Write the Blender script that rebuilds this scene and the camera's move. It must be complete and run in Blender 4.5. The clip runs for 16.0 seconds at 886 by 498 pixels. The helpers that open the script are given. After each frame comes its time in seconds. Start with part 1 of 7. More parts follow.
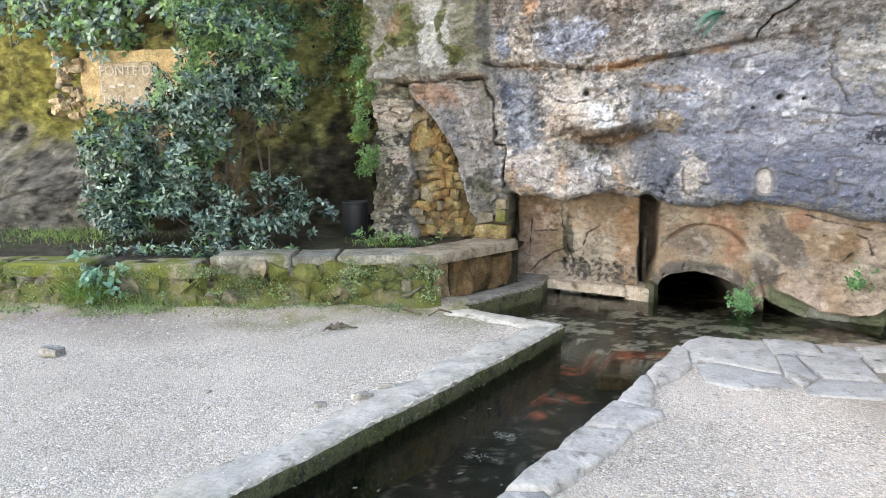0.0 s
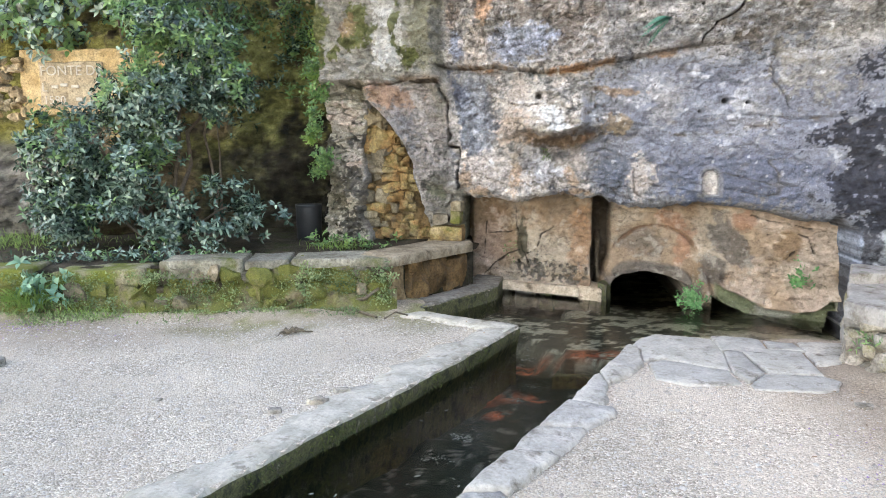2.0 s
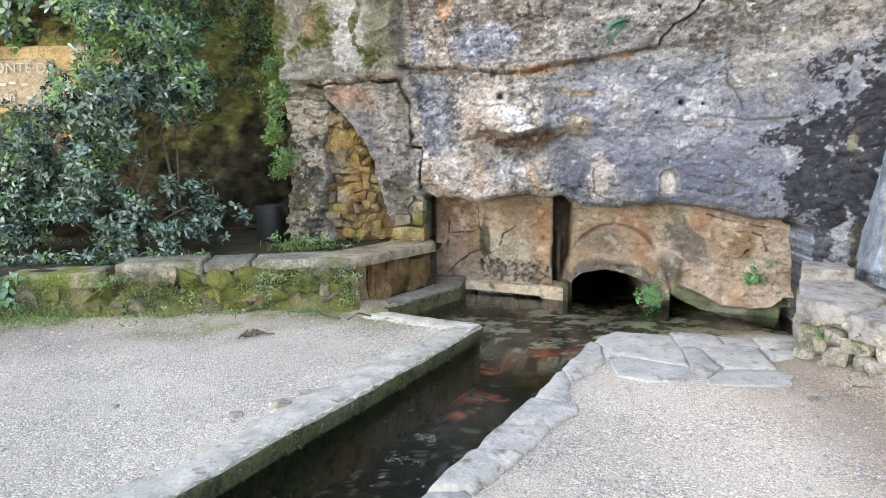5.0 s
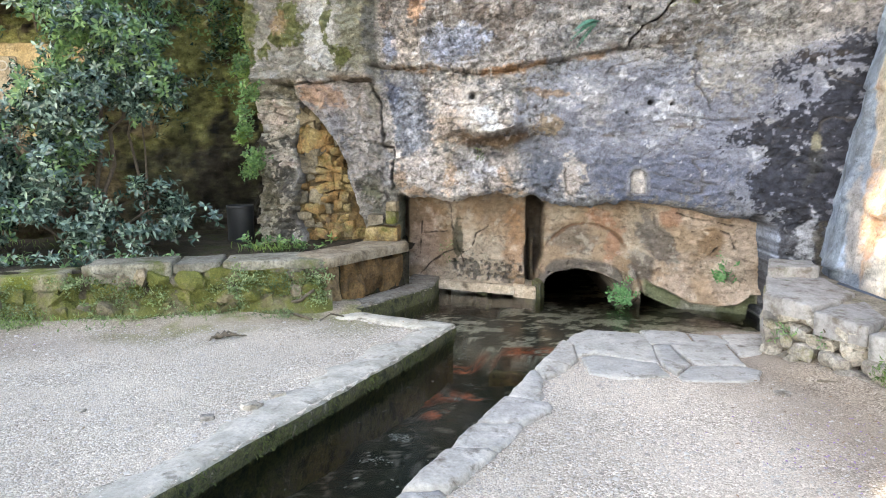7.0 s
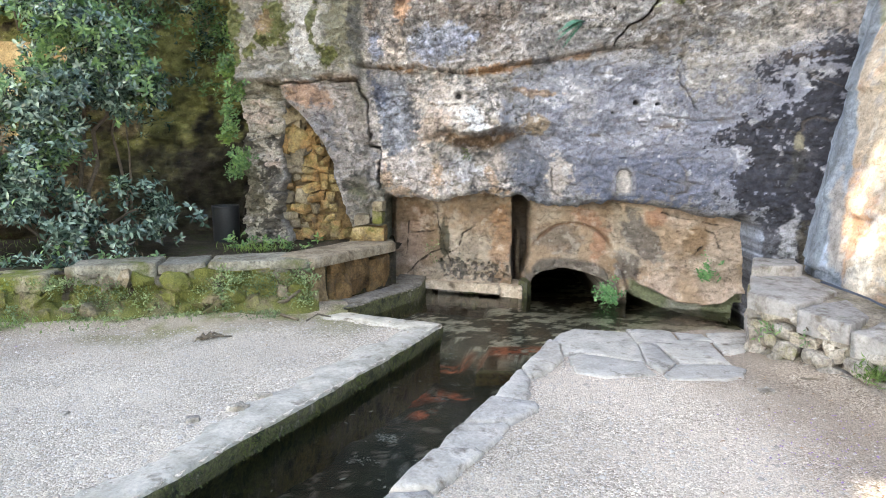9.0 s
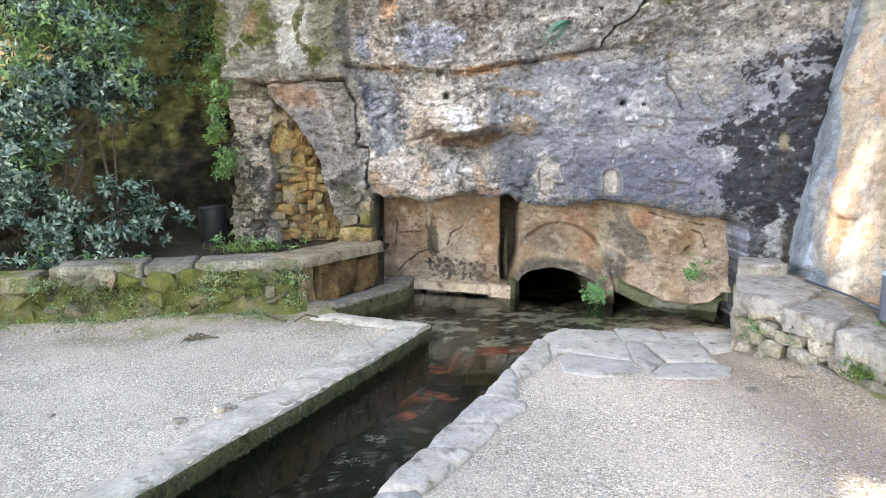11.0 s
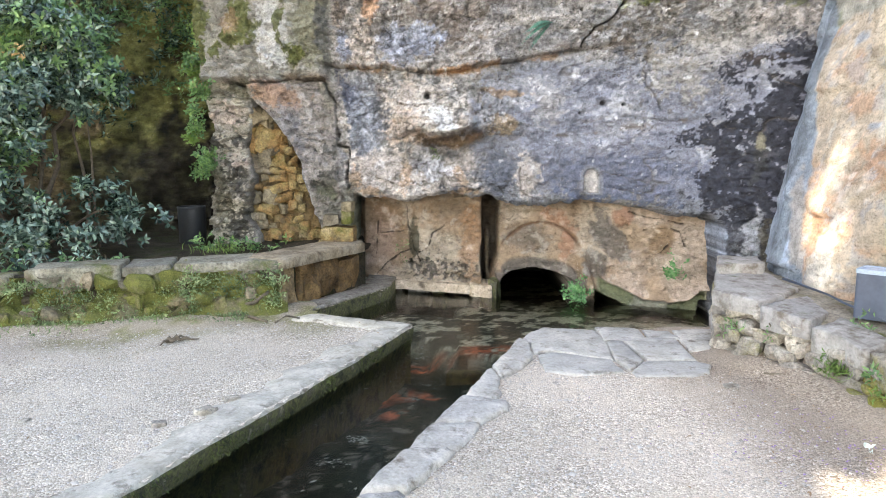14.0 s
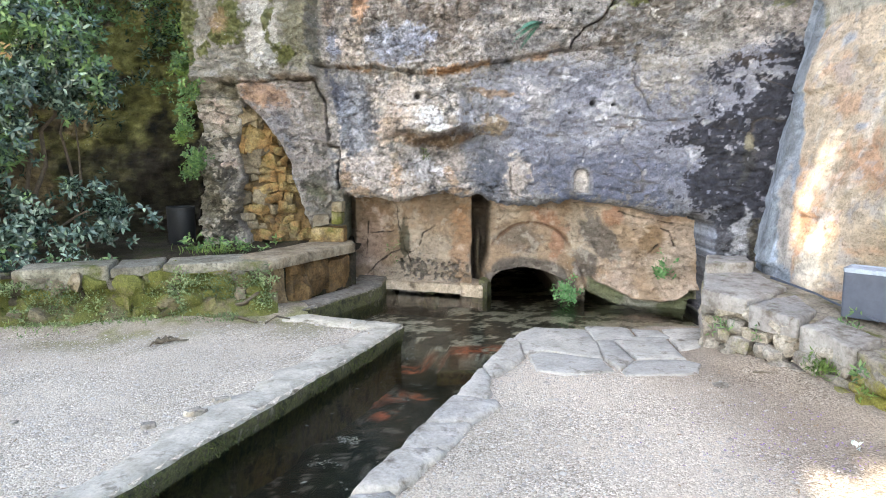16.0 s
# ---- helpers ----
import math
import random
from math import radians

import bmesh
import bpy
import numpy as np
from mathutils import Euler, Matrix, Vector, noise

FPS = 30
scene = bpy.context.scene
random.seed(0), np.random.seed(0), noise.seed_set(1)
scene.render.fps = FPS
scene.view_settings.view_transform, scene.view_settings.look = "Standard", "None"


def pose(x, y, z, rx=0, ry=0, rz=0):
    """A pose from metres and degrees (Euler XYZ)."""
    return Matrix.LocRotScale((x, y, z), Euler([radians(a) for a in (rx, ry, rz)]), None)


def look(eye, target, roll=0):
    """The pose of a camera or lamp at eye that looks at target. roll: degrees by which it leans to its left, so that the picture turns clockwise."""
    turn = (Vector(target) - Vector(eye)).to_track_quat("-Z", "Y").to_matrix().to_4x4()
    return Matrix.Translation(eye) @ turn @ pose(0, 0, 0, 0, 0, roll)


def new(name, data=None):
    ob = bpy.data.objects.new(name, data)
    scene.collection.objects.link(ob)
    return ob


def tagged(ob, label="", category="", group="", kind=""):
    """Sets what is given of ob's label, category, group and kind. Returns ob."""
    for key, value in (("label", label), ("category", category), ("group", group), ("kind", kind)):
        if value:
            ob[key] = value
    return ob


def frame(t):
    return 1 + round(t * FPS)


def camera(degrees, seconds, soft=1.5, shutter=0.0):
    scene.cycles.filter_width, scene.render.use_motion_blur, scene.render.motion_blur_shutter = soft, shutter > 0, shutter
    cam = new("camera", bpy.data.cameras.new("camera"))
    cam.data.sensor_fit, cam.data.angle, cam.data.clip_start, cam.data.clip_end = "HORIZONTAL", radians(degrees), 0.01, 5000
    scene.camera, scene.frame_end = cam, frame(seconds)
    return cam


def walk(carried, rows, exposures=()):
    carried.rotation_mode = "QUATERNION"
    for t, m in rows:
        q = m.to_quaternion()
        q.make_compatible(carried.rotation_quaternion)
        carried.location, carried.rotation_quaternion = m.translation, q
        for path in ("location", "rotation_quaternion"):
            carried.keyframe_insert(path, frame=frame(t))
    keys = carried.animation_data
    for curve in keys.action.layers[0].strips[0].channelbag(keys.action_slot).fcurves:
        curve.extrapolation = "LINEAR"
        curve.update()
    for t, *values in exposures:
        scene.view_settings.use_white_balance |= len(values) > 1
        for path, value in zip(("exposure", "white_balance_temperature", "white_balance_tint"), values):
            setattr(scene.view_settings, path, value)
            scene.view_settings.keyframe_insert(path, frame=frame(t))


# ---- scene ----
cam = camera(65.3, 16.0, soft=1.0)
EYE = 1.5
# seconds, yaw, pitch, roll: the camera turns where it stands
TURNS = [
    (0.0, 13.55, -8.31, 0.28), (0.3, 11.75, -8.27, 0.25), (0.5, 10.59, -8.24, 0.24), (0.7, 10.66, -8.22, 0.24), (1.0, 10.72, -8.20, 0.24), (1.5, 10.39, -8.16, 0.27),
    (2.0, 9.81, -8.14, 0.27), (2.5, 9.42, -8.14, 0.28), (3.0, 8.90, -8.14, 0.27), (3.5, 8.36, -8.14, 0.27),
    (4.0, 7.77, -8.14, 0.25), (6.5, 5.07, -8.16, 0.25), (7.0, 4.44, -8.17, 0.23), (7.5, 3.95, -8.17, 0.20),
    (8.0, 3.71, -8.18, 0.20), (10.5, 2.62, -8.19, 0.22), (11.0, 2.34, -8.19, 0.22), (11.5, 2.09, -8.19, 0.24),
    (12.0, 1.78, -8.20, 0.24), (12.5, 1.51, -8.20, 0.24), (13.0, 1.25, -8.20, 0.24), (13.5, 1.02, -8.20, 0.24),
    (14.0, 0.79, -8.20, 0.24), (14.5, 0.59, -8.21, 0.24), (15.0, 0.38, -8.21, 0.24), (15.5, 0.19, -8.20, 0.25),
    (16.0, 0.0, -8.20, 0.25),
]
EXPOSURE = 2.56
walk(cam, [(t, pose(0, 0, EYE, 90 + pitch, 0, yaw) @ pose(0, 0, 0, 0, 0, -roll)) for t, yaw, pitch, roll in TURNS],
     exposures=[(0.0, EXPOSURE, 6950, 8), (16.0, EXPOSURE, 6950, 8)])

# ---- light: shaded by trees, sky from above and behind, sun through gaps in the leaves ----
SUN_EL, SUN_FROM = 45.0, (-0.60, -0.80)      # elevation, and the way towards the sun seen from above
world = bpy.data.worlds.new("sky")
scene.world = world
world.use_nodes = True
wt = world.node_tree
sky = wt.nodes.new("ShaderNodeTexSky")
sky.sky_type = 'NISHITA'
sky.sun_disc = False
sky.sun_elevation = radians(SUN_EL)
sky.sun_rotation = math.atan2(SUN_FROM[0], SUN_FROM[1])
sky.air_density, sky.dust_density = 1.0, 2.0
wt.nodes["Background"].inputs["Strength"].default_value = 0.15
wt.links.new(sky.outputs[0], wt.nodes["Background"].inputs[0])
SUN_DIR = Vector((SUN_FROM[0] * math.cos(radians(SUN_EL)), SUN_FROM[1] * math.cos(radians(SUN_EL)), math.sin(radians(SUN_EL)))).normalized()
sun = new("sun", bpy.data.lights.new("sun", 'SUN'))
sun.data.energy, sun.data.angle, sun.data.color = 3.4, radians(0.55), (1.0, 0.94, 0.84)
sun.matrix_world = look(SUN_DIR * 60, (0, 0, 0))


# ---- noise on arrays ----
def hash01(ix, iy, iz, seed):
    h = (ix.astype(np.int64) * 374761393 + iy.astype(np.int64) * 668265263 + iz.astype(np.int64) * 1440662683 + seed * 974634777) & 0xffffffff
    h = ((h ^ (h >> 13)) * 1274126177) & 0xffffffff
    h = ((h ^ (h >> 16)) * 1103515245) & 0xffffffff
    return ((h ^ (h >> 15)) & 0xffffff) / float(0xffffff)


def vnoise(x, y, z, seed=0):
    x, y, z = np.broadcast_arrays(np.asarray(x, float), np.asarray(y, float), np.asarray(z, float))
    ix, iy, iz = np.floor(x), np.floor(y), np.floor(z)
    fx, fy, fz = x - ix, y - iy, z - iz
    fx, fy, fz = [a * a * a * (a * (a * 6 - 15) + 10) for a in (fx, fy, fz)]
    out = 0
    for dx in (0, 1):
        for dy in (0, 1):
            for dz in (0, 1):
                w = (fx if dx else 1 - fx) * (fy if dy else 1 - fy) * (fz if dz else 1 - fz)
                out = out + w * hash01(ix + dx, iy + dy, iz + dz, seed)
    return out


def fbm(x, z, scale, seed=0, octaves=5, y=0.0, gain=0.5):
    """Fractal noise about 0, within about -1 to 1; scale: metres of the largest lump."""
    total, amp, norm = 0, 1.0, 0
    f = 1.0 / scale
    for o in range(octaves):
        total = total + amp * (vnoise(np.asarray(x) * f + 17.3 * o, np.asarray(y) * f + 5.1 * o, np.asarray(z) * f + 9.7 * o, seed + o) * 2 - 1)
        norm += amp
        amp *= gain
        f *= 2.03
    return total / norm * 1.6


def cells(x, z, sx, sz, seed=0):
    """Broken-stone cells: distance to the joint, and a random number and two random slopes for each cell, with offsets from its middle."""
    u, v = np.asarray(x) / sx, np.asarray(z) / sz
    iu, iv = np.floor(u), np.floor(v)
    d1 = np.full(u.shape, 9.0)
    d2 = np.full(u.shape, 9.0)
    cid = np.zeros(u.shape)
    ox, oz = np.zeros(u.shape), np.zeros(u.shape)
    zero = np.zeros(u.shape)
    for a in (-1, 0, 1):
        for b in (-1, 0, 1):
            cx = iu + a + hash01(iu + a, iv + b, zero, seed)
            cz = iv + b + hash01(iu + a, iv + b, zero + 1, seed)
            d = np.hypot(u - cx, v - cz)
            r = hash01(iu + a, iv + b, zero + 2, seed)
            near = d < d1
            d2 = np.where(near, d1, np.minimum(d2, d))
            cid = np.where(near, r, cid)
            ox = np.where(near, u - cx, ox)
            oz = np.where(near, v - cz, oz)
            d1 = np.where(near, d, d1)
    return d2 - d1, cid, ox, oz


def step(a, b, v):
    t = np.clip((v - a) / (b - a), 0, 1)
    return t * t * (3 - 2 * t)


def mixc(base, tint, w):
    return base + (np.array(tint) - base) * np.clip(w, 0, 1)[..., None]


def spot(x, z, cx, cz, rx, rz, turn=0.0, soft=0.35):
    """1 inside an ellipse, 0 outside, with a soft rim."""
    c, s = math.cos(radians(turn)), math.sin(radians(turn))
    u, v = (x - cx) * c + (z - cz) * s, -(x - cx) * s + (z - cz) * c
    return 1 - step(1 - soft, 1 + soft, np.hypot(u / rx, v / rz))


def blob(x, z, cx, cz, rx, rz, turn=0.0):
    """1 in the middle of an ellipse, 0.5 on its rim, falling on outside."""
    c, s = math.cos(radians(turn)), math.sin(radians(turn))
    u, v = (x - cx) * c + (z - cz) * s, -(x - cx) * s + (z - cz) * c
    return 1 - 0.5 * np.hypot(u / rx, v / rz)


def patch_field(x, z, pts, reach):
    """0.5 on the outline of a patch, rising inwards and falling outwards within reach."""
    d = line_gap(x, z, pts + pts[:1])
    return 0.5 + np.clip(np.where(inside(x, z, pts), d, -d) / (2 * reach), -0.5, 0.5)


def ragged(s, rag, soft=0.06):
    """A mask with a torn edge from a field about 0.5."""
    return step(0.5 - soft, 0.5 + soft, s + rag)


def line_gap(x, z, pts):
    """Distance to a broken line."""
    d = np.full(np.shape(x), 9.0)
    for (ax, az), (bx, bz) in zip(pts[:-1], pts[1:]):
        ux, uz = bx - ax, bz - az
        t = np.clip(((x - ax) * ux + (z - az) * uz) / (ux * ux + uz * uz), 0, 1)
        d = np.minimum(d, np.hypot(x - ax - t * ux, z - az - t * uz))
    return d


# ---- materials ----
def nodes(name):
    m = bpy.data.materials.new(name)
    m.use_nodes = True
    nt = m.node_tree
    return m, nt, nt.nodes["Principled BSDF"]


def add(nt, kind, **values):
    n = nt.nodes.new(kind)
    for k, v in values.items():
        if k in n.inputs:
            n.inputs[k].default_value = v
    return n


def noise_tex(nt, vec, scale, detail=6.0, rough=0.6):
    n = add(nt, "ShaderNodeTexNoise", Scale=scale, Detail=detail, Roughness=rough)
    nt.links.new(vec, n.inputs["Vector"])
    return n.outputs["Fac"]


def ramp(nt, fac, stops):
    r = nt.nodes.new("ShaderNodeValToRGB")
    e = r.color_ramp.elements
    while len(e) < len(stops):
        e.new(0.5)
    for el, (p, c) in zip(e, stops):
        el.position = p
        el.color = (*c, 1) if len(c) == 3 else c
    nt.links.new(fac, r.inputs[0])
    return r.outputs[0]


def mix_rgb(nt, mode, fac, a, b):
    m = nt.nodes.new("ShaderNodeMix")
    m.data_type, m.blend_type = 'RGBA', mode
    for sock, v in ((m.inputs[0], fac), (m.inputs[6], a), (m.inputs[7], b)):
        if isinstance(v, (int, float)):
            sock.default_value = v
        elif isinstance(v, tuple):
            sock.default_value = (*v, 1)
        else:
            nt.links.new(v, sock)
    return m.outputs[2]


def bump(nt, bsdf, height, strength, distance):
    b = add(nt, "ShaderNodeBump", Strength=strength, Distance=distance)
    nt.links.new(height, b.inputs["Height"])
    nt.links.new(b.outputs[0], bsdf.inputs["Normal"])


def maths(nt, op, a, b=0.0):
    n = nt.nodes.new("ShaderNodeMath")
    n.operation = op
    for sock, v in ((n.inputs[0], a), (n.inputs[1], b)):
        if isinstance(v, (int, float)):
            sock.default_value = v
        else:
            nt.links.new(v, sock)
    return n.outputs[0]


def place(nt):
    return nt.nodes.new("ShaderNodeNewGeometry").outputs["Position"]


def tinted_rock(name, grain=60.0, rough=0.85, depth=0.012, flecks=0.8):
    """Rock whose stains lie in the mesh's 'tint' (its alpha: how lively the rock is), with grain, beds, pale flecks, pits and relief of its own."""
    m, nt, b = nodes(name)
    at = nt.nodes.new("ShaderNodeAttribute")
    at.attribute_name = "tint"
    lively = at.outputs["Alpha"]
    p = place(nt)
    fine = noise_tex(nt, p, grain, 8, 0.72)
    mid = noise_tex(nt, p, 15.0, 9, 0.70)
    patch = noise_tex(nt, p, 4.0, 9, 0.7)
    warp = nt.nodes.new("ShaderNodeTexNoise")
    warp.inputs["Scale"].default_value, warp.inputs["Detail"].default_value = 14.0, 6
    nt.links.new(p, warp.inputs["Vector"])
    bent = nt.nodes.new("ShaderNodeVectorMath")
    bent.operation = 'MULTIPLY_ADD'
    bent.inputs[1].default_value = (0.14, 0.14, 0.10)
    nt.links.new(warp.outputs["Color"], bent.inputs[0])
    nt.links.new(p, bent.inputs[2])
    flat = nt.nodes.new("ShaderNodeMapping")
    flat.inputs["Scale"].default_value = (7.0, 7.0, 30.0)
    nt.links.new(bent.outputs[0], flat.inputs["Vector"])
    beds = noise_tex(nt, flat.outputs[0], 1.0, 7, 0.62)
    col = at.outputs["Color"]
    col = mix_rgb(nt, 'MULTIPLY', maths(nt, 'MULTIPLY', lively, 0.26), col, ramp(nt, fine, [(0.41, (0.42, 0.41, 0.41)), (0.49, (1, 1, 1)), (0.58, (1.45, 1.44, 1.43))]))
    col = mix_rgb(nt, 'MULTIPLY', maths(nt, 'MULTIPLY', lively, 0.46), col, ramp(nt, mid, [(0.38, (0.50, 0.48, 0.46)), (0.47, (0.96, 0.96, 0.96)), (0.55, (1.06, 1.06, 1.06)), (0.64, (1.40, 1.39, 1.38))]))
    col = mix_rgb(nt, 'MULTIPLY', maths(nt, 'MULTIPLY', lively, 0.42), col, ramp(nt, beds, [(0.36, (0.50, 0.48, 0.46)), (0.46, (0.97, 0.97, 0.97)), (0.56, (1.05, 1.05, 1.05)), (0.66, (1.30, 1.30, 1.30))]))
    # seams, pricks and pits darken the colour too, standing in for relief shade
    seams = ramp(nt, maths(nt, 'ABSOLUTE', maths(nt, 'SUBTRACT', beds, 0.47)), [(0.0, (1, 1, 1)), (0.008, (1, 1, 1)), (0.020, (0, 0, 0))])
    seams = maths(nt, 'MULTIPLY', maths(nt, 'MULTIPLY', seams, lively), ramp(nt, patch, [(0.42, (0.6,) * 3), (0.54, (0.0,) * 3)]))
    col = mix_rgb(nt, 'MULTIPLY', seams, col, (0.40, 0.37, 0.34))
    spots = add(nt, "ShaderNodeTexVoronoi", Scale=55.0)
    nt.links.new(p, spots.inputs["Vector"])
    sized = nt.nodes.new("ShaderNodeSeparateColor")
    nt.links.new(spots.outputs["Color"], sized.inputs[0])
    rim = maths(nt, 'ADD', spots.outputs["Distance"], maths(nt, 'MULTIPLY', fine, 0.7))
    some = maths(nt, 'MULTIPLY', ramp(nt, sized.outputs[0], [(0.80, (0, 0, 0)), (0.86, (1, 1, 1))]), ramp(nt, patch, [(0.46, (0, 0, 0)), (0.56, (flecks,) * 3)]))
    bw = nt.nodes.new("ShaderNodeRGBToBW")
    nt.links.new(at.outputs["Color"], bw.inputs[0])
    some = maths(nt, 'MULTIPLY', some, ramp(nt, bw.outputs[0], [(0.06, (0.12,) * 3), (0.2, (1, 1, 1))]))
    mask = maths(nt, 'MULTIPLY', ramp(nt, rim, [(0.50, (1, 1, 1)), (0.58, (0, 0, 0))]), some)
    col = mix_rgb(nt, 'MIX', mask, col, (0.66, 0.65, 0.63))
    pits = add(nt, "ShaderNodeTexVoronoi", Scale=30.0)
    nt.links.new(bent.outputs[0], pits.inputs["Vector"])
    hollow = maths(nt, 'MULTIPLY', ramp(nt, maths(nt, 'ADD', pits.outputs["Distance"], maths(nt, 'MULTIPLY', fine, 0.6)), [(0.38, (1, 1, 1)), (0.47, (0, 0, 0))]), ramp(nt, mid, [(0.46, (1, 1, 1)), (0.54, (0, 0, 0))]))
    hollow = maths(nt, 'MULTIPLY', hollow, lively)
    tiny = add(nt, "ShaderNodeTexVoronoi", Scale=85.0)
    nt.links.new(bent.outputs[0], tiny.inputs["Vector"])
    prick = maths(nt, 'MULTIPLY', ramp(nt, maths(nt, 'ADD', tiny.outputs["Distance"], maths(nt, 'MULTIPLY', mid, 0.8)), [(0.46, (0.5,) * 3), (0.52, (0, 0, 0))]), lively)
    col = mix_rgb(nt, 'MULTIPLY', prick, col, (0.45, 0.42, 0.40))
    nt.links.new(mix_rgb(nt, 'MULTIPLY', hollow, col, (0.42, 0.38, 0.35)), b.inputs["Base Color"])
    nt.links.new(ramp(nt, mid, [(0.3, (rough - 0.15,) * 3), (0.7, (rough + 0.1,) * 3)]), b.inputs["Roughness"])
    h = maths(nt, 'ADD', maths(nt, 'MULTIPLY', fine, 0.55), maths(nt, 'MULTIPLY', mid, 1.2))
    h = maths(nt, 'ADD', h, maths(nt, 'MULTIPLY', beds, 0.9))
    h = maths(nt, 'SUBTRACT', h, maths(nt, 'MULTIPLY', hollow, 0.7))
    h = maths(nt, 'SUBTRACT', h, maths(nt, 'ADD', maths(nt, 'MULTIPLY', prick, 0.5), maths(nt, 'MULTIPLY', seams, 0.7)))
    bump(nt, b, h, 1.0, depth * 2.0)
    b.inputs["Specular IOR Level"].default_value = 0.2
    return m


def stone(name, colours, moss=0.0, grain=45.0, rough=0.85, depth=0.006, moss_colour=(0.085, 0.10, 0.018), mud=0.0, vary=1.0, dirt=0.7, grit=0.9):
    """Loose stone: patches from colours, a different shade for each piece, moss in patches of its own."""
    m, nt, b = nodes(name)
    p = place(nt)
    info = nt.nodes.new("ShaderNodeObjectInfo")
    big = noise_tex(nt, p, 5.0, 7, 0.62)
    fine = noise_tex(nt, p, grain, 8, 0.7)
    k = len(colours)
    col = ramp(nt, big, [(0.3 + 0.4 * i / max(1, k - 1), c) for i, c in enumerate(colours)])
    col = mix_rgb(nt, 'MULTIPLY', vary, col, ramp(nt, info.outputs["Random"], [(0.0, (0.72, 0.72, 0.74)), (0.5, (1, 0.98, 0.95)), (1.0, (1.22, 1.18, 1.08))]))
    col = mix_rgb(nt, 'MULTIPLY', grit, col, ramp(nt, fine, [(0.34, (0.5, 0.5, 0.5)), (0.5, (1, 1, 1)), (0.66, (1.35, 1.33, 1.3))]))
    mid = noise_tex(nt, p, 16.0, 9, 0.72)
    col = mix_rgb(nt, 'MULTIPLY', dirt, col, ramp(nt, mid, [(0.37, (0.55, 0.53, 0.50)), (0.45, (1.0, 1.0, 0.99)), (0.55, (1.10, 1.10, 1.10)), (0.64, (1.4, 1.39, 1.37))]))
    if moss:
        patch = noise_tex(nt, p, 3.4, 8, 0.68)
        lo = 0.62 - 0.36 * moss
        mask = ramp(nt, patch, [(lo, (0, 0, 0)), (lo + 0.14, (1, 1, 1))])
        tuft = noise_tex(nt, p, 90.0, 6, 0.75)
        green = ramp(nt, tuft, [(0.3, tuple(c * 0.45 for c in moss_colour)), (0.55, moss_colour), (0.75, tuple(c * 1.9 for c in moss_colour))])
        col = mix_rgb(nt, 'MIX', mask, col, green)
    if mud:
        dirt = noise_tex(nt, p, 7.0, 8, 0.7)
        col = mix_rgb(nt, 'MIX', ramp(nt, dirt, [(0.6 - 0.3 * mud, (0, 0, 0)), (0.72 - 0.2 * mud, (0.8, 0.8, 0.8))]), col, (0.10, 0.075, 0.05))
    nt.links.new(col, b.inputs["Base Color"])
    b.inputs["Roughness"].default_value = rough
    h = maths(nt, 'ADD', maths(nt, 'ADD', maths(nt, 'MULTIPLY', fine, 0.6), big), maths(nt, 'MULTIPLY', mid, 1.2))
    bump(nt, b, h, 1.0, depth)
    b.inputs["Specular IOR Level"].default_value = 0.22
    return m


def damp_side(name):
    """Upright stone by the water: black, olive and grey drips with moss."""
    m, nt, b = nodes(name)
    p = place(nt)
    tall = nt.nodes.new("ShaderNodeMapping")
    tall.inputs["Scale"].default_value = (9.0, 9.0, 7.0)
    nt.links.new(p, tall.inputs["Vector"])
    drip = noise_tex(nt, tall.outputs[0], 1.0, 8, 0.68)
    fine = noise_tex(nt, p, 60.0, 8, 0.75)
    col = ramp(nt, drip, [(0.34, (0.012, 0.012, 0.008)), (0.43, (0.045, 0.046, 0.020)), (0.51, (0.105, 0.105, 0.040)), (0.58, (0.050, 0.046, 0.026)), (0.66, (0.22, 0.20, 0.14))])
    col = mix_rgb(nt, 'MULTIPLY', 0.9, col, ramp(nt, fine, [(0.34, (0.4, 0.4, 0.4)), (0.5, (1, 1, 1)), (0.66, (1.7, 1.7, 1.6))]))
    nt.links.new(col, b.inputs["Base Color"])
    b.inputs["Roughness"].default_value = 0.7
    bump(nt, b, maths(nt, 'ADD', drip, maths(nt, 'MULTIPLY', fine, 0.4)), 0.9, 0.015)
    return m


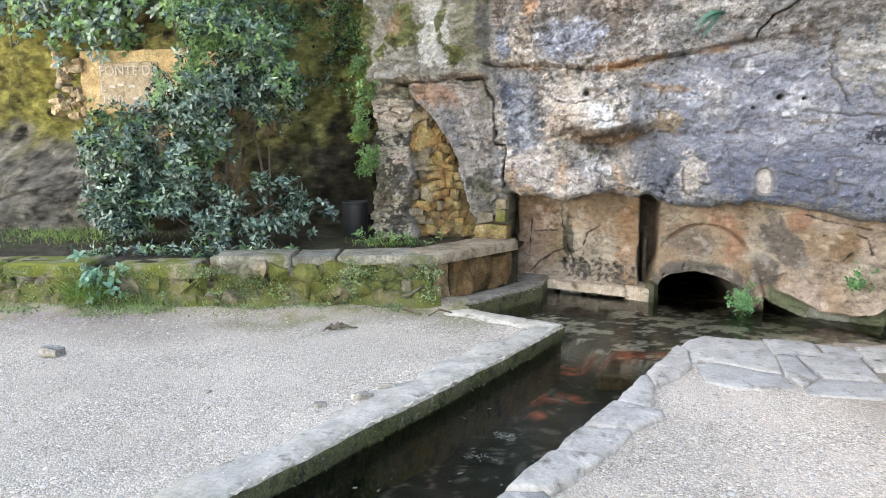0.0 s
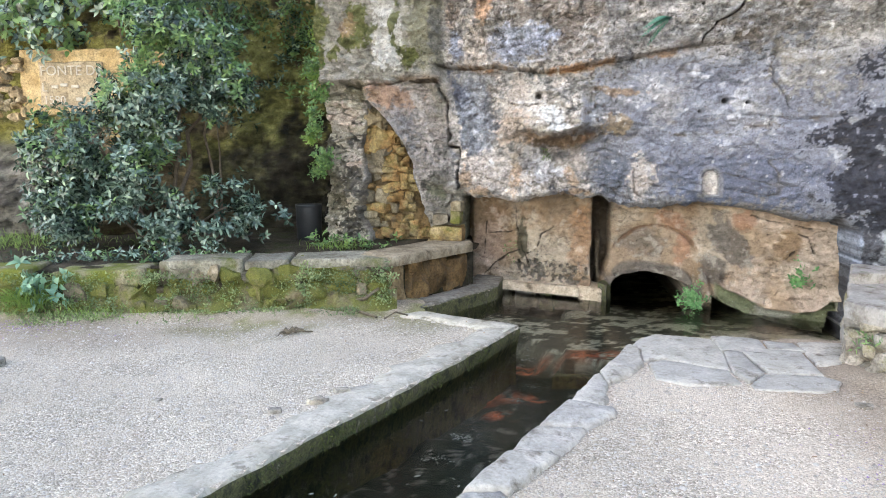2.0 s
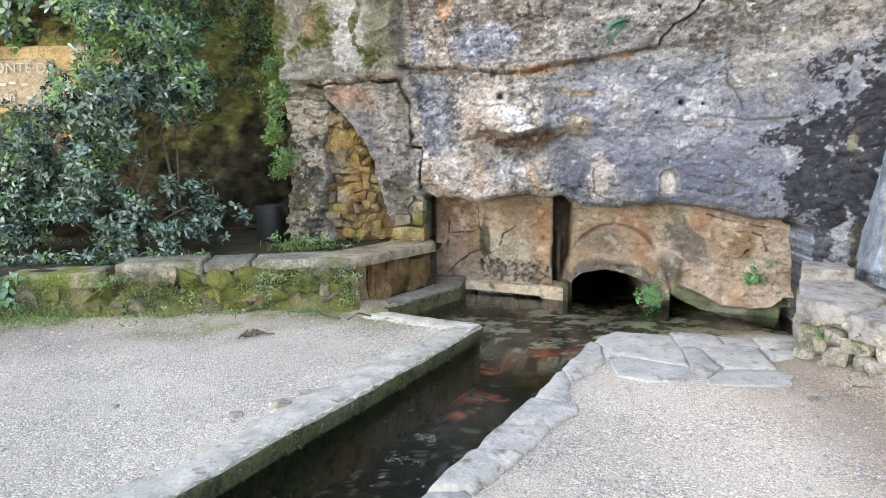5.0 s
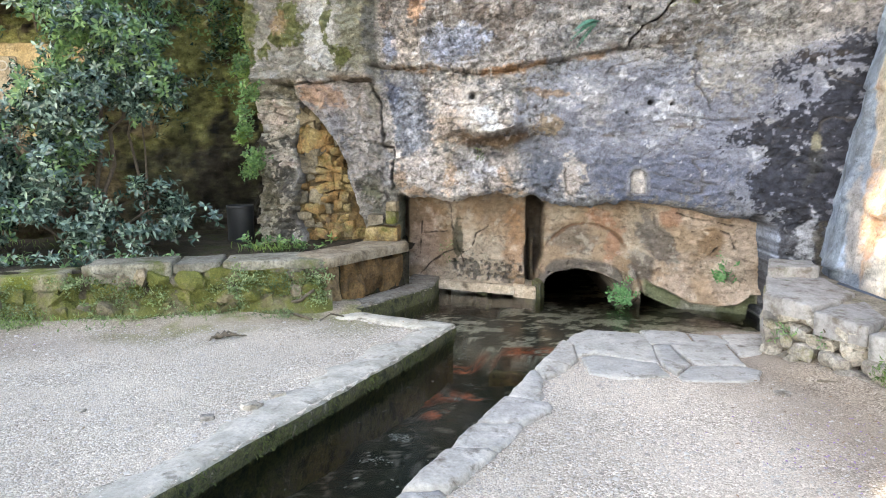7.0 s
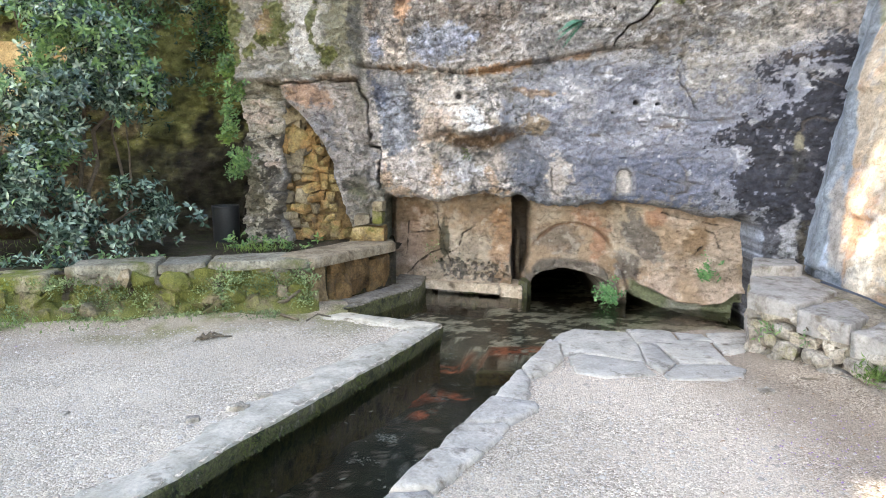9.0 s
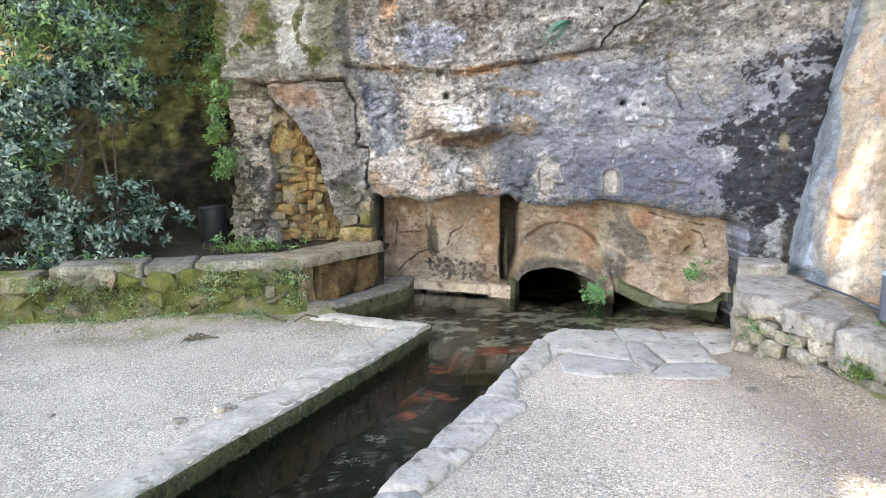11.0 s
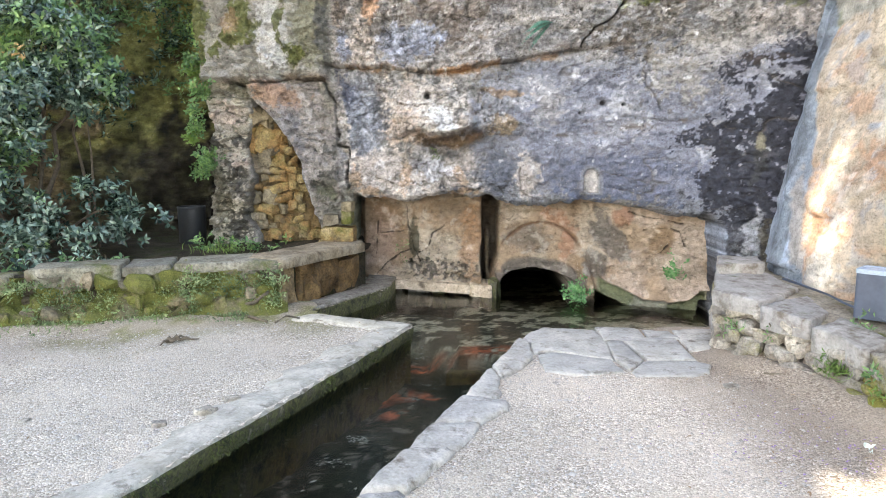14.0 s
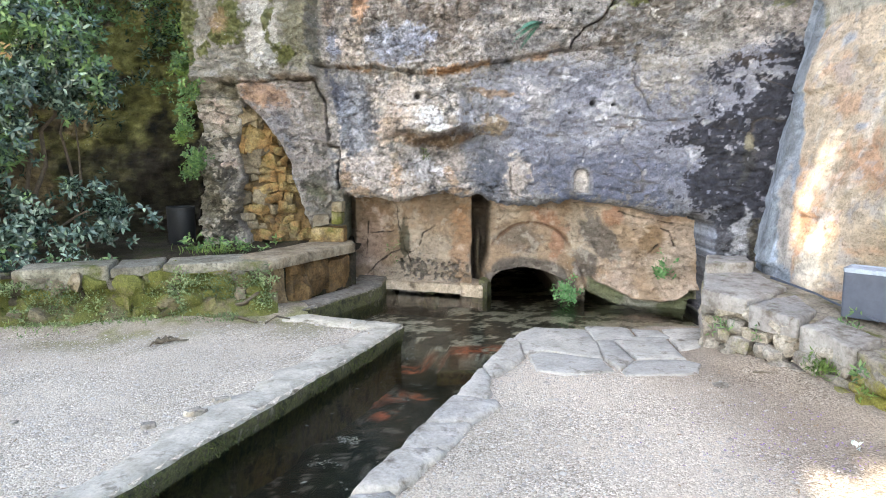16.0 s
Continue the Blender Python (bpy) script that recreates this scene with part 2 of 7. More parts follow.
def gravel_material(name):
    m, nt, b = nodes(name)
    p = place(nt)
    vor = add(nt, "ShaderNodeTexVoronoi", Scale=95.0, Randomness=1.0)
    nt.links.new(p, vor.inputs["Vector"])
    vor2 = add(nt, "ShaderNodeTexVoronoi", Scale=38.0, Randomness=1.0)
    nt.links.new(p, vor2.inputs["Vector"])
    sep2 = nt.nodes.new("ShaderNodeSeparateColor")
    nt.links.new(vor2.outputs["Color"], sep2.inputs[0])
    sep = nt.nodes.new("ShaderNodeSeparateColor")
    nt.links.new(vor.outputs["Color"], sep.inputs[0])
    bits = ramp(nt, sep.outputs[0], [(0.0, (0.27, 0.235, 0.195)), (0.35, (0.47, 0.425, 0.37)), (0.8, (0.66, 0.61, 0.545)), (1.0, (0.86, 0.83, 0.78))])
    bits = mix_rgb(nt, 'MULTIPLY', 0.4, bits, ramp(nt, sep2.outputs[0], [(0.0, (0.72, 0.70, 0.68)), (0.6, (1, 1, 1)), (1.0, (1.3, 1.3, 1.28))]))
    at = nt.nodes.new("ShaderNodeAttribute")
    at.attribute_name = "tint"
    big = noise_tex(nt, p, 1.3, 8, 0.7)
    fine = noise_tex(nt, p, 130.0, 5, 0.7)
    bits = mix_rgb(nt, 'MULTIPLY', 0.25, bits, ramp(nt, vor2.outputs["Distance"], [(0.30, (1.06, 1.06, 1.06)), (0.62, (0.60, 0.56, 0.52))]))
    dust = mix_rgb(nt, 'MIX', ramp(nt, big, [(0.40, (0.0,) * 3), (0.60, (0.7,) * 3)]), bits, (0.60, 0.54, 0.47))
    col = mix_rgb(nt, 'MULTIPLY', 1.0, dust, at.outputs["Color"])
    col = mix_rgb(nt, 'MULTIPLY', 1.0, col, ramp(nt, fine, [(0.3, (0.68,) * 3), (0.5, (1, 1, 1)), (0.72, (1.3,) * 3)]))
    nt.links.new(col, b.inputs["Base Color"])
    b.inputs["Roughness"].default_value = 0.92
    h = maths(nt, 'ADD', maths(nt, 'MULTIPLY', vor.outputs["Distance"], -0.6), maths(nt, 'MULTIPLY', fine, 0.4))
    bump(nt, b, h, 1.0, 0.012)
    return m


def island_material(name, stops, rough=0.8, bump_scale=0.0):
    m, nt, b = nodes(name)
    g = nt.nodes.new("ShaderNodeNewGeometry")
    col = ramp(nt, g.outputs["Random Per Island"], stops)
    n = noise_tex(nt, g.outputs["Position"], 80.0, 5, 0.6)
    col = mix_rgb(nt, 'MULTIPLY', 0.7, col, ramp(nt, n, [(0.3, (0.7,) * 3), (0.7, (1.25,) * 3)]))
    nt.links.new(col, b.inputs["Base Color"])
    b.inputs["Roughness"].default_value = rough
    return m


def leaf_material(name, stops, rough=0.42, through_light=0.25):
    m, nt, b = nodes(name)
    g = nt.nodes.new("ShaderNodeNewGeometry")
    col = ramp(nt, g.outputs["Random Per Island"], stops)
    n = noise_tex(nt, g.outputs["Position"], 2.2, 4, 0.6)
    col = mix_rgb(nt, 'MULTIPLY', 0.8, col, ramp(nt, n, [(0.35, (0.6, 0.65, 0.62)), (0.65, (1.3, 1.25, 1.15))]))
    nt.links.new(col, b.inputs["Base Color"])
    b.inputs["Roughness"].default_value = rough
    b.inputs["Specular IOR Level"].default_value = 0.65
    tr = nt.nodes.new("ShaderNodeBsdfTranslucent")
    nt.links.new(col, tr.inputs[0])
    mx = nt.nodes.new("ShaderNodeMixShader")
    mx.inputs[0].default_value = through_light
    nt.links.new(b.outputs[0], mx.inputs[1])
    nt.links.new(tr.outputs[0], mx.inputs[2])
    nt.links.new(mx.outputs[0], nt.nodes["Material Output"].inputs[0])
    return m


def bark(name, a, b_):
    m, nt, b = nodes(name)
    p = place(nt)
    n = noise_tex(nt, p, 30.0, 8, 0.7)
    nt.links.new(ramp(nt, n, [(0.3, a), (0.7, b_)]), b.inputs["Base Color"])
    b.inputs["Roughness"].default_value = 0.9
    bump(nt, b, n, 0.8, 0.01)
    return m


def plain(name, colour, rough=0.6, grain=40.0, vary=0.25):
    m, nt, b = nodes(name)
    n = noise_tex(nt, place(nt), grain, 7, 0.65)
    lo, hi = tuple(c * (1 - vary) for c in colour), tuple(c * (1 + vary) for c in colour)
    nt.links.new(ramp(nt, n, [(0.3, lo), (0.7, hi)]), b.inputs["Base Color"])
    b.inputs["Roughness"].default_value = rough
    bump(nt, b, n, 0.3, 0.002)
    return m


def water_material(name):
    m, nt, b = nodes(name)
    nt.nodes.remove(b)
    p = place(nt)
    clear = nt.nodes.new("ShaderNodeBsdfTransparent")
    clear.inputs[0].default_value = (0.80, 0.82, 0.74, 1)
    gloss = nt.nodes.new("ShaderNodeBsdfGlossy")
    gloss.inputs["Roughness"].default_value = 0.04
    fres = nt.nodes.new("ShaderNodeFresnel")
    fres.inputs[0].default_value = 1.33
    n = noise_tex(nt, p, 7.0, 4, 0.55)
    bm_ = add(nt, "ShaderNodeBump", Strength=0.22, Distance=0.03)
    nt.links.new(n, bm_.inputs["Height"])
    nt.links.new(bm_.outputs[0], gloss.inputs["Normal"])
    nt.links.new(bm_.outputs[0], fres.inputs["Normal"])
    mx = nt.nodes.new("ShaderNodeMixShader")
    nt.links.new(fres.outputs[0], mx.inputs[0])
    nt.links.new(clear.outputs[0], mx.inputs[1])
    nt.links.new(gloss.outputs[0], mx.inputs[2])
    nt.links.new(mx.outputs[0], nt.nodes["Material Output"].inputs[0])
    return m


ROCK = tinted_rock("limestone cliff")
ROCK_LOW = tinted_rock("ochre grotto rock", 70.0, 0.8, 0.009, 0.5)
MOSSFACE = tinted_rock("mossy earth and rubble", 80.0, 0.95, 0.014, 0.0)
BED = tinted_rock("muddy channel bed", 50.0, 0.7, 0.01, 0.3)
GRAVEL = gravel_material("gravel")
PEBBLE = island_material("pebbles", [(0.0, (0.30, 0.26, 0.22)), (0.4, (0.46, 0.415, 0.36)), (0.85, (0.56, 0.51, 0.45)), (1.0, (0.64, 0.60, 0.54))])
KERB = stone("worn kerb stone", [(0.30, 0.285, 0.25), (0.41, 0.39, 0.35), (0.52, 0.495, 0.45)], mud=0.15, dirt=0.3, grit=0.45)
KERB_WET = damp_side("damp mossy kerb side")
PAVER = stone("pale grey paving stone", [(0.31, 0.295, 0.265), (0.41, 0.39, 0.355), (0.50, 0.475, 0.435)], mud=0.12, vary=0.35, dirt=0.25, grit=0.4)
KERB_ROUGH = stone("pale rough kerb stone", [(0.29, 0.272, 0.245), (0.43, 0.405, 0.37), (0.56, 0.53, 0.485)], mud=0.2, vary=0.4, dirt=0.3, grit=0.45)
LEDGE_STONE = stone("dirty ledge stone", [(0.15, 0.135, 0.11), (0.27, 0.25, 0.21), (0.36, 0.335, 0.29)], mud=0.3)
SILL = stone("pinkish worn sill stone", [(0.30, 0.235, 0.17), (0.45, 0.37, 0.28), (0.58, 0.50, 0.40)], mud=0.2, grit=0.5, vary=0.2)
BENCH = stone("weathered grey bench slab", [(0.10, 0.10, 0.075), (0.20, 0.19, 0.155), (0.30, 0.29, 0.25)], moss=0.16, mud=0.25)
BENCH_MOSS = stone("mossy bench slab", [(0.17, 0.15, 0.10), (0.30, 0.275, 0.20)], moss=0.6, moss_colour=(0.15, 0.165, 0.03), mud=0.15)
MOSSY = stone("moss-grown rubble", [(0.10, 0.085, 0.05), (0.20, 0.17, 0.11), (0.28, 0.25, 0.18)], moss=0.66, moss_colour=(0.15, 0.155, 0.04), depth=0.02, mud=0.1)
MORTAR = stone("dark ochre mortar", [(0.06, 0.042, 0.02), (0.14, 0.095, 0.045), (0.22, 0.16, 0.085)], mud=0.3, depth=0.02)
ARM = stone("grey-ochre seat stone", [(0.14, 0.112, 0.078), (0.24, 0.20, 0.148), (0.33, 0.29, 0.23)], mud=0.3, grit=0.6)
OCHRE_DARK = stone("dark damp ochre stone", [(0.045, 0.030, 0.014), (0.12, 0.075, 0.034), (0.21, 0.14, 0.07)], mud=0.35, moss=0.1)
OCHRE = stone("ochre sandstone", [(0.09, 0.065, 0.035), (0.19, 0.14, 0.08), (0.29, 0.23, 0.145)], moss=0.10, mud=0.35)
RUBBLE_WARM = stone("warm ochre rubble", [(0.08, 0.06, 0.03), (0.26, 0.16, 0.07), (0.24, 0.19, 0.09), (0.40, 0.32, 0.19)], mud=0.3, moss=0.14, depth=0.014)
RUBBLE_GREY = stone("grey-brown rubble", [(0.10, 0.085, 0.06), (0.20, 0.17, 0.12), (0.30, 0.26, 0.20)], mud=0.2)
RIGHTSTONE = stone("pale rubble", [(0.19, 0.17, 0.142), (0.33, 0.30, 0.262), (0.46, 0.43, 0.385)], moss=0.2, moss_colour=(0.16, 0.15, 0.03), mud=0.28, vary=0.6, depth=0.01)
WALL_MOSS = stone("mossy pale rubble", [(0.16, 0.14, 0.11), (0.29, 0.26, 0.22), (0.40, 0.37, 0.32)], moss=0.55, moss_colour=(0.24, 0.22, 0.05), mud=0.2, vary=0.5, depth=0.012)
CAP = stone("weathered grey capping stone", [(0.23, 0.215, 0.20), (0.31, 0.293, 0.278), (0.38, 0.362, 0.345)], moss=0.12, mud=0.35, vary=0.3, depth=0.008, dirt=0.3, grit=0.4)
EARTH = stone("grey-brown dusty earth", [(0.15, 0.13, 0.105), (0.24, 0.215, 0.18), (0.33, 0.30, 0.255)], moss=0.2, moss_colour=(0.13, 0.13, 0.035), depth=0.015)
SOIL = stone("dark soil", [(0.022, 0.018, 0.012), (0.045, 0.037, 0.025), (0.08, 0.065, 0.045)], moss=0.3, moss_colour=(0.04, 0.05, 0.012), depth=0.02)
LEAF = leaf_material("shrub leaves", [(0.0, (0.018, 0.036, 0.024)), (0.5, (0.08, 0.13, 0.105)), (0.85, (0.19, 0.275, 0.23)), (1.0, (0.34, 0.46, 0.34))], 0.22, 0.10)
LEAF_LIGHT = leaf_material("young leaves", [(0.0, (0.09, 0.18, 0.075)), (0.6, (0.17, 0.30, 0.115)), (1.0, (0.28, 0.43, 0.16))], 0.35, 0.35)
FERN = leaf_material("fern", [(0.0, (0.11, 0.27, 0.11)), (1.0, (0.24, 0.47, 0.20))], 0.5, 0.35)
FERN_BLUE = leaf_material("blue-green fern", [(0.0, (0.06, 0.20, 0.15)), (1.0, (0.15, 0.36, 0.27))], 0.5, 0.3)
FERN_PALE = leaf_material("pale blue-green leaves", [(0.0, (0.12, 0.26, 0.17)), (1.0, (0.28, 0.46, 0.33))], 0.45, 0.3)
GRASS = leaf_material("grass", [(0.0, (0.13, 0.22, 0.05)), (1.0, (0.26, 0.38, 0.10))], 0.6, 0.35)
WEED = leaf_material("weeds", [(0.0, (0.11, 0.16, 0.06)), (0.6, (0.20, 0.27, 0.11)), (1.0, (0.33, 0.39, 0.20))], 0.6, 0.25)
CANOPY = leaf_material("tree leaves", [(0.0, (0.03, 0.06, 0.02)), (1.0, (0.08, 0.13, 0.03))], 0.5, 0.15)
BARK = bark("bark", (0.05, 0.04, 0.03), (0.17, 0.13, 0.09))
TWIG = bark("dry twig", (0.06, 0.05, 0.035), (0.20, 0.16, 0.11))
BIN = plain("dark blue-grey sheet metal", (0.065, 0.080, 0.115), 0.4, 12.0, 0.2)
BIN_RIM = plain("pale blue-grey rim", (0.34, 0.40, 0.48), 0.45)
BIN_DARK = plain("black bin", (0.018, 0.019, 0.021), 0.5)
PLAQUE = stone("grey inscribed panel", [(0.29, 0.235, 0.17), (0.40, 0.335, 0.25)], mud=0.05)
PLASTER = stone("ochre plaster", [(0.30, 0.21, 0.105), (0.43, 0.325, 0.185), (0.53, 0.43, 0.28)], mud=0.25)
PALE = stone("pale render lumps", [(0.28, 0.20, 0.11), (0.44, 0.35, 0.23), (0.58, 0.49, 0.36)], mud=0.2)
CHALK = plain("white lettering", (0.52, 0.47, 0.40), 0.8)
PAPER = plain("white petal", (0.62, 0.68, 0.62), 0.6)
WATER = water_material("dark clear water")
PURPLE = plain("fallen violet blossom", (0.30, 0.19, 0.36), 0.7)
KERBMOSS = leaf_material("dark kerb moss", [(0.0, (0.035, 0.045, 0.012)), (1.0, (0.12, 0.14, 0.035))], 0.8, 0.1)
DRIFT = plain("drifting petals", (0.17, 0.185, 0.15), 0.6, 40.0, 0.5)
DRY = leaf_material("dry leaves", [(0.0, (0.16, 0.09, 0.05)), (1.0, (0.36, 0.24, 0.14))], 0.7, 0.1)


# ---- building helpers ----
def mesh_of(name, verts, faces, mat, smooth=True, tint=None):
    me = bpy.data.meshes.new(name)
    me.from_pydata([tuple(v) for v in verts], [], [tuple(int(i) for i in f) for f in faces])
    for m in (mat if isinstance(mat, (list, tuple)) else [mat]):
        me.materials.append(m)
    if smooth:
        me.polygons.foreach_set("use_smooth", [True] * len(me.polygons))
    if tint is not None:
        a = me.color_attributes.new("tint", 'FLOAT_COLOR', 'POINT')
        rgba = np.ones((len(verts), 4), np.float32)
        rgba[:, :3] = np.clip(tint, 0, 1)
        a.data.foreach_set("color", rgba.ravel())
    me.update()
    return me


def grid_mesh(name, X, Y, Z, mat, tint=None, flip=False, keep=None):
    """A sheet from three arrays of rows and columns; keep: which of its faces stay."""
    r, c = X.shape
    verts = np.stack([X.ravel(), Y.ravel(), Z.ravel()], 1).astype(np.float32)
    i = np.arange(r * c).reshape(r, c)
    q = np.stack([i[:-1, :-1], i[:-1, 1:], i[1:, 1:], i[1:, :-1]], -1).reshape(-1, 4)
    if flip:
        q = q[:, ::-1]
    if keep is not None:
        q = q[keep.ravel()]
    n = len(q)
    me = bpy.data.meshes.new(name)
    me.vertices.add(len(verts))
    me.vertices.foreach_set("co", verts.ravel())
    me.loops.add(n * 4)
    me.loops.foreach_set("vertex_index", q.ravel().astype(np.int32))
    me.polygons.add(n)
    me.polygons.foreach_set("loop_start", np.arange(n, dtype=np.int32) * 4)
    me.polygons.foreach_set("use_smooth", np.ones(n, bool))
    me.materials.append(mat)
    if tint is not None:
        a = me.color_attributes.new("tint", 'FLOAT_COLOR', 'POINT')
        rgba = np.ones((len(verts), 4), np.float32)
        rgba[:, :tint.shape[-1]] = np.clip(tint.reshape(-1, tint.shape[-1]), 0, 1.5)
        a.data.foreach_set("color", rgba.ravel())
    me.update(calc_edges=True)
    me.validate()
    return me


def setting(name, me, label):
    return tagged(new(name, me), label=label, category=name.split("_")[0], kind="structure")


def thing(name, label, category, group="", at=(0, 0, 0)):
    ob = new(name)
    ob.empty_display_size = 0.1
    ob.location = at
    return tagged(ob, label=label, category=category, group=group)


def part(name, me, parent, label=""):
    ob = new(name, me)
    ob.parent = parent
    ob.matrix_parent_inverse = Matrix.Translation(-parent.location) if parent.parent is None else Matrix.Identity(4)
    return tagged(ob, label=label) if label else ob


def stone_mesh(size, seed, mat, n=4, round_=0.25, rough=0.06, smooth=False):
    """An irregular block with worn edges, its middle at 0."""
    rnd = np.random.RandomState(seed)
    lx, ly, lz = size
    t = np.linspace(-1, 1, n + 1)
    key, verts, faces = {}, [], []

    def vid(p):
        k = tuple(np.round(p, 4))
        if k not in key:
            key[k] = len(verts)
            verts.append(p)
        return key[k]
    for ax in range(3):
        for s in (-1, 1):
            for i in range(n):
                for j in range(n):
                    q = []
                    for a, b in ((t[i], t[j]), (t[i + 1], t[j]), (t[i + 1], t[j + 1]), (t[i], t[j + 1])):
                        p = [0, 0, 0]
                        p[ax], p[(ax + 1) % 3], p[(ax + 2) % 3] = s, a, b
                        q.append(vid(p))
                    faces.append(q if s > 0 else q[::-1])
    v = np.array(verts, float)
    ball = v / np.linalg.norm(v, axis=1)[:, None] * 1.25
    v = v * (1 - round_) + ball * round_
    v = v * (1 + 0.12 * rnd.uniform(-1, 1, 3)[None, :] * v[:, [1, 2, 0]])
    v = v * np.array([lx, ly, lz]) / 2
    o = rnd.uniform(0, 50)
    s = max(size) * 0.45
    for k in range(3):
        v[:, k] += rough * min(size) * 2.2 * (vnoise(v[:, 0] / s + o, v[:, 1] / s + 7 * k, v[:, 2] / s + 3, 5 + k) - 0.5) * 2
    v += rnd.normal(0, rough * 0.12 * min(size), v.shape)
    return mesh_of("stone", v, faces, mat, smooth=smooth)


def put_stone(name, parent, size, at, turn, seed, mat, label="", **kw):
    ob = part(name, stone_mesh(size, seed, mat, **kw), parent, label)
    ob.matrix_basis = pose(*at, *(turn if isinstance(turn, tuple) else (0, 0, turn)))
    return ob


def slab_mesh(name, poly, z0, z1, mat, seed=0, wob=0.012, edge=0.02, step_=0.05, uneven=0.006):
    """A flat stone with a worn rim: poly from above, from height z0 to z1 (or a height for each corner)."""
    rnd = np.random.RandomState(seed)
    zs = z1 if isinstance(z1, (list, tuple)) else [z1] * len(poly)
    ring, hz = [], []
    for i, (a, b) in enumerate(zip(poly, poly[1:] + poly[:1])):
        d = math.dist(a, b)
        k = max(2, int(d / step_))
        for j in range(k):
            f = j / k
            ring.append((a[0] + (b[0] - a[0]) * f, a[1] + (b[1] - a[1]) * f))
            hz.append(zs[i] + (zs[(i + 1) % len(zs)] - zs[i]) * f)
    ring, hz = np.array(ring), np.array(hz)
    c = ring.mean(0)
    off = wob * (vnoise(ring[:, 0] * 9 + seed, ring[:, 1] * 9, 0.5, seed) * 2 - 1) + rnd.normal(0, wob * 0.25, len(ring))
    out = ring - c
    ln = np.linalg.norm(out, axis=1)[:, None]
    ring = c + out / ln * (ln + off[:, None])
    n = len(ring)
    verts, faces = [], []
    for inset, dz in ((0, None), (-0.004, -edge), (edge * 0.45, -edge * 0.25), (edge * 1.2, 0.0), (None, 0.0)):
        for i in range(n):
            s = 0.45 if inset is None else 1 - inset / ln[i, 0]
            p = c + (ring[i] - c) * s
            z = z0 if dz is None else hz[i] * (1 if inset is not None else 0.6) + (0 if inset is not None else hz.mean() * 0.4) + dz
            if dz is not None:
                z += uneven * (vnoise(p[0] * 6, p[1] * 6, seed, 3) * 2 - 1)
            verts.append((p[0], p[1], z))
    verts.append((c[0], c[1], hz.mean()))
    for k in range(4):
        for i in range(n):
            j = (i + 1) % n
            faces.append((k * n + i, k * n + j, (k + 1) * n + j, (k + 1) * n + i))
    for i in range(n):
        faces.append((4 * n + i, 4 * n + (i + 1) % n, 5 * n))
    area = sum(a[0] * b[1] - b[0] * a[1] for a, b in zip(poly, poly[1:] + poly[:1]))
    if area < 0:
        faces = [f[::-1] for f in faces]
    me = mesh_of(name, verts, faces, mat)
    if isinstance(mat, (list, tuple)) and len(mat) > 1:                 # a second material for the upright sides
        me.polygons.foreach_set("material_index", [1 if i < n else 0 for i in range(len(faces))])
    return me


def inside(px, py, poly):
    hit = np.zeros(np.shape(px), bool)
    for (ax, ay), (bx, by) in zip(poly, poly[1:] + poly[:1]):
        cross = ((ay > py) != (by > py)) & (px < (bx - ax) * (py - ay) / (by - ay + 1e-12) + ax)
        hit ^= cross
    return hit


def tube_mesh(name, pts, radii, mat, sides=7, seed=0):
    pts = [Vector(p) for p in pts]
    verts, faces = [], []
    for i, p in enumerate(pts):
        d = (pts[min(i + 1, len(pts) - 1)] - pts[max(i - 1, 0)]).normalized()
        a = d.orthogonal().normalized()
        b = d.cross(a)
        for k in range(sides):
            t = 2 * math.pi * k / sides
            r = radii[i] * (1 + 0.12 * math.sin(k * 2.3 + i * 1.7 + seed))
            verts.append(p + (a * math.cos(t) + b * math.sin(t)) * r)
    for i in range(len(pts) - 1):
        for k in range(sides):
            j = (k + 1) % sides
            faces.append((i * sides + k, i * sides + j, (i + 1) * sides + j, (i + 1) * sides + k))
    faces.append(tuple(range(sides))[::-1])
    faces.append(tuple((len(pts) - 1) * sides + k for k in range(sides)))
    return mesh_of(name, verts, faces, mat)


def unit(v):
    return v / np.maximum(np.linalg.norm(v, axis=-1, keepdims=True), 1e-9)


def leaves_mesh(name, base, way, face, length, width, mat, droop=0.25, fold=0.18):
    """Many pointed leaves at once, each folded along its rib and drooping at the tip."""
    way = unit(way)
    side = unit(np.cross(way, face))
    up = np.cross(side, way)
    L, W = length[:, None], width[:, None]
    rows = [base,
            base + way * L * 0.35 + side * W * 0.45 + up * L * fold * 0.4,
            base + way * L * 0.35 - up * L * 0.0,
            base + way * L * 0.35 - side * W * 0.45 + up * L * fold * 0.4,
            base + way * L * 0.70 + side * W * 0.38 + up * L * (fold * 0.3 - droop * 0.3),
            base + way * L * 0.72 - up * L * droop * 0.4,
            base + way * L * 0.70 - side * W * 0.38 + up * L * (fold * 0.3 - droop * 0.3),
            base + way * L - up * L * droop]
    V = np.stack(rows, 1)
    n = len(base)
    F = np.array([(0, 2, 1, 1), (0, 3, 2, 2), (1, 2, 5, 4), (2, 3, 6, 5), (4, 5, 7, 7), (5, 6, 7, 7)])
    verts = V.reshape(-1, 3)
    tris = np.array([(0, 2, 1), (0, 3, 2), (1, 2, 5), (1, 5, 4), (2, 3, 6), (2, 6, 5), (4, 5, 7), (5, 6, 7)])
    idx = (np.arange(n)[:, None, None] * 8 + tris[None]).reshape(-1, 3)
    me = bpy.data.meshes.new(name)
    me.vertices.add(len(verts))
    me.vertices.foreach_set("co", verts.astype(np.float32).ravel())
    me.loops.add(len(idx) * 3)
    me.loops.foreach_set("vertex_index", idx.ravel().astype(np.int32))
    me.polygons.add(len(idx))
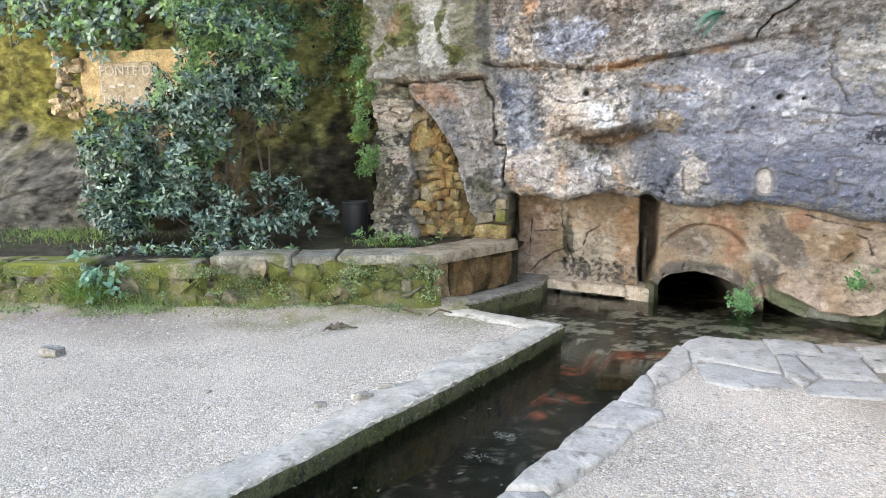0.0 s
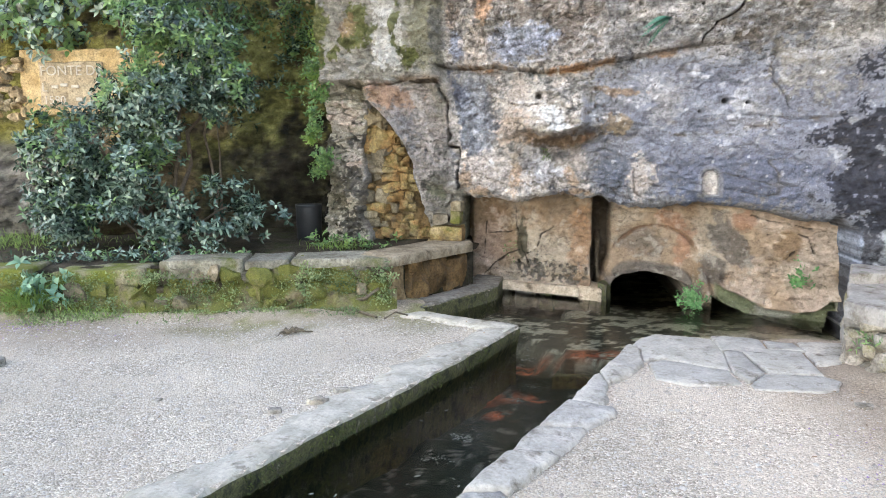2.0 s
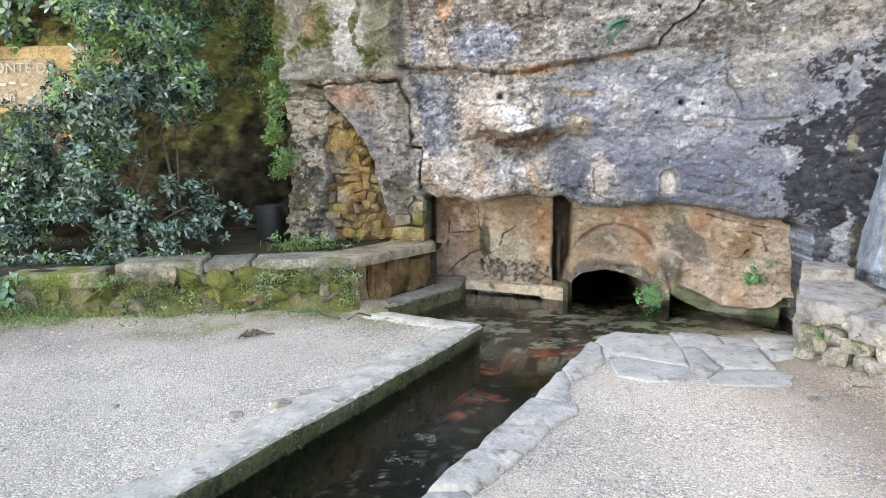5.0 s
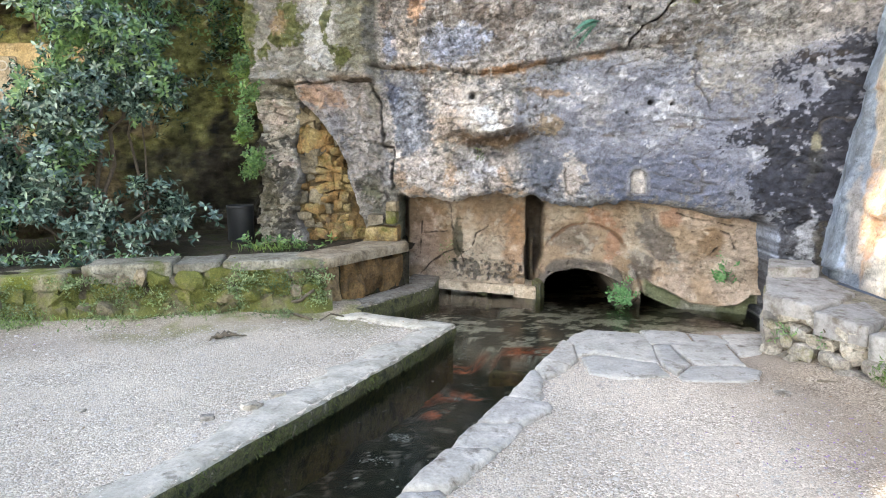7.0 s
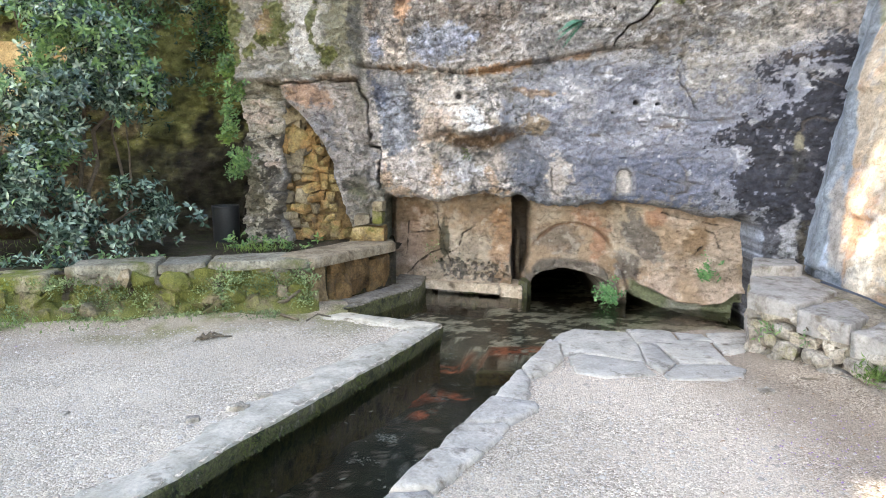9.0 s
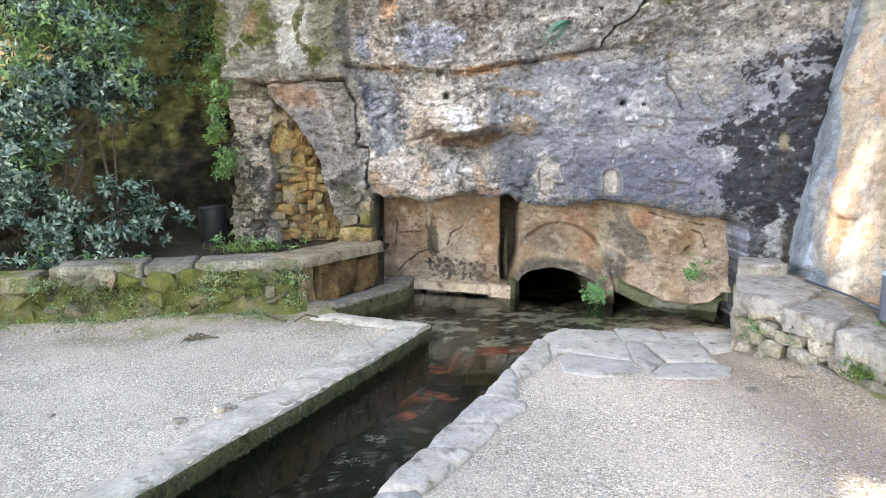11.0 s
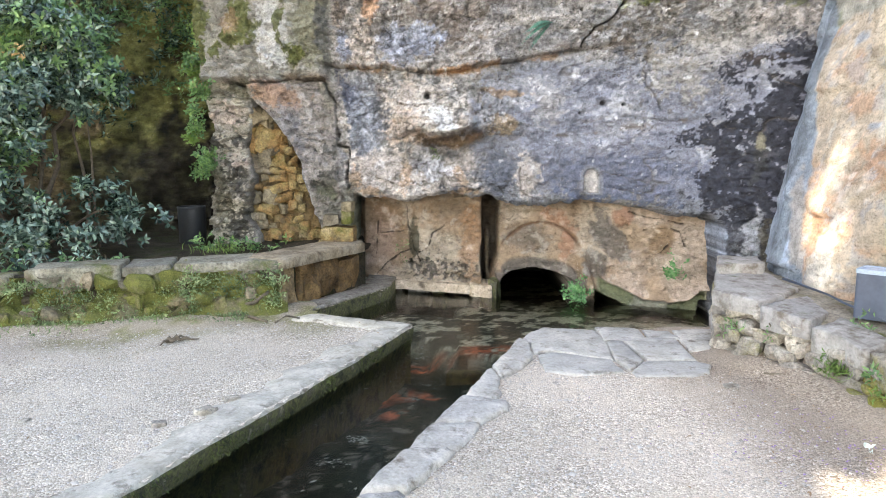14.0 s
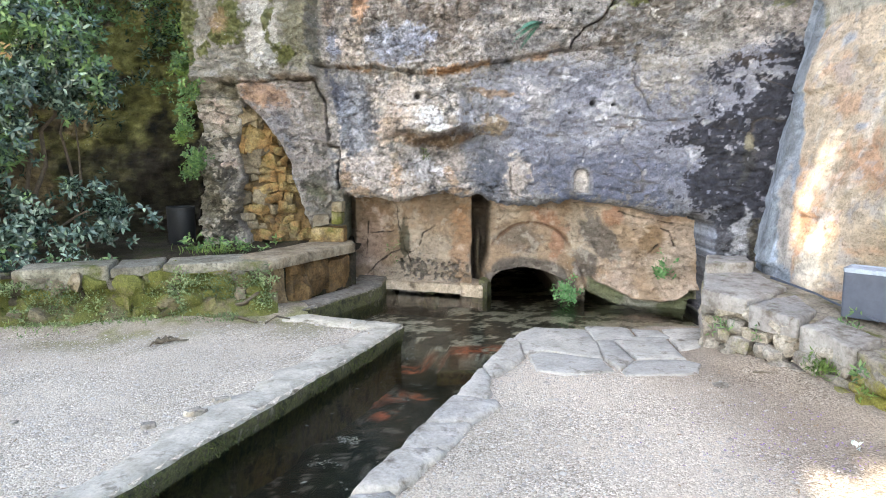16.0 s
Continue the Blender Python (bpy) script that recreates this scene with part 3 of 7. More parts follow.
    me.polygons.foreach_set("loop_start", np.arange(len(idx), dtype=np.int32) * 3)
    me.polygons.foreach_set("use_smooth", np.ones(len(idx), bool))
    me.materials.append(mat)
    me.update(calc_edges=True)
    return me


# ---- ground with the channel and the spring basin let into it ----
LEFT_EDGE = [(-3.95, -3.5), (-1.29, 3.30), (-0.94, 4.18), (-0.34, 5.81)]
RIGHT_EDGE = [(0.85, 5.6), (0.46, 4.98), (0.31, 4.52), (0.15, 4.19), (0.02, 3.81), (-0.10, 3.49), (-0.24, 3.10), (-0.33, 2.82), (-2.58, -3.5)]
POOL = LEFT_EDGE + [(-1.30, 6.24), (-0.70, 7.42), (-0.55, 10.4), (1.8, 10.4), (3.2, 7.6), (2.40, 5.80), (2.20, 5.72)] + RIGHT_EDGE
WATER_Z = -0.13


def spread(lo, hi, step_, far, count):
    core = np.arange(lo, hi + step_ / 2, step_)
    out = np.geomspace(step_ * 2, far, count)
    return np.concatenate([lo - out[::-1], core, hi + out])


gx, gy = np.meshgrid(spread(-7.5, 4.0, 0.05, 400, 26), spread(-3.8, 7.0, 0.05, 400, 26))
mx, my = (gx[:-1, :-1] + gx[1:, 1:]) / 2, (gy[:-1, :-1] + gy[1:, 1:]) / 2
gz = 0.012 * fbm(gx, gy, 1.1, 3, 4) * (np.abs(gx) < 9) * (np.abs(gy) < 9)
gz = gz + 0.035 * step(0.4, 0.0, line_gap(gx, gy, [(2.05, 4.85), (2.3, 4.4), (2.4, 3.5), (2.6, 1.5)]))
gz = gz + 0.05 * step(0.24, 0.04, line_gap(gx, gy, [(2.12, 4.62), (2.3, 4.4), (2.4, 3.5), (2.6, 1.5)]))
gz = gz + 0.06 * step(0.55, 0.05, line_gap(gx, gy, [(-1.6, 6.4), (-2.7, 5.95), (-4.4, 5.6), (-6.5, 5.2)]))
tint = np.ones(gx.shape + (3,)) * np.array((1.00, 0.96, 0.885))
wob = fbm(gx, gy, 0.6, 8, 5)
tint = tint * (1 + 0.10 * fbm(gx, gy, 1.6, 9, 5) + 0.06 * wob)[..., None]
tint = mixc(tint, (1.10, 1.03, 0.95), step(-0.3, 0.9, gx + 0.35 * wob) * step(6, 5, gx))
soil_r = step(1.35, 0.1, line_gap(gx, gy, [(1.75, 5.4), (2.3, 4.4), (2.4, 3.5), (2.6, 1.5)]) + 0.35 * wob)
tint = mixc(tint, (0.46, 0.39, 0.325), soil_r * 0.80)
soil_l = step(1.0, 0.15, line_gap(gx, gy, [(-1.2, 6.4), (-1.9, 6.25), (-2.7, 5.95), (-4.4, 5.6), (-6.5, 5.2)]) + 0.3 * wob)
tint = mixc(tint, (0.60, 0.54, 0.44), soil_l * 0.8)
tint = mixc(tint, (0.40, 0.42, 0.20), soil_l * step(-0.25, 0.3, fbm(gx, gy, 0.25, 21, 4) + 0.2) * 0.85)
tint = mixc(tint, (0.62, 0.56, 0.52), 0.7 * spot(gx, gy, -4.2, 4.9, 1.2, 0.45, 10, 0.6))
ground = setting("ground", grid_mesh("ground", gx, gy, gz, GRAVEL, tint / 1.0, keep=~inside(mx, my, POOL)), "pale grey gravel ground with bare soil by the walls")

bx, by = np.meshgrid(np.arange(-4.2, 3.4, 0.03), np.arange(-3.6, 10.8, 0.03))
basin = step(5.6, 6.1, by)
red = np.zeros(bx.shape)
for px_, py_, rx, ry_, a in ((0.28, 6.00, 0.26, 0.13, 10), (-0.62, 5.38, 0.34, 0.17, 20), (-0.19, 5.53, 0.10, 0.09, 0), (-0.36, 6.05, 0.24, 0.11, 0), (-0.41, 4.98, 0.12, 0.08, 0)):
    red = np.maximum(red, spot(bx, by, px_, py_, rx, ry_, a, 0.6))
red = red * step(-0.18, 0.14, fbm(bx, by, 0.13, 35, 5, gain=0.7) + 0.5 * red - 0.15)
shelf = np.maximum(step(5.79, 5.83, by + 0.02 * fbm(bx, by, 0.2, 34, 3)) * step(-0.05, 0.07, bx), step(6.1, 6.5, by + 0.3 * fbm(bx, by, 0.5, 32, 3)) * step(7.5, 7.2, by + 0.35 * bx))
bz = -0.50 + 0.05 * fbm(bx, by, 0.4, 31, 5) * (1 - 0.7 * shelf) + 0.215 * shelf 
bt = np.ones(bx.shape + (3,)) * np.array((0.016, 0.024, 0.016))
bt = mixc(bt, (0.055, 0.064, 0.046), step(0.1, 0.5, fbm(bx, by, 0.2, 33, 5)) * (0.3 + 0.7 * basin))
bt = mixc(bt, (0.72, 0.68, 0.58), shelf * 0.95)
bt = mixc(bt, (0.03, 0.032, 0.022), shelf * step(-0.10, 0.04, fbm(bx, by * 1.4, 0.20, 36, 6, gain=0.65)) * 0.95)
bt = mixc(bt, (0.22, 0.22, 0.20), step(0.62, 0.72, fbm(bx, by, 0.07, 38, 3)) * 0.7)
bt = mixc(bt, (0.68, 0.17, 0.085), red * 0.9)
bt = mixc(bt, (0.10, 0.05, 0.03), red * step(-0.05, 0.22, fbm(bx, by, 0.09, 37, 4, gain=0.7)) * 0.85)
bed = setting("channel_bed", grid_mesh("channel_bed", bx, by, bz, BED, bt), "dark muddy bed of the spring basin and channel")
wx, wy = np.meshgrid(np.linspace(-4.2, 3.4, 20), np.linspace(-3.6, 10.8, 20))
water = setting("water", grid_mesh("water", wx, wy, np.full(wx.shape, WATER_Z), WATER), "dark still spring water")

# ---- the cliff ----
LEDGE = ([-3, -1.3, -0.8, -0.25, 0.1, 0.55, 1.2, 1.9, 3.2], [2.42, 2.41, 2.38, 2.30, 2.32, 2.37, 2.44, 2.50, 2.56])
BOTTOM = ([-1.16, -1.10, -0.83, -0.58, -0.27, 0.36, 0.51, 0.68, 0.90, 1.27, 1.74, 2.13, 2.42, 2.52, 2.60], [-0.5, 1.00, 0.98, 0.92, 0.99, 1.03, 1.00, 0.90, 0.94, 0.99, 0.95, 0.89, 0.87, 0.80, -0.5])
CRACK = [(-2.44, 2.22), (-1.92, 2.23), (-1.39, 2.26), (-1.27, 1.95), (-1.26, 1.57), (-1.14, 1.52), (-1.14, 1.30), (-1.16, 1.05)]
SLAB_EDGE = ([0.30, 0.47, 0.79, 1.16, 1.54, 1.84, 2.12], [-1.38, -1.42, -1.51, -1.62, -1.73, -1.94, -2.22])


def face_y(x):
    """Where the cliff's middle plane stands."""
    return 7.7 - 0.36 * np.maximum(x + 1.0, 0)


cx = np.concatenate([np.arange(-12, -3.1, 0.045), np.arange(-3.1, 3.3, 0.010), np.arange(3.3, 6.0, 0.1)])
cz = np.concatenate([np.arange(-0.6, 3.45, 0.010), np.arange(3.45, 7.0, 0.1)])
X, Z = np.meshgrid(cx, cz)
wx_ = X + 0.06 * fbm(X, Z, 0.35, 41, 4)
wz_ = Z + 0.05 * fbm(X, Z, 0.35, 47, 4)
left = step(-2.70, -2.80, wx_)                                     # the shaded wall behind the shrub
pillar = step(-2.82, -2.72, wx_) * step(-2.18, -2.30, wx_)
slab_x = np.interp(Z, *SLAB_EDGE)
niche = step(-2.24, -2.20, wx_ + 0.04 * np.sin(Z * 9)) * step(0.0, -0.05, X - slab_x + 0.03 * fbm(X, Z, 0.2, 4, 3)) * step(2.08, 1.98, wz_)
zl = np.interp(X, *LEDGE)
zb = np.interp(X, *BOTTOM) + 0.03 * fbm(X, Z * 0, 0.22, 52, 4) + 0.022 * fbm(X, Z * 0, 0.07, 54, 3)

joint, cid, ox, oz = cells(wx_, wz_, 0.55, 0.34, 61)
joint2, cid2, ox2, oz2 = cells(wx_ * 1.0, wz_, 0.16, 0.09, 67)
Y = face_y(X) + 0.0
Y += 0.07 * fbm(X, Z, 1.4, 71, 6) + 0.022 * fbm(X, Z, 0.25, 75, 5, gain=0.6)
Y += (0.03 * (cid - 0.5)) * (1 - 0.75 * step(0.0, 0.8, X)) + 0.022 * (oz * (cid - 0.35)) + 0.015 * ox * (cid - 0.5)
Y += (0.034 * (cid2 - 0.5) + 0.016 * oz2 + 0.012 * ox2 * (cid2 - 0.5)) * (1 - 0.65 * step(0.2, 0.8, X))
Y += 0.012 * step(0.03, 0.0, joint) * step(-0.2, 0.4, fbm(X, Z, 0.5, 77, 3))
Y -= 0.05 * (Z - 1.6) * step(0.9, 2.4, Z)                           # leans out towards the top
# the upper band stands proud, with a broken seam below it
seam = step(1.6, 0.7, X) * step(-1.45, -1.25, X)
Y -= 0.10 * step(-0.008, 0.014, wz_ * 0.4 + Z * 0.6 - zl) * step(2.4, 1.0, X) * step(-1.5, -1.25, X)
Y += 0.13 * np.exp(-((wz_ * 0.4 + Z * 0.6 - zl + 0.012) / 0.010) ** 2) * np.clip(seam * (0.7 + 0.6 * fbm(X, Z * 0, 0.3, 80, 3)), 0, 1)
Y -= 0.16 * step(2.20, 2.27, wz_ + 0.0) * step(-1.28, -1.42, wx_) * (1 - left)
# the nose-like lump and the hollow under it
lump = np.clip(1 - ((wx_ + 0.18) / 0.46) ** 2 - ((wz_ - 1.92) / 0.36) ** 2, 0, 1)
wedge = step(2.34, 1.75, wz_) * step(-0.95, -0.45, wx_) * step(0.34, 0.14, wx_) * step(0.0, 0.045, wz_ - 1.62 - 0.10 * (wx_ + 0.6))
Y -= 0.22 * wedge + 0.07 * np.sqrt(lump)
Y += 0.32 * spot(wx_, wz_, 0.02, 1.57, 0.32, 0.10, 8, 0.35)
Y += 0.05 * spot(wx_, wz_, 0.36, 1.55, 0.5, 0.10, 5, 0.6)
Y -= 0.10 * spot(wx_, wz_, -0.55, 1.16, 0.55, 0.2, 0, 0.8)
# lower rim, rounded under, and the rock below it cut back
rim = Z - zb
Y += 0.10 * np.exp(-np.maximum(rim, 0) / 0.025) * step(-1.12, -1.05, X) * step(2.62, 2.5, X)
Y = np.where(rim < 0, Y + 3.5 * step(0.0, -0.06, rim), Y)
# leaning slab beside the masonry niche, the niche, and the layered pillar
on_slab = step(-0.04, 0.02, X - slab_x) * step(-1.18, -1.30, X) * step(2.26, 2.18, wz_)
Y -= 0.16 * on_slab * step(-1.20, -2.0, X - (Z - 1.9) * 0.3)
Y += 0.42 * niche
jp, cp, op, qp = cells(X + 0.2 * (wx_ - X), Z + 0.3 * (wz_ - Z), 0.30, 0.085, 83)
Y += pillar * (0.13 * (cp - 0.5) + 0.05 * step(0.08, 0.0, jp) + 0.03 * fbm(X, Z, 0.12, 84, 4)) * step(2.3, 2.15, Z)
gap = line_gap(X + 0.025 * fbm(X, Z, 0.11, 86, 4), Z + 0.02 * fbm(X, Z, 0.11, 88, 4), CRACK)
Y += 0.16 * step(0.013, 0.006, gap + 0.006 * fbm(X, Z, 0.07, 142, 3))
gap2 = line_gap(X + 0.03 * fbm(X, Z, 0.12, 90, 3), Z, [(1.64, 2.95), (1.60, 2.83), (1.49, 2.69), (1.34, 2.64), (1.24, 2.47)])
Y += 0.10 * step(0.013, 0.005, gap2 + 0.005 * fbm(X, Z, 0.05, 144, 3))
gap3 = np.minimum(line_gap(X + 0.02 * fbm(X, Z, 0.1, 92, 3), Z, [(1.80, 2.22), (1.88, 2.02), (1.97, 1.86)]), line_gap(wx_, wz_, [(0.70, 1.32), (0.72, 1.20), (0.73, 1.14)]))
Y += 0.03 * step(0.018, 0.008, gap3)
Y += 0.05 * step(0.02, 0.0, np.abs(wz_ - 1.68 - 0.06 * X)) * spot(X, Z, 1.8, 1.7, 0.7, 0.1, 3, 0.6)
Y += (1 - 0.65 * step(0.35, 0.95, X) * step(2.62, 2.45, Z)) * (0.014 * step(0.25, 0.6, fbm(X, Z, 0.09, 95, 4)) - 0.008 * step(0.25, 0.6, fbm(X, Z, 0.07, 96, 4)))
quiet = 1 - 0.65 * step(0.35, 0.95, X) * step(2.62, 2.45, Z)
ch, cc, co, cq = cells(X + 0.04 * fbm(X, Z, 0.1, 131, 4), Z + 0.03 * fbm(X, Z, 0.1, 133, 4), 0.075, 0.05, 135)
rough_ = 0.5 + 0.5 * np.clip(1.6 * fbm(X, Z, 0.6, 137, 3), -0.7, 1)
Y += quiet * rough_ * (0.018 * (cc - 0.5) + 0.010 * cq)
sn = vnoise(X * 1.3, 0.0, Z * 7.5 + 0.8 * fbm(X, Z, 0.5, 138, 4), 139)
bedding = step(0.035, 0.008, np.abs(sn - 0.5)) * step(0.0, 0.4, fbm(X, Z, 0.6, 140, 4))
Y += 0.025 * bedding
live = 0.35 + 0.65 * quiet
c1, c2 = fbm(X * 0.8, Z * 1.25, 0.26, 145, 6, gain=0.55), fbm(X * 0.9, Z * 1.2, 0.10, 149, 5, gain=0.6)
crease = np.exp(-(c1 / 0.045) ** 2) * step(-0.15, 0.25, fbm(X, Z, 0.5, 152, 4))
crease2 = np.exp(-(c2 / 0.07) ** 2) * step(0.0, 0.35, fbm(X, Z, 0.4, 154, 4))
Y += live * (0.030 * crease + 0.018 * crease2 + 0.030 * np.clip(c2, -0.6, 0.6) + 0.022 * c1 + 0.010 * fbm(X, Z, 0.035, 156, 2))
holes = np.zeros(X.shape)
for hx, hz, hr in ((-0.26, 2.04, 0.032), (1.46, 1.94, 0.026), (1.64, 1.92, 0.014), (1.25, 1.85, 0.012), (1.23, 2.81, 0.016)):
    holes = np.maximum(holes, spot(X, Z, hx, hz, hr, hr, 0, 0.4))
Y += 0.07 * holes
# small shrine niche with a rounded head
shrine = np.where(Z > 1.24, spot(X, Z, 1.375, 1.24, 0.062, 0.062, 0, 0.25), step(0.075, 0.06, np.abs(X - 1.375)) * step(1.06, 1.075, Z))
frame_ = np.where(Z > 1.24, spot(X, Z, 1.375, 1.24, 0.10, 0.10, 0, 0.2), step(0.11, 0.10, np.abs(X - 1.375)) * step(1.04, 1.05, Z))
Y += 0.05 * shrine - 0.012 * frame_ * (1 - shrine)
# shaded wall at the back, rough and damp
jl, cl_, ol, ql = cells(wx_, wz_, 0.8, 0.5, 97)
back = 8.75 - 0.95 * step(1.9, 0.7, wz_) * step(-5.3, -5.9, wx_) + 0.05 * (X + 3) + 0.16 * fbm(X, Z, 1.1, 99, 6) + 0.06 * (cl_ - 0.5) + 0.10 * fbm(X, Z, 0.3, 98, 5, gain=0.6) - 0.10 * (Z - 1.5)
Y = Y * (1 - left) + back * left
Y = np.where(Z > 3.4, Y + 0.5 * np.maximum(Z - 3.4, 0) ** 1.5, Y)

n1, n2, n3, n4 = fbm(X, Z, 0.9, 101, 6), fbm(X, Z, 0.35, 107, 6), fbm(X, Z, 0.12, 113, 5), fbm(X * 1.6, Z * 0.5, 0.3, 119, 5)
n5 = fbm(X, Z, 0.05, 127, 3)
lay = fbm(X * 0.35, Z * 1.6, 0.16, 123, 5, gain=0.6)                                     # beds lie nearly level
n6 = fbm(X, Z, 0.022, 128, 2)
rag = 0.13 * n2 + 0.15 * n3 + 0.17 * n5 + 0.12 * n6 + 0.06 * lay
C = np.ones(X.shape + (3,)) * np.array((0.426, 0.390, 0.347))
C = mixc(C, (0.314, 0.325, 0.372), step(-0.2, 0.35, n1 + 0.25 * X - 0.05))
C = mixc(C, (0.559, 0.499, 0.439), step(0.15, 0.5, n2 + 0.4 * lay) * 0.6)
C = mixc(C, (0.229, 0.203, 0.181), step(0.2, 0.5, n3 - 0.3 * n2 + 0.3 * lay) * 0.55)
C = mixc(C, (0.472, 0.329, 0.218), step(0.3, 0.7, n2 + 0.3 * n1) * step(1.2, 0.2, X) * 0.45)
# the calm bluish face, darker towards its lower edge
calm = ragged(patch_field(X, Z, [(0.30, 2.27), (1.19, 2.32), (1.83, 2.25), (2.43, 2.35), (3.11, 2.48), (3.21, 0.71), (2.40, 0.92), (1.21, 0.93), (0.56, 1.01), (0.27, 1.29)], 0.30), rag, 0.12)
C = mixc(C, (0.250, 0.262, 0.335), calm * 0.85)
C = mixc(C, (0.394, 0.396, 0.433), calm * step(0.1, 0.45, n2 + 0.3 * lay) * 0.5)
C = mixc(C, (0.129, 0.146, 0.218), calm * ragged(blob(wx_, wz_, 1.52, 1.14, 0.761, 0.301, -4), rag + 0.1 * lay, 0.16) * 0.85)
C = mixc(C, (0.113, 0.138, 0.218), calm * ragged(blob(wx_, wz_, 1.42, 0.99, 0.673, 0.078, -2), rag + 0.1 * lay, 0.18) * 0.7)
C = mixc(C, (0.135, 0.150, 0.196), ragged(blob(wx_, wz_, 0.49, 1.18, 0.237, 0.266), rag, 0.14) * 0.8)
C = mixc(C, (0.172, 0.175, 0.203), ragged(blob(wx_, wz_, 0.43, 1.51, 0.192, 0.148), rag + 0.15 * n5, 0.12) * 0.6)
C = mixc(C, (0.585, 0.481, 0.383), ragged(blob(wx_, wz_, 0.79, 1.20, 0.132, 0.204, 8), rag, 0.12) * 0.8)
C = mixc(C, (0.38, 0.25, 0.105), ragged(blob(wx_, wz_, 0.53, 1.71, 0.123, 0.102), rag, 0.14) * 0.8)
C = mixc(C, (0.36, 0.21, 0.08), ragged(blob(wx_, wz_, 0.50, 2.06, 0.20, 0.030, -4), rag, 0.14) * 0.75)
C = mixc(C, (0.460, 0.423, 0.394), ragged(blob(wx_, wz_, 0.96, 1.91, 0.117, 0.186), rag, 0.2) * 0.5)
for k in (0, 1):
    bed_z = np.interp(X, *(([0.83,1.25,1.66,1.95,2.24], [1.66,1.63,1.69,1.72,1.80]) if k == 0 else ([1.30,1.76,2.14], [1.76,1.72,1.76])))
    on_bed = np.exp(-((wz_ * 0.35 + Z * 0.65 - bed_z) / 0.022) ** 2) * step(0.78, 0.99, X) * step(2.31, 2.17, X)
    C = mixc(C, (0.147, 0.105, 0.061), on_bed * step(-0.25, 0.15, n3 + 0.4 * n5) * (0.75 - 0.3 * k))
# broad rough band above the ledge, pale and brown, with the smooth blue slab set in it
upper = step(-0.02, 0.03, Z - zl + 0.03 * n3) * step(-1.32, -1.24, X)
C = mixc(C, (0.404, 0.349, 0.298), upper * 0.75 * step(1.71, -0.14, X))
C = mixc(C, (0.333, 0.315, 0.289), upper * 0.75 * step(0.10, 1.20, X))
C = mixc(C, (0.147, 0.096, 0.065), upper * ragged(blob(wx_, wz_, -0.13, 2.84, 0.638, 0.223, -8), rag + 0.5 * n5 - 0.16, 0.10) * 0.6)
C = mixc(C, (0.496, 0.440, 0.383), upper * ragged(blob(wx_, wz_, 0.81, 2.72, 0.369, 0.149), rag - 0.05, 0.15) * 0.55)
C = mixc(C, (0.333, 0.359, 0.462), upper * ragged(blob(wx_, wz_, -0.44, 2.57, 0.301, 0.218, 6), 0.6 * rag, 0.08) * 0.95)
C = mixc(C, (0.385, 0.41, 0.485), upper * ragged(blob(wx_, wz_, -0.49, 2.66, 0.157, 0.091, 20), rag, 0.14) * 0.7)
C = mixc(C, (0.305, 0.329, 0.427), upper * ragged(blob(wx_, wz_, -1.15, 2.64, 0.085, 0.153), 0.6 * rag, 0.10) * 0.9)
C = mixc(C, (0.585, 0.469, 0.362), upper * ragged(blob(wx_, wz_, -0.95, 2.67, 0.124, 0.291), rag, 0.14) * 0.8)
C = mixc(C, (0.533, 0.274, 0.109), upper * ragged(blob(wx_, wz_, -0.87, 2.96, 0.088, 0.149), rag, 0.14) * 0.85)
C = mixc(C, (0.323, 0.218, 0.137), upper * ragged(blob(wx_, wz_, -1.22, 2.94, 0.084, 0.151), rag, 0.14) * 0.7)
C = mixc(C, (0.437, 0.374, 0.322), ragged(patch_field(X, Z, [(2.55, 2.61), (2.73, 2.45), (3.20, 2.41), (3.17, 2.84), (2.80, 2.73)], 0.25), rag, 0.10) * 0.8)
C = mixc(C, (0.099, 0.074, 0.051), ragged(blob(wx_, wz_, 1.99, 2.62, 0.327, 0.251), 1.3 * rag + 0.5 * n5 - 0.12, 0.06) * 0.7)
C = mixc(C, (0.124, 0.105, 0.077), ragged(blob(wx_, wz_, 2.08, 2.08, 0.282, 0.229, -10), 1.3 * rag + 0.5 * n5 - 0.2, 0.06) * 0.6)
C = mixc(C, (0.437, 0.396, 0.332), ragged(blob(wx_, wz_, 2.16, 2.28, 0.370, 0.353, 10), rag - 0.05, 0.2) * 0.5)
C = mixc(C, (0.165, 0.189, 0.028), ragged(blob(wx_, wz_, 1.74, 2.84, 0.115, 0.045), rag, 0.1) * 0.9)
C = mixc(C, (0.135, 0.150, 0.036), ragged(blob(wx_, wz_, 2.95, 2.75, 0.142, 0.047), rag, 0.1) * 0.8)
# ochre under the ledge
under = Z - zl + 0.008
C = mixc(C, (0.40, 0.205, 0.060), np.exp(-((under + 0.05 * n3) / 0.034) ** 2) * step(-1.25, -1.1, X) * step(1.25, 0.88, X) * step(-0.2, 0.15, n2 + 0.5 * n3 + 0.1) * 0.9)
C = mixc(C, (0.147, 0.105, 0.069), np.exp(-((under - 0.05) / 0.045) ** 2) * step(0.83, 1.04, X) * step(1.76, 1.61, X) * step(-0.2, 0.2, n3 + 0.1) * 0.85)
C = mixc(C, (0.460, 0.218, 0.061), ragged(blob(wx_, wz_, 0.01, 2.32, 0.209, 0.039, 10), rag, 0.15) * 0.9)
# left of the lump: slate streaks and a pale blue wash
C = mixc(C, (0.081, 0.096, 0.155), ragged(blob(wx_, wz_, -1.12, 2.14, 0.104, 0.276, 28), 0.9 * rag, 0.10) * 0.85)
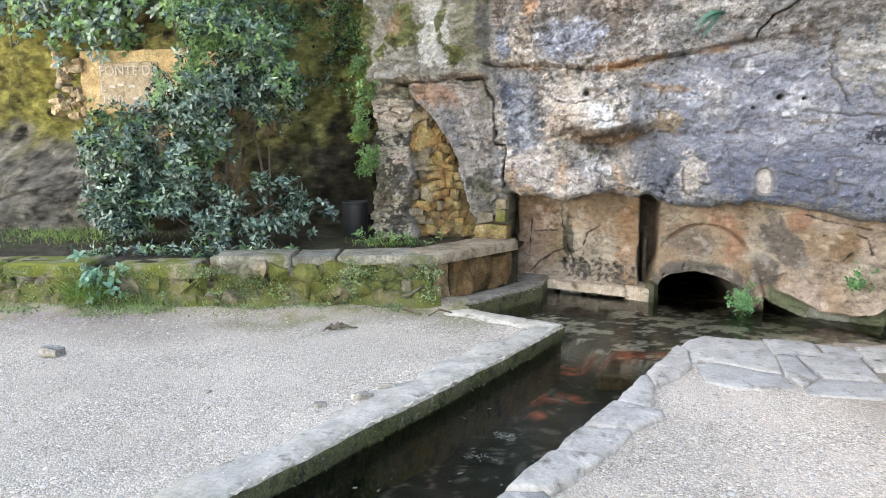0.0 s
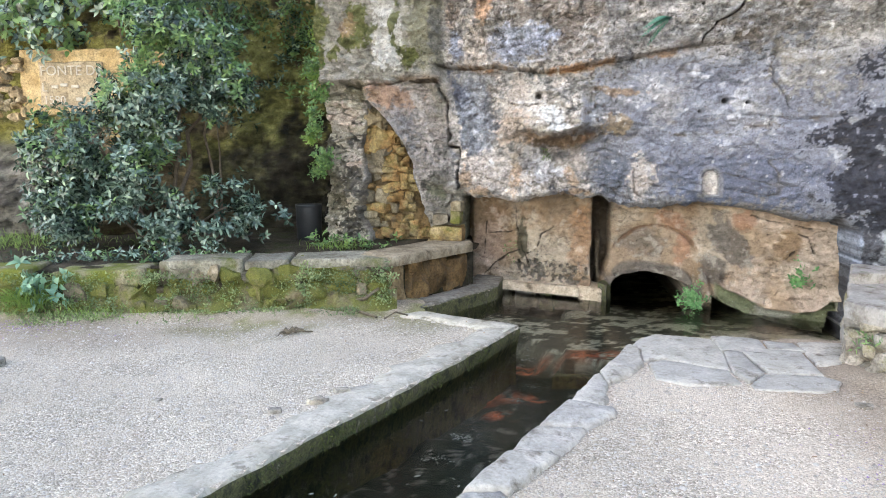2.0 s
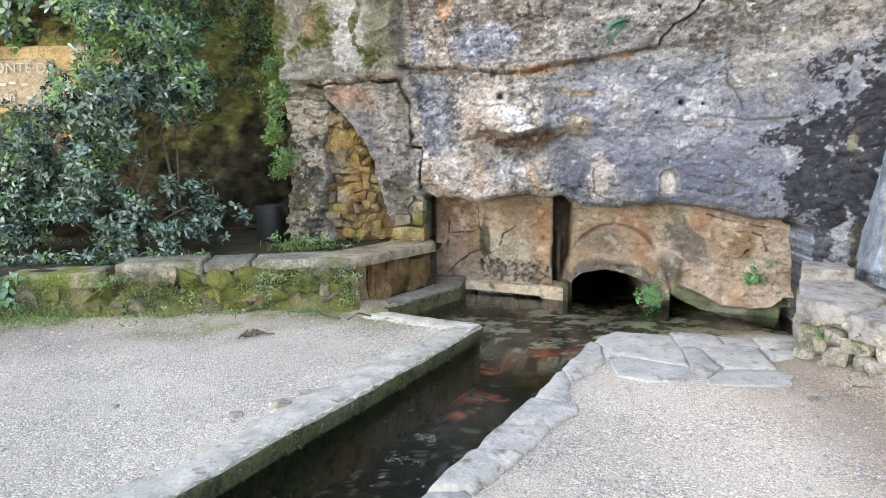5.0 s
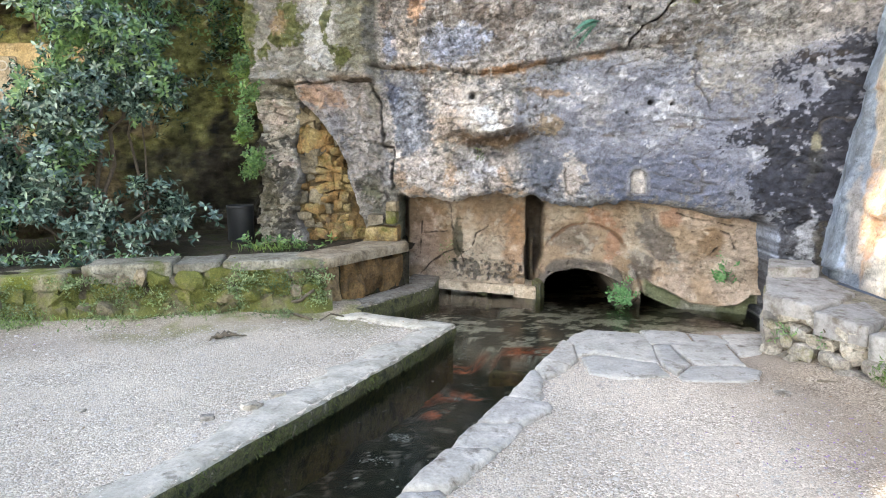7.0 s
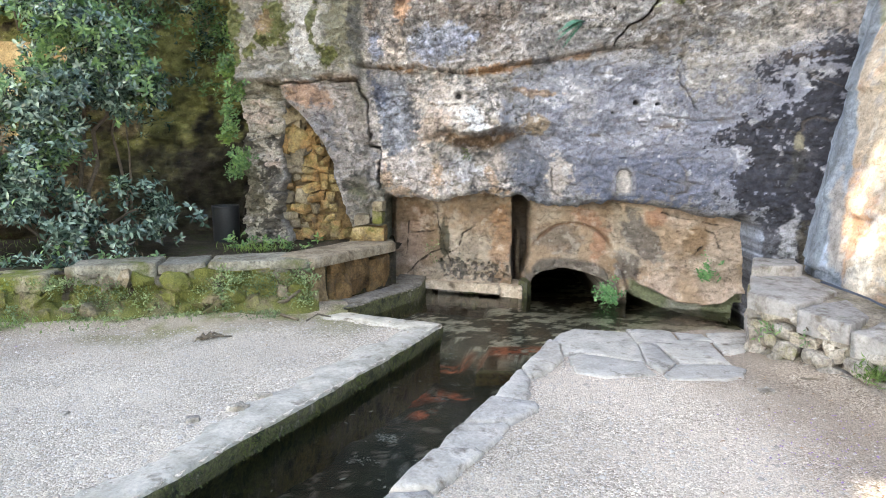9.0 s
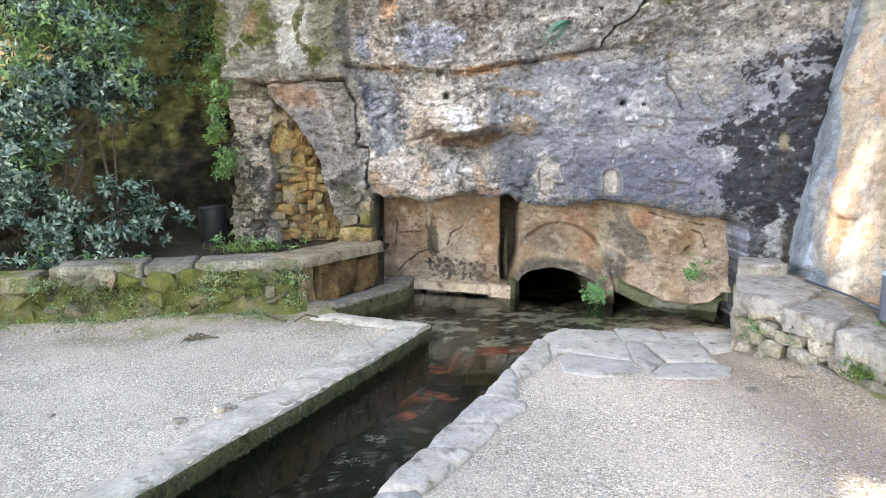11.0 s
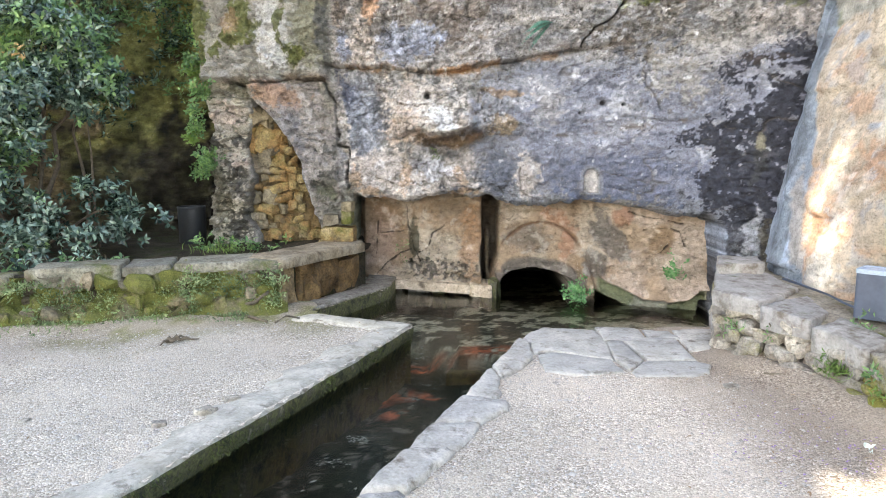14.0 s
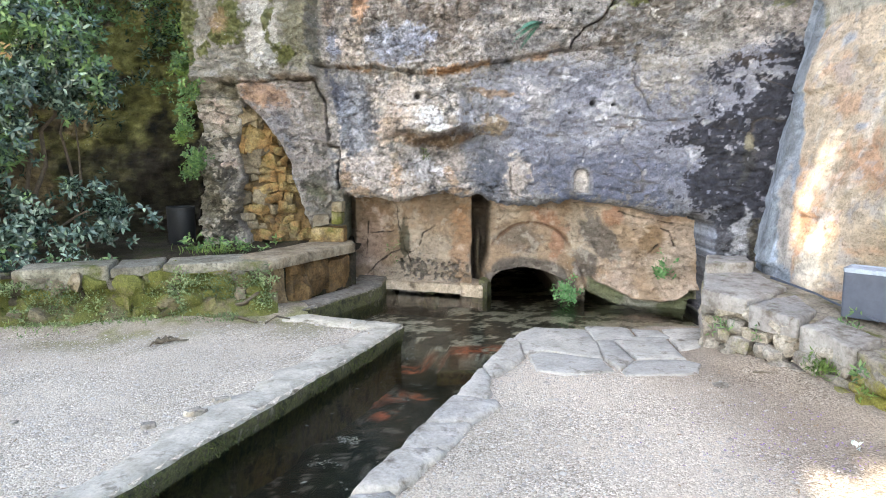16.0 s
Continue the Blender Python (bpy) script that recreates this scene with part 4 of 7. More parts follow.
C = mixc(C, (0.113, 0.116, 0.137), ragged(blob(wx_, wz_, -0.80, 1.92, 0.076, 0.275, 14), rag, 0.12) * 0.75)
C = mixc(C, (0.345, 0.365, 0.43), ragged(blob(wx_, wz_, -0.94, 1.81, 0.139, 0.301, 18), rag, 0.14) * 0.75)
C = mixc(C, (0.585, 0.493, 0.383), ragged(blob(wx_, wz_, -1.19, 1.75, 0.074, 0.365, 4), rag, 0.12) * 0.7)
# the lump and the pale rock below it
C = mixc(C, (0.626, 0.530, 0.427), ragged(blob(wx_, wz_, -0.34, 1.94, 0.375, 0.361), 0.8 * rag, 0.12) * 0.85)
C = mixc(C, (0.585, 0.401, 0.258), ragged(blob(wx_, wz_, -0.56, 1.74, 0.161, 0.155), rag, 0.16) * 0.6)
C = mixc(C, (0.437, 0.329, 0.242), ragged(blob(wx_, wz_, -0.49, 2.12, 0.110, 0.128), rag, 0.16) * 0.5)
C = mixc(C, (0.80, 0.79, 0.78), ragged(blob(wx_, wz_, -0.12, 1.82, 0.107, 0.128, 20), 0.7 * rag, 0.12) * 0.9)
C = mixc(C, (0.253, 0.138, 0.047), ragged(blob(wx_, wz_, -0.09, 1.59, 0.367, 0.076, 4), 0.5 * rag, 0.12) * 0.85)
C = mixc(C, (0.129, 0.132, 0.161), ragged(blob(wx_, wz_, -0.08, 1.47, 0.179, 0.070, -10), rag, 0.14) * 0.75)
C = mixc(C, (0.612, 0.505, 0.416), ragged(patch_field(X, Z, [(-1.11, 1.44), (-0.56, 1.52), (0.21, 1.41), (0.31, 1.03), (-0.51, 0.94), (-1.08, 0.99)], 0.22), 0.8 * rag, 0.14) * 0.8)
C = mixc(C, (0.654, 0.638, 0.676), ragged(blob(wx_, wz_, -0.19, 1.29, 0.205, 0.130, -12), rag, 0.14) * 0.75)
C = mixc(C, (0.221, 0.210, 0.218), ragged(blob(wx_, wz_, -0.37, 1.35, 0.086, 0.119), rag, 0.14) * 0.6)
for k, (a, b, c, d) in enumerate(((-0.88, 1.04, 0.142, 0.062), (-0.49, 1.18, 0.062, 0.133), (0.13, 1.19, 0.070, 0.129), (0.10, 1.03, 0.153, 0.041), (-1.07, 1.16, 0.056, 0.149))):
    C = mixc(C, (0.520, 0.292, 0.109), ragged(blob(wx_, wz_, a, b, c, d), rag, 0.16) * 0.65)
C = mixc(C, (0.278, 0.196, 0.090), ragged(blob(wx_, wz_, -0.51, 1.38, 0.050, 0.084), rag, 0.14) * 0.5)
# cliff corner over the water stain, then the stain: matt black, eaten away in patches
stain_s = patch_field(X, Z, [(1.95, 1.58), (2.21, 1.64), (2.41, 1.79), (2.44, 2.02), (2.37, 2.23), (2.61, 2.25), (2.80, 2.34), (3.03, 2.45), (3.19, 2.42), (3.26, 1.31), (2.91, 0.70), (2.48, 0.68), (2.40, 0.93), (2.24, 0.93), (2.04, 1.03), (2.23, 1.15), (2.27, 1.41), (2.10, 1.50)], 0.16)
eaten = np.maximum.reduce([blob(wx_, wz_, 2.59, 1.96, 0.160, 0.149, -10), blob(wx_, wz_, 2.77, 2.16, 0.182, 0.039, 4), blob(wx_, wz_, 3.01, 2.14, 0.084, 0.058), blob(wx_, wz_, 2.76, 2.01, 0.061, 0.138), blob(wx_, wz_, 2.22, 1.44, 0.122, 0.115, 30), blob(wx_, wz_, 2.14, 1.12, 0.123, 0.138), blob(wx_, wz_, 2.96, 2.25, 0.127, 0.024, 0)])
stain_m = ragged(stain_s, 1.5 * rag + 0.12 * n4 - 0.02, 0.05) * (1 - ragged(eaten, 1.6 * rag, 0.06) * 0.92)
stain_m = stain_m * (1 - 0.7 * step(0.70, 0.78, 0.6 * n3 + 0.75 * n5))
C = mixc(C, (0.039, 0.040, 0.056), 0.94 * stain_m)
C = mixc(C, (0.073, 0.052, 0.038), stain_m * ragged(blob(wx_, wz_, 2.81, 2.28, 0.172, 0.068), rag, 0.14) * 0.7)
C = mixc(C, (0.073, 0.070, 0.061), stain_m * ragged(blob(wx_, wz_, 2.75, 1.36, 0.044, 0.254), 0.5 * rag, 0.14) * 0.6)
C = mixc(C, (0.323, 0.283, 0.155), stain_m * ragged(blob(wx_, wz_, 2.74, 1.55, 0.035, 0.071), 0.4 * rag, 0.14) * 0.8)
# foot of the corner: washed pale between dark runs
foot = step(0.83, 0.65, Z + 0.05 * n2) * step(2.44, 2.50, X)
C = mixc(C, (0.099, 0.101, 0.120), foot * 0.9)
C = mixc(C, (0.333, 0.380, 0.499), foot * ragged(blob(X, Z, 2.51, 0.62, 0.041, 0.212), 0.5 * rag, 0.14) * 0.85)
C = mixc(C, (0.415, 0.423, 0.462), ragged(patch_field(X, Z, [(2.67, 0.42), (2.68, 0.79), (2.77, 0.96), (2.82, 0.90), (2.83, 0.43)], 0.10), 0.7 * rag, 0.1) * 0.9)
C = mixc(C, (0.147, 0.126, 0.085), ragged(patch_field(X, Z, [(2.83, 0.43), (2.81, 0.84), (2.87, 0.90), (2.90, 0.43)], 0.08), 0.7 * rag, 0.1) * 0.8)
# white specks, and dark tint standing in for shade in joints, beds and holes
fl = fbm(X, Z, 0.06, 129, 3)
white = step(0.66, 0.76, 0.5 * n3 + 0.6 * fl + 0.3 * n2 + 0.25 * n6)
C = mixc(C, (0.790, 0.773, 0.753), white * step(-1.2, -0.9, X) * 0.34 * (1 - 0.9 * stain_m))
for hx, hz, rx, rz in ((-0.81, 1.37, 0.045, 0.030), (-0.87, 2.07, 0.051, 0.059), (-0.93, 1.69, 0.063, 0.073), (1.90, 1.83, 0.019, 0.083), (1.72, 1.85, 0.069, 0.037), (1.60, 1.96, 0.045, 0.127), (1.46, 2.08, 0.035, 0.047), (1.19, 2.22, 0.036, 0.053), (2.47, 1.77, 0.032, 0.030), (0.27, 1.78, 0.091, 0.080)):
    C = mixc(C, (0.68, 0.68, 0.71), 0.42 * ragged(blob(wx_, wz_, hx, hz, rx, rz), rag + 0.2 * fl, 0.1))
C = mixc(C, (0.278, 0.274, 0.276), frame_ * 0.6)
C = mixc(C, (0.654, 0.569, 0.486), shrine * 0.85)
C = mixc(C, (0.113, 0.096, 0.085), step(0.15, 0.4, shrine) * step(0.9, 0.6, shrine) * 0.7)
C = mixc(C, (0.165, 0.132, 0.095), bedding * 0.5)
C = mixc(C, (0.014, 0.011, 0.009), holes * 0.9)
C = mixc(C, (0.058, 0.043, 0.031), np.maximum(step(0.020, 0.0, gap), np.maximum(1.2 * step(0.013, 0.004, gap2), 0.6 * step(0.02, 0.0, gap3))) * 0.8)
C = C * (1 + (0.26 * n5 + 0.24 * n6 + 0.20 * n3 + 0.16 * lay) * (1 - 0.30 * calm))[..., None] * np.array((1.035, 1.045, 1.085))
# crevice shade painted along the creases of the relief
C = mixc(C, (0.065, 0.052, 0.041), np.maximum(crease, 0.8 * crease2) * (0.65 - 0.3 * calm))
# the left end: block with moss above the crack, leaning slab, layered pillar
up_left = step(-1.22, -1.34, wx_) * step(2.22, 2.30, wz_)
C = mixc(C, (0.404, 0.369, 0.303), up_left * 0.9)
C = mixc(C, (0.305, 0.274, 0.203), up_left * step(0.0, 0.3, n2 + 0.3 * n3) * 0.7)
C = mixc(C, (0.743, 0.711, 0.661), up_left * ragged(patch_field(X, Z, [(-2.10, 3.14), (-1.99, 2.44), (-1.75, 2.39), (-1.71, 2.73), (-1.82, 3.14)], 0.14), rag, 0.12) * 0.85)
C = mixc(C, (0.245, 0.233, 0.120), up_left * ragged(patch_field(X, Z, [(-1.68, 3.14), (-1.71, 2.39), (-1.28, 2.39), (-1.26, 3.14)], 0.14), rag, 0.12) * 0.8)
C = mixc(C, (0.147, 0.138, 0.137), up_left * ragged(blob(wx_, wz_, -1.34, 2.73, 0.085, 0.351), rag, 0.12) * 0.7)
C = mixc(C, (0.172, 0.189, 0.018), up_left * ragged(np.maximum.reduce([blob(wx_, wz_, -2.23, 2.91, 0.133, 0.174, 20), blob(wx_, wz_, -2.30, 2.69, 0.157, 0.076), blob(wx_, wz_, -2.49, 2.55, 0.073, 0.082), blob(wx_, wz_, -2.70, 2.74, 0.097, 0.409), blob(wx_, wz_, -1.79, 2.85, 0.048, 0.256), blob(wx_, wz_, -1.65, 2.53, 0.109, 0.083)]), rag, 0.06) * 0.9)
C = mixc(C, (0.437, 0.241, 0.099), up_left * ragged(blob(wx_, wz_, -2.33, 2.85, 0.084, 0.093), rag, 0.14) * 0.6)
C = mixc(C, (0.253, 0.150, 0.061), np.exp(-((Z - 2.27) / 0.05) ** 2) * step(-1.87, -1.75, X) * step(-1.29, -1.38, X) * 0.7)
C = mixc(C, (0.404, 0.339, 0.294), on_slab * (1 - up_left) * 0.9)
C = mixc(C, (0.508, 0.274, 0.131), on_slab * ragged(blob(wx_, wz_, -1.92, 2.07, 0.281, 0.131, -12), rag, 0.16) * 0.8)
C = mixc(C, (0.323, 0.310, 0.342), on_slab * ragged(blob(wx_, wz_, -1.74, 1.75, 0.136, 0.219, 25), rag, 0.14) * 0.7)
C = mixc(C, (0.585, 0.518, 0.462), on_slab * ragged(patch_field(X, Z, [(-1.58, 2.14), (-1.47, 1.72), (-1.37, 1.47), (-1.46, 1.44), (-1.53, 1.75), (-1.67, 2.14)], 0.08), 0.8 * rag, 0.14) * 0.8)
C = mixc(C, (0.287, 0.257, 0.181), on_slab * ragged(blob(wx_, wz_, -1.36, 2.08, 0.086, 0.240), rag, 0.14) * 0.7)
C = mixc(C, (0.099, 0.096, 0.077), on_slab * ragged(patch_field(X, Z, [(-1.41, 1.56), (-1.15, 1.53), (-1.15, 0.54), (-1.44, 0.54), (-1.52, 1.10)], 0.2), 1.2 * rag + 0.2 * n5 - 0.08, 0.08) * 0.75)
low_pil = step(2.30, 2.18, wz_) * step(-2.15, -2.28, wx_) * (1 - left)
C = mixc(C, (0.508, 0.434, 0.303), low_pil)
C = mixc(C, (0.806, 0.596, 0.462), low_pil * ragged(np.maximum(blob(wx_, wz_, -2.53, 1.87, 0.208, 0.120), blob(wx_, wz_, -2.39, 1.37, 0.237, 0.068)), rag, 0.1) * 0.85)
C = mixc(C, (0.585, 0.518, 0.416), low_pil * step(0.55, 0.68, cp + 0.15 * n2) * 0.6)
C = mixc(C, (0.058, 0.052, 0.047), low_pil * ragged(np.maximum.reduce([blob(wx_, wz_, -2.24, 1.60, 0.161, 0.098), blob(wx_, wz_, -2.33, 1.11, 0.249, 0.212), blob(wx_, wz_, -2.29, 0.67, 0.213, 0.164), blob(wx_, wz_, -2.68, 1.54, 0.111, 0.098)]), 1.2 * rag + 0.2 * n5, 0.08) * 0.8)
C = mixc(C, (0.159, 0.132, 0.061), low_pil * ragged(blob(wx_, wz_, -2.57, 0.98, 0.213, 0.313), rag, 0.14) * 0.7)
C = mixc(C, (0.172, 0.150, 0.051), low_pil * ragged(blob(wx_, wz_, -2.31, 2.11, 0.159, 0.108), rag, 0.14) * 0.7)
C = mixc(C, (0.036, 0.030, 0.022), low_pil * step(0.08, 0.01, jp + 0.06 * n5 + 0.04 * n3) * 0.45)
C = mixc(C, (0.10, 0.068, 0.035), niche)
jam = step(-1.62, -1.45, X) * step(-1.02, -1.12, X) * step(1.25, 0.95, Z)
C = mixc(C, (0.199, 0.175, 0.115), jam * 0.6)
C = mixc(C, (0.113, 0.126, 0.038), jam * step(0.2, 0.6, n2 + 0.2) * 0.6)
# damp mossy wall behind the shrub, with shade painted into its lower part
damp = np.ones(X.shape + (3,)) * np.array((0.10, 0.08, 0.05))
damp = mixc(damp, (0.20, 0.155, 0.085), step(0.1, 0.6, n2))
damp = mixc(damp, (0.20, 0.195, 0.075), step(1.7, 2.4, Z + 0.3 * n2) * step(-0.3, 0.3, n3 + 0.1) * 0.9)
damp = mixc(damp, (0.13, 0.13, 0.045), step(0.1, 0.5, n1 + 0.4 * n3 + 0.15 * (Z - 1.6)) * 0.9)
damp = mixc(damp, (0.33, 0.27, 0.18), step(0.35, 0.5, n2 + 0.4 * n3) * step(-3.9, -3.2, X) * 0.7)
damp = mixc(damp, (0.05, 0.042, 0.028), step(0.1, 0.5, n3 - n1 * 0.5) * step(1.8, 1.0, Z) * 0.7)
damp = mixc(damp, (0.14, 0.13, 0.11), step(-5.9, -6.6, X) * step(2.1, 1.5, Z + 0.4 * n2) * 0.9)
damp = mixc(damp, (0.16, 0.15, 0.04), step(-5.9, -6.6, X) * step(1.6, 2.1, Z + 0.4 * n2) * 0.8)
damp = mixc(damp, (0.06, 0.055, 0.045), step(-5.9, -6.6, X) * step(0.1, 0.5, n2) * step(1.7, 1.2, Z) * 0.8)
# near-black colour low down stands in for the plants' shade
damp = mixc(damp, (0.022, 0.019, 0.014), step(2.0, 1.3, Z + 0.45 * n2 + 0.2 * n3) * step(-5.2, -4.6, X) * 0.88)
damp = np.clip(damp * 1.30 * (1 + 0.35 * n5 + 0.6 * n3 + 0.4 * n2)[..., None], 0.008, 1)
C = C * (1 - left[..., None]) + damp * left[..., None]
C = mixc(C, C.mean(-1, keepdims=True) * np.array((0.95, 1.0, 1.09)), 0.32 * (1 - left))
C = np.clip(C, 0.01, 0.85)
contrast = np.clip(1.0 - 0.3 * calm + 0.4 * upper * step(2.2, 0.6, X), 0.3, 1.3)
C = np.concatenate([C, contrast[..., None]], -1)
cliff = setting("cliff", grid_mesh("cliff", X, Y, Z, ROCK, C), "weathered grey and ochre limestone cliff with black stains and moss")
CLIFF = (cx, cz, Y.copy())


def cliff_y(x, z):
    """The cliff's surface at a place."""
    i, j = int(np.searchsorted(cx, x)), int(np.searchsorted(cz, z))
    return float(CLIFF[2][min(j, len(cz) - 1), min(i, len(cx) - 1)])


# ---- ochre wall under the overhang, with the spring's arch ----
lx, lz = np.arange(-1.35, 2.80, 0.010), np.arange(-0.8, 1.25, 0.010)
X, Z = np.meshgrid(lx, lz)
wx_ = X + 0.03 * fbm(X, Z, 0.3, 141, 4)
wz_ = Z + 0.025 * fbm(X, Z, 0.3, 147, 4)
jl, cl_, ol, ql = cells(wx_, wz_, 0.5, 0.36, 151)
n1, n2, n3, n5 = fbm(X, Z, 0.8, 161, 6), fbm(X, Z, 0.3, 163, 6), fbm(X, Z, 0.1, 167, 5), fbm(X, Z, 0.04, 169, 3)
Y = face_y(X) + 0.52 + 0.030 * fbm(X, Z, 0.7, 153, 6) + 0.012 * fbm(X, Z, 0.14, 155, 4) + 0.006 * n5
Y += 0.02 * (cl_ - 0.5) + 0.015 * ql * (cl_ - 0.3)
ch, cc, co, cq = cells(X + 0.05 * fbm(X, Z, 0.1, 231, 4), Z + 0.03 * fbm(X, Z, 0.1, 233, 4), 0.09, 0.05, 235)
Y += step(0.0, 0.6, fbm(X, Z, 0.5, 237, 3)) * (0.014 * (cc - 0.5) + 0.010 * cq)
Y += 0.30 * step(-1.02, -1.12, X)
Y -= 0.09 * step(0.335, 0.315, wx_)
slot_x = X + 0.3 * (wx_ - X)
slot = step(0.315, 0.335, slot_x) * step(0.54, 0.49, slot_x + 0.10 * step(0.35, 0.05, Z)) * step(-0.12, -0.02, Z)
Y += 0.28 * slot
Y -= 0.16 * slot * step(0.36, 0.38, slot_x) * step(0.43, 0.41, slot_x) * step(0.62, 0.5, Z)
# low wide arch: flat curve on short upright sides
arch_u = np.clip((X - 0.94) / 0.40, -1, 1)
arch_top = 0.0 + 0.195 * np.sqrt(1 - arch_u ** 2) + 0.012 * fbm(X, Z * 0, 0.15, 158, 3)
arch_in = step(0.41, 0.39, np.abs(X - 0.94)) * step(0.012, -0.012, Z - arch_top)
over = (Z - arch_top) * step(0.52, 0.44, np.abs(X - 0.94))
band = step(0.0, 0.02, over) * step(0.15, 0.11, over + 0.03 * n2) * step(0.50, 0.44, np.abs(X - 0.94))
Y -= 0.05 * band
Y += 2.6 * arch_in
arc = np.abs(np.hypot((wx_ - 0.98) / 0.46, (wz_ - 0.28) / 0.42) - 1) * 0.44
arc_on = step(0.42, 0.52, Z) * step(0.6, 0.7, X + 0.3 * Z)
Y += 0.035 * step(0.03, 0.0, arc) * arc_on
Y -= 0.10 * spot(wx_, wz_, 1.44, 0.09, 0.075, 0.17, 0, 0.3)
Y -= 0.05 * step(1.46, 1.50, wx_) * step(0.2, 0.3, Z)
lip = np.interp(X, [1.45, 1.58, 1.97, 2.2, 2.39, 2.48, 2.8], [0.22, 0.13, -0.02, -0.05, 0.0, 0.08, 0.08]) + 0.02 * fbm(X, Z * 0, 0.2, 159, 3)
lip2 = np.interp(X, [1.45, 1.53, 1.57, 1.80, 2.10, 2.46, 2.50, 2.8], [0.08, 0.03, -0.02, -0.12, -0.19, -0.24, -0.02, -0.02])
right = step(1.52, 1.57, X)
Y -= 0.14 * np.exp(-np.maximum(Z - lip, 0) / 0.12) * right
Y += 0.09 * step(0.0, -0.03, Z - lip) * right
Y += 0.70 * step(0.0, -0.04, Z - lip2) * right
CRACKS = ([(-0.53, 0.88), (-0.51, 0.72), (-0.47, 0.55), (-0.45, 0.36), (-0.38, 0.21)], [(-0.86, 0.66), (-0.90, 0.27)], [(-0.83, 0.53), (-0.56, 0.56)], [(-0.41, 0.32), (-0.28, 0.39), (-0.21, 0.56), (-0.06, 0.65)], [(-0.90, 0.06), (-0.63, 0.31), (-0.48, 0.37)],
          [(1.82, 0.87), (2.02, 0.78), (2.29, 0.73), (2.52, 0.70), (2.58, 0.50)], [(1.97, 0.32), (2.01, 0.40), (2.14, 0.44), (2.23, 0.52)], [(1.96, 0.65), (2.21, 0.67), (2.30, 0.65), (2.37, 0.51)], [(0.76, 0.43), (0.81, 0.54), (0.87, 0.57)])
gapl = np.minimum.reduce([line_gap(wx_, wz_, p) for p in CRACKS])
gapl = gapl + 0.006 * fbm(X, Z, 0.06, 243, 3) + 0.006 * step(0.0, 0.4, fbm(X, Z, 0.25, 245, 3))
Y += 0.03 * step(0.010, 0.003, gapl)
Y += 0.06 * spot(X, Z, 2.20, 0.23, 0.014, 0.014, 0, 0.4)
crumble = ragged(blob(wx_, wz_, -0.06, 0.15, 0.431, 0.099, 0), 0.2 * n3 + 0.3 * n5, 0.1)
g1 = fbm(X * 0.8, Z * 1.3, 0.20, 247, 6, gain=0.55)
Y += 0.016 * np.exp(-(g1 / 0.05) ** 2) + 0.018 * g1
Y += 0.04 * crumble * (0.5 + n5)
rag = 0.15 * n2 + 0.16 * n3 + 0.14 * n5
C = np.ones(X.shape + (3,)) * np.array((0.422, 0.289, 0.176))
C = mixc(C, (0.508, 0.399, 0.287), step(-0.1, 0.5, n2))
C = mixc(C, (0.302, 0.179, 0.082), step(0.1, 0.6, n1 - 0.4 * n2) * 0.7)
C = mixc(C, (0.519, 0.389, 0.296), step(1.50, 1.9, X) * step(-0.4, 0.3, n2) * 0.85)
# top of the left panel darkened in colour for the overhang's shade
C = mixc(C, (0.226, 0.127, 0.053), ragged(blob(wx_, wz_, 0.10, 0.82, 0.383, 0.167), rag, 0.2) * 0.7)
C = mixc(C, (0.262, 0.143, 0.059), ragged(blob(wx_, wz_, -0.62, 0.80, 0.339, 0.093), rag, 0.2) * 0.6)
C = mixc(C, (0.432, 0.199, 0.066), ragged(blob(wx_, wz_, 0.23, 0.52, 0.127, 0.386), rag, 0.2) * 0.6)
C = mixc(C, (0.531, 0.342, 0.247), ragged(blob(wx_, wz_, -0.83, 0.41, 0.209, 0.340), rag, 0.2) * 0.6)
C = mixc(C, (0.443, 0.143, 0.050), ragged(np.maximum.reduce([blob(wx_, wz_, 1.76, 0.79, 0.098, 0.118, -20), blob(wx_, wz_, 1.14, 0.77, 0.173, 0.098, -30), blob(wx_, wz_, 1.25, 0.50, 0.081, 0.209, -20)]), rag, 0.12) * 0.45)
C = mixc(C, (0.119, 0.112, 0.109), ragged(np.maximum(blob(wx_, wz_, 1.66, 0.58, 0.122, 0.252, 30), blob(wx_, wz_, 1.54, 0.30, 0.123, 0.122)), rag, 0.12) * 0.75)
C = mixc(C, (0.156, 0.138, 0.124), ragged(blob(wx_, wz_, 0.84, 0.54, 0.238, 0.138), rag, 0.16) * 0.6)
C = mixc(C, (0.150, 0.133, 0.118), band * 0.85)
C = mixc(C, (0.205, 0.098, 0.041), step(0.024, 0.008, arc + 0.01 * n3) * arc_on * 0.8)
C = mixc(C, (0.654, 0.606, 0.511), step(0.42, 0.7, n3 + 0.25 * n2 + 0.3 * n5) * 0.25)
C = mixc(C, (0.129, 0.117, 0.104), crumble * step(-0.1, 0.3, n5) * 0.8)
# crack shade painted as dark colour along the cut lines
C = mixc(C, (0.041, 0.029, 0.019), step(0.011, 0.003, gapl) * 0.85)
C = mixc(C, (0.036, 0.042, 0.017), ragged(blob(wx_, wz_, -0.45, 0.46, 0.054, 0.226, -8), rag, 0.1) * 0.8)
C = mixc(C, (0.346, 0.351, 0.271), step(0.0, -0.03, Z - lip) * right * 0.9)
C = mixc(C, (0.119, 0.149, 0.047), step(0.0, -0.03, Z - lip) * right * step(0.0, 0.4, n2 + 0.05) * 0.8)
# the slot's shadow painted over its whole recess
C = mixc(C, (0.034, 0.027, 0.019), slot * 0.85)
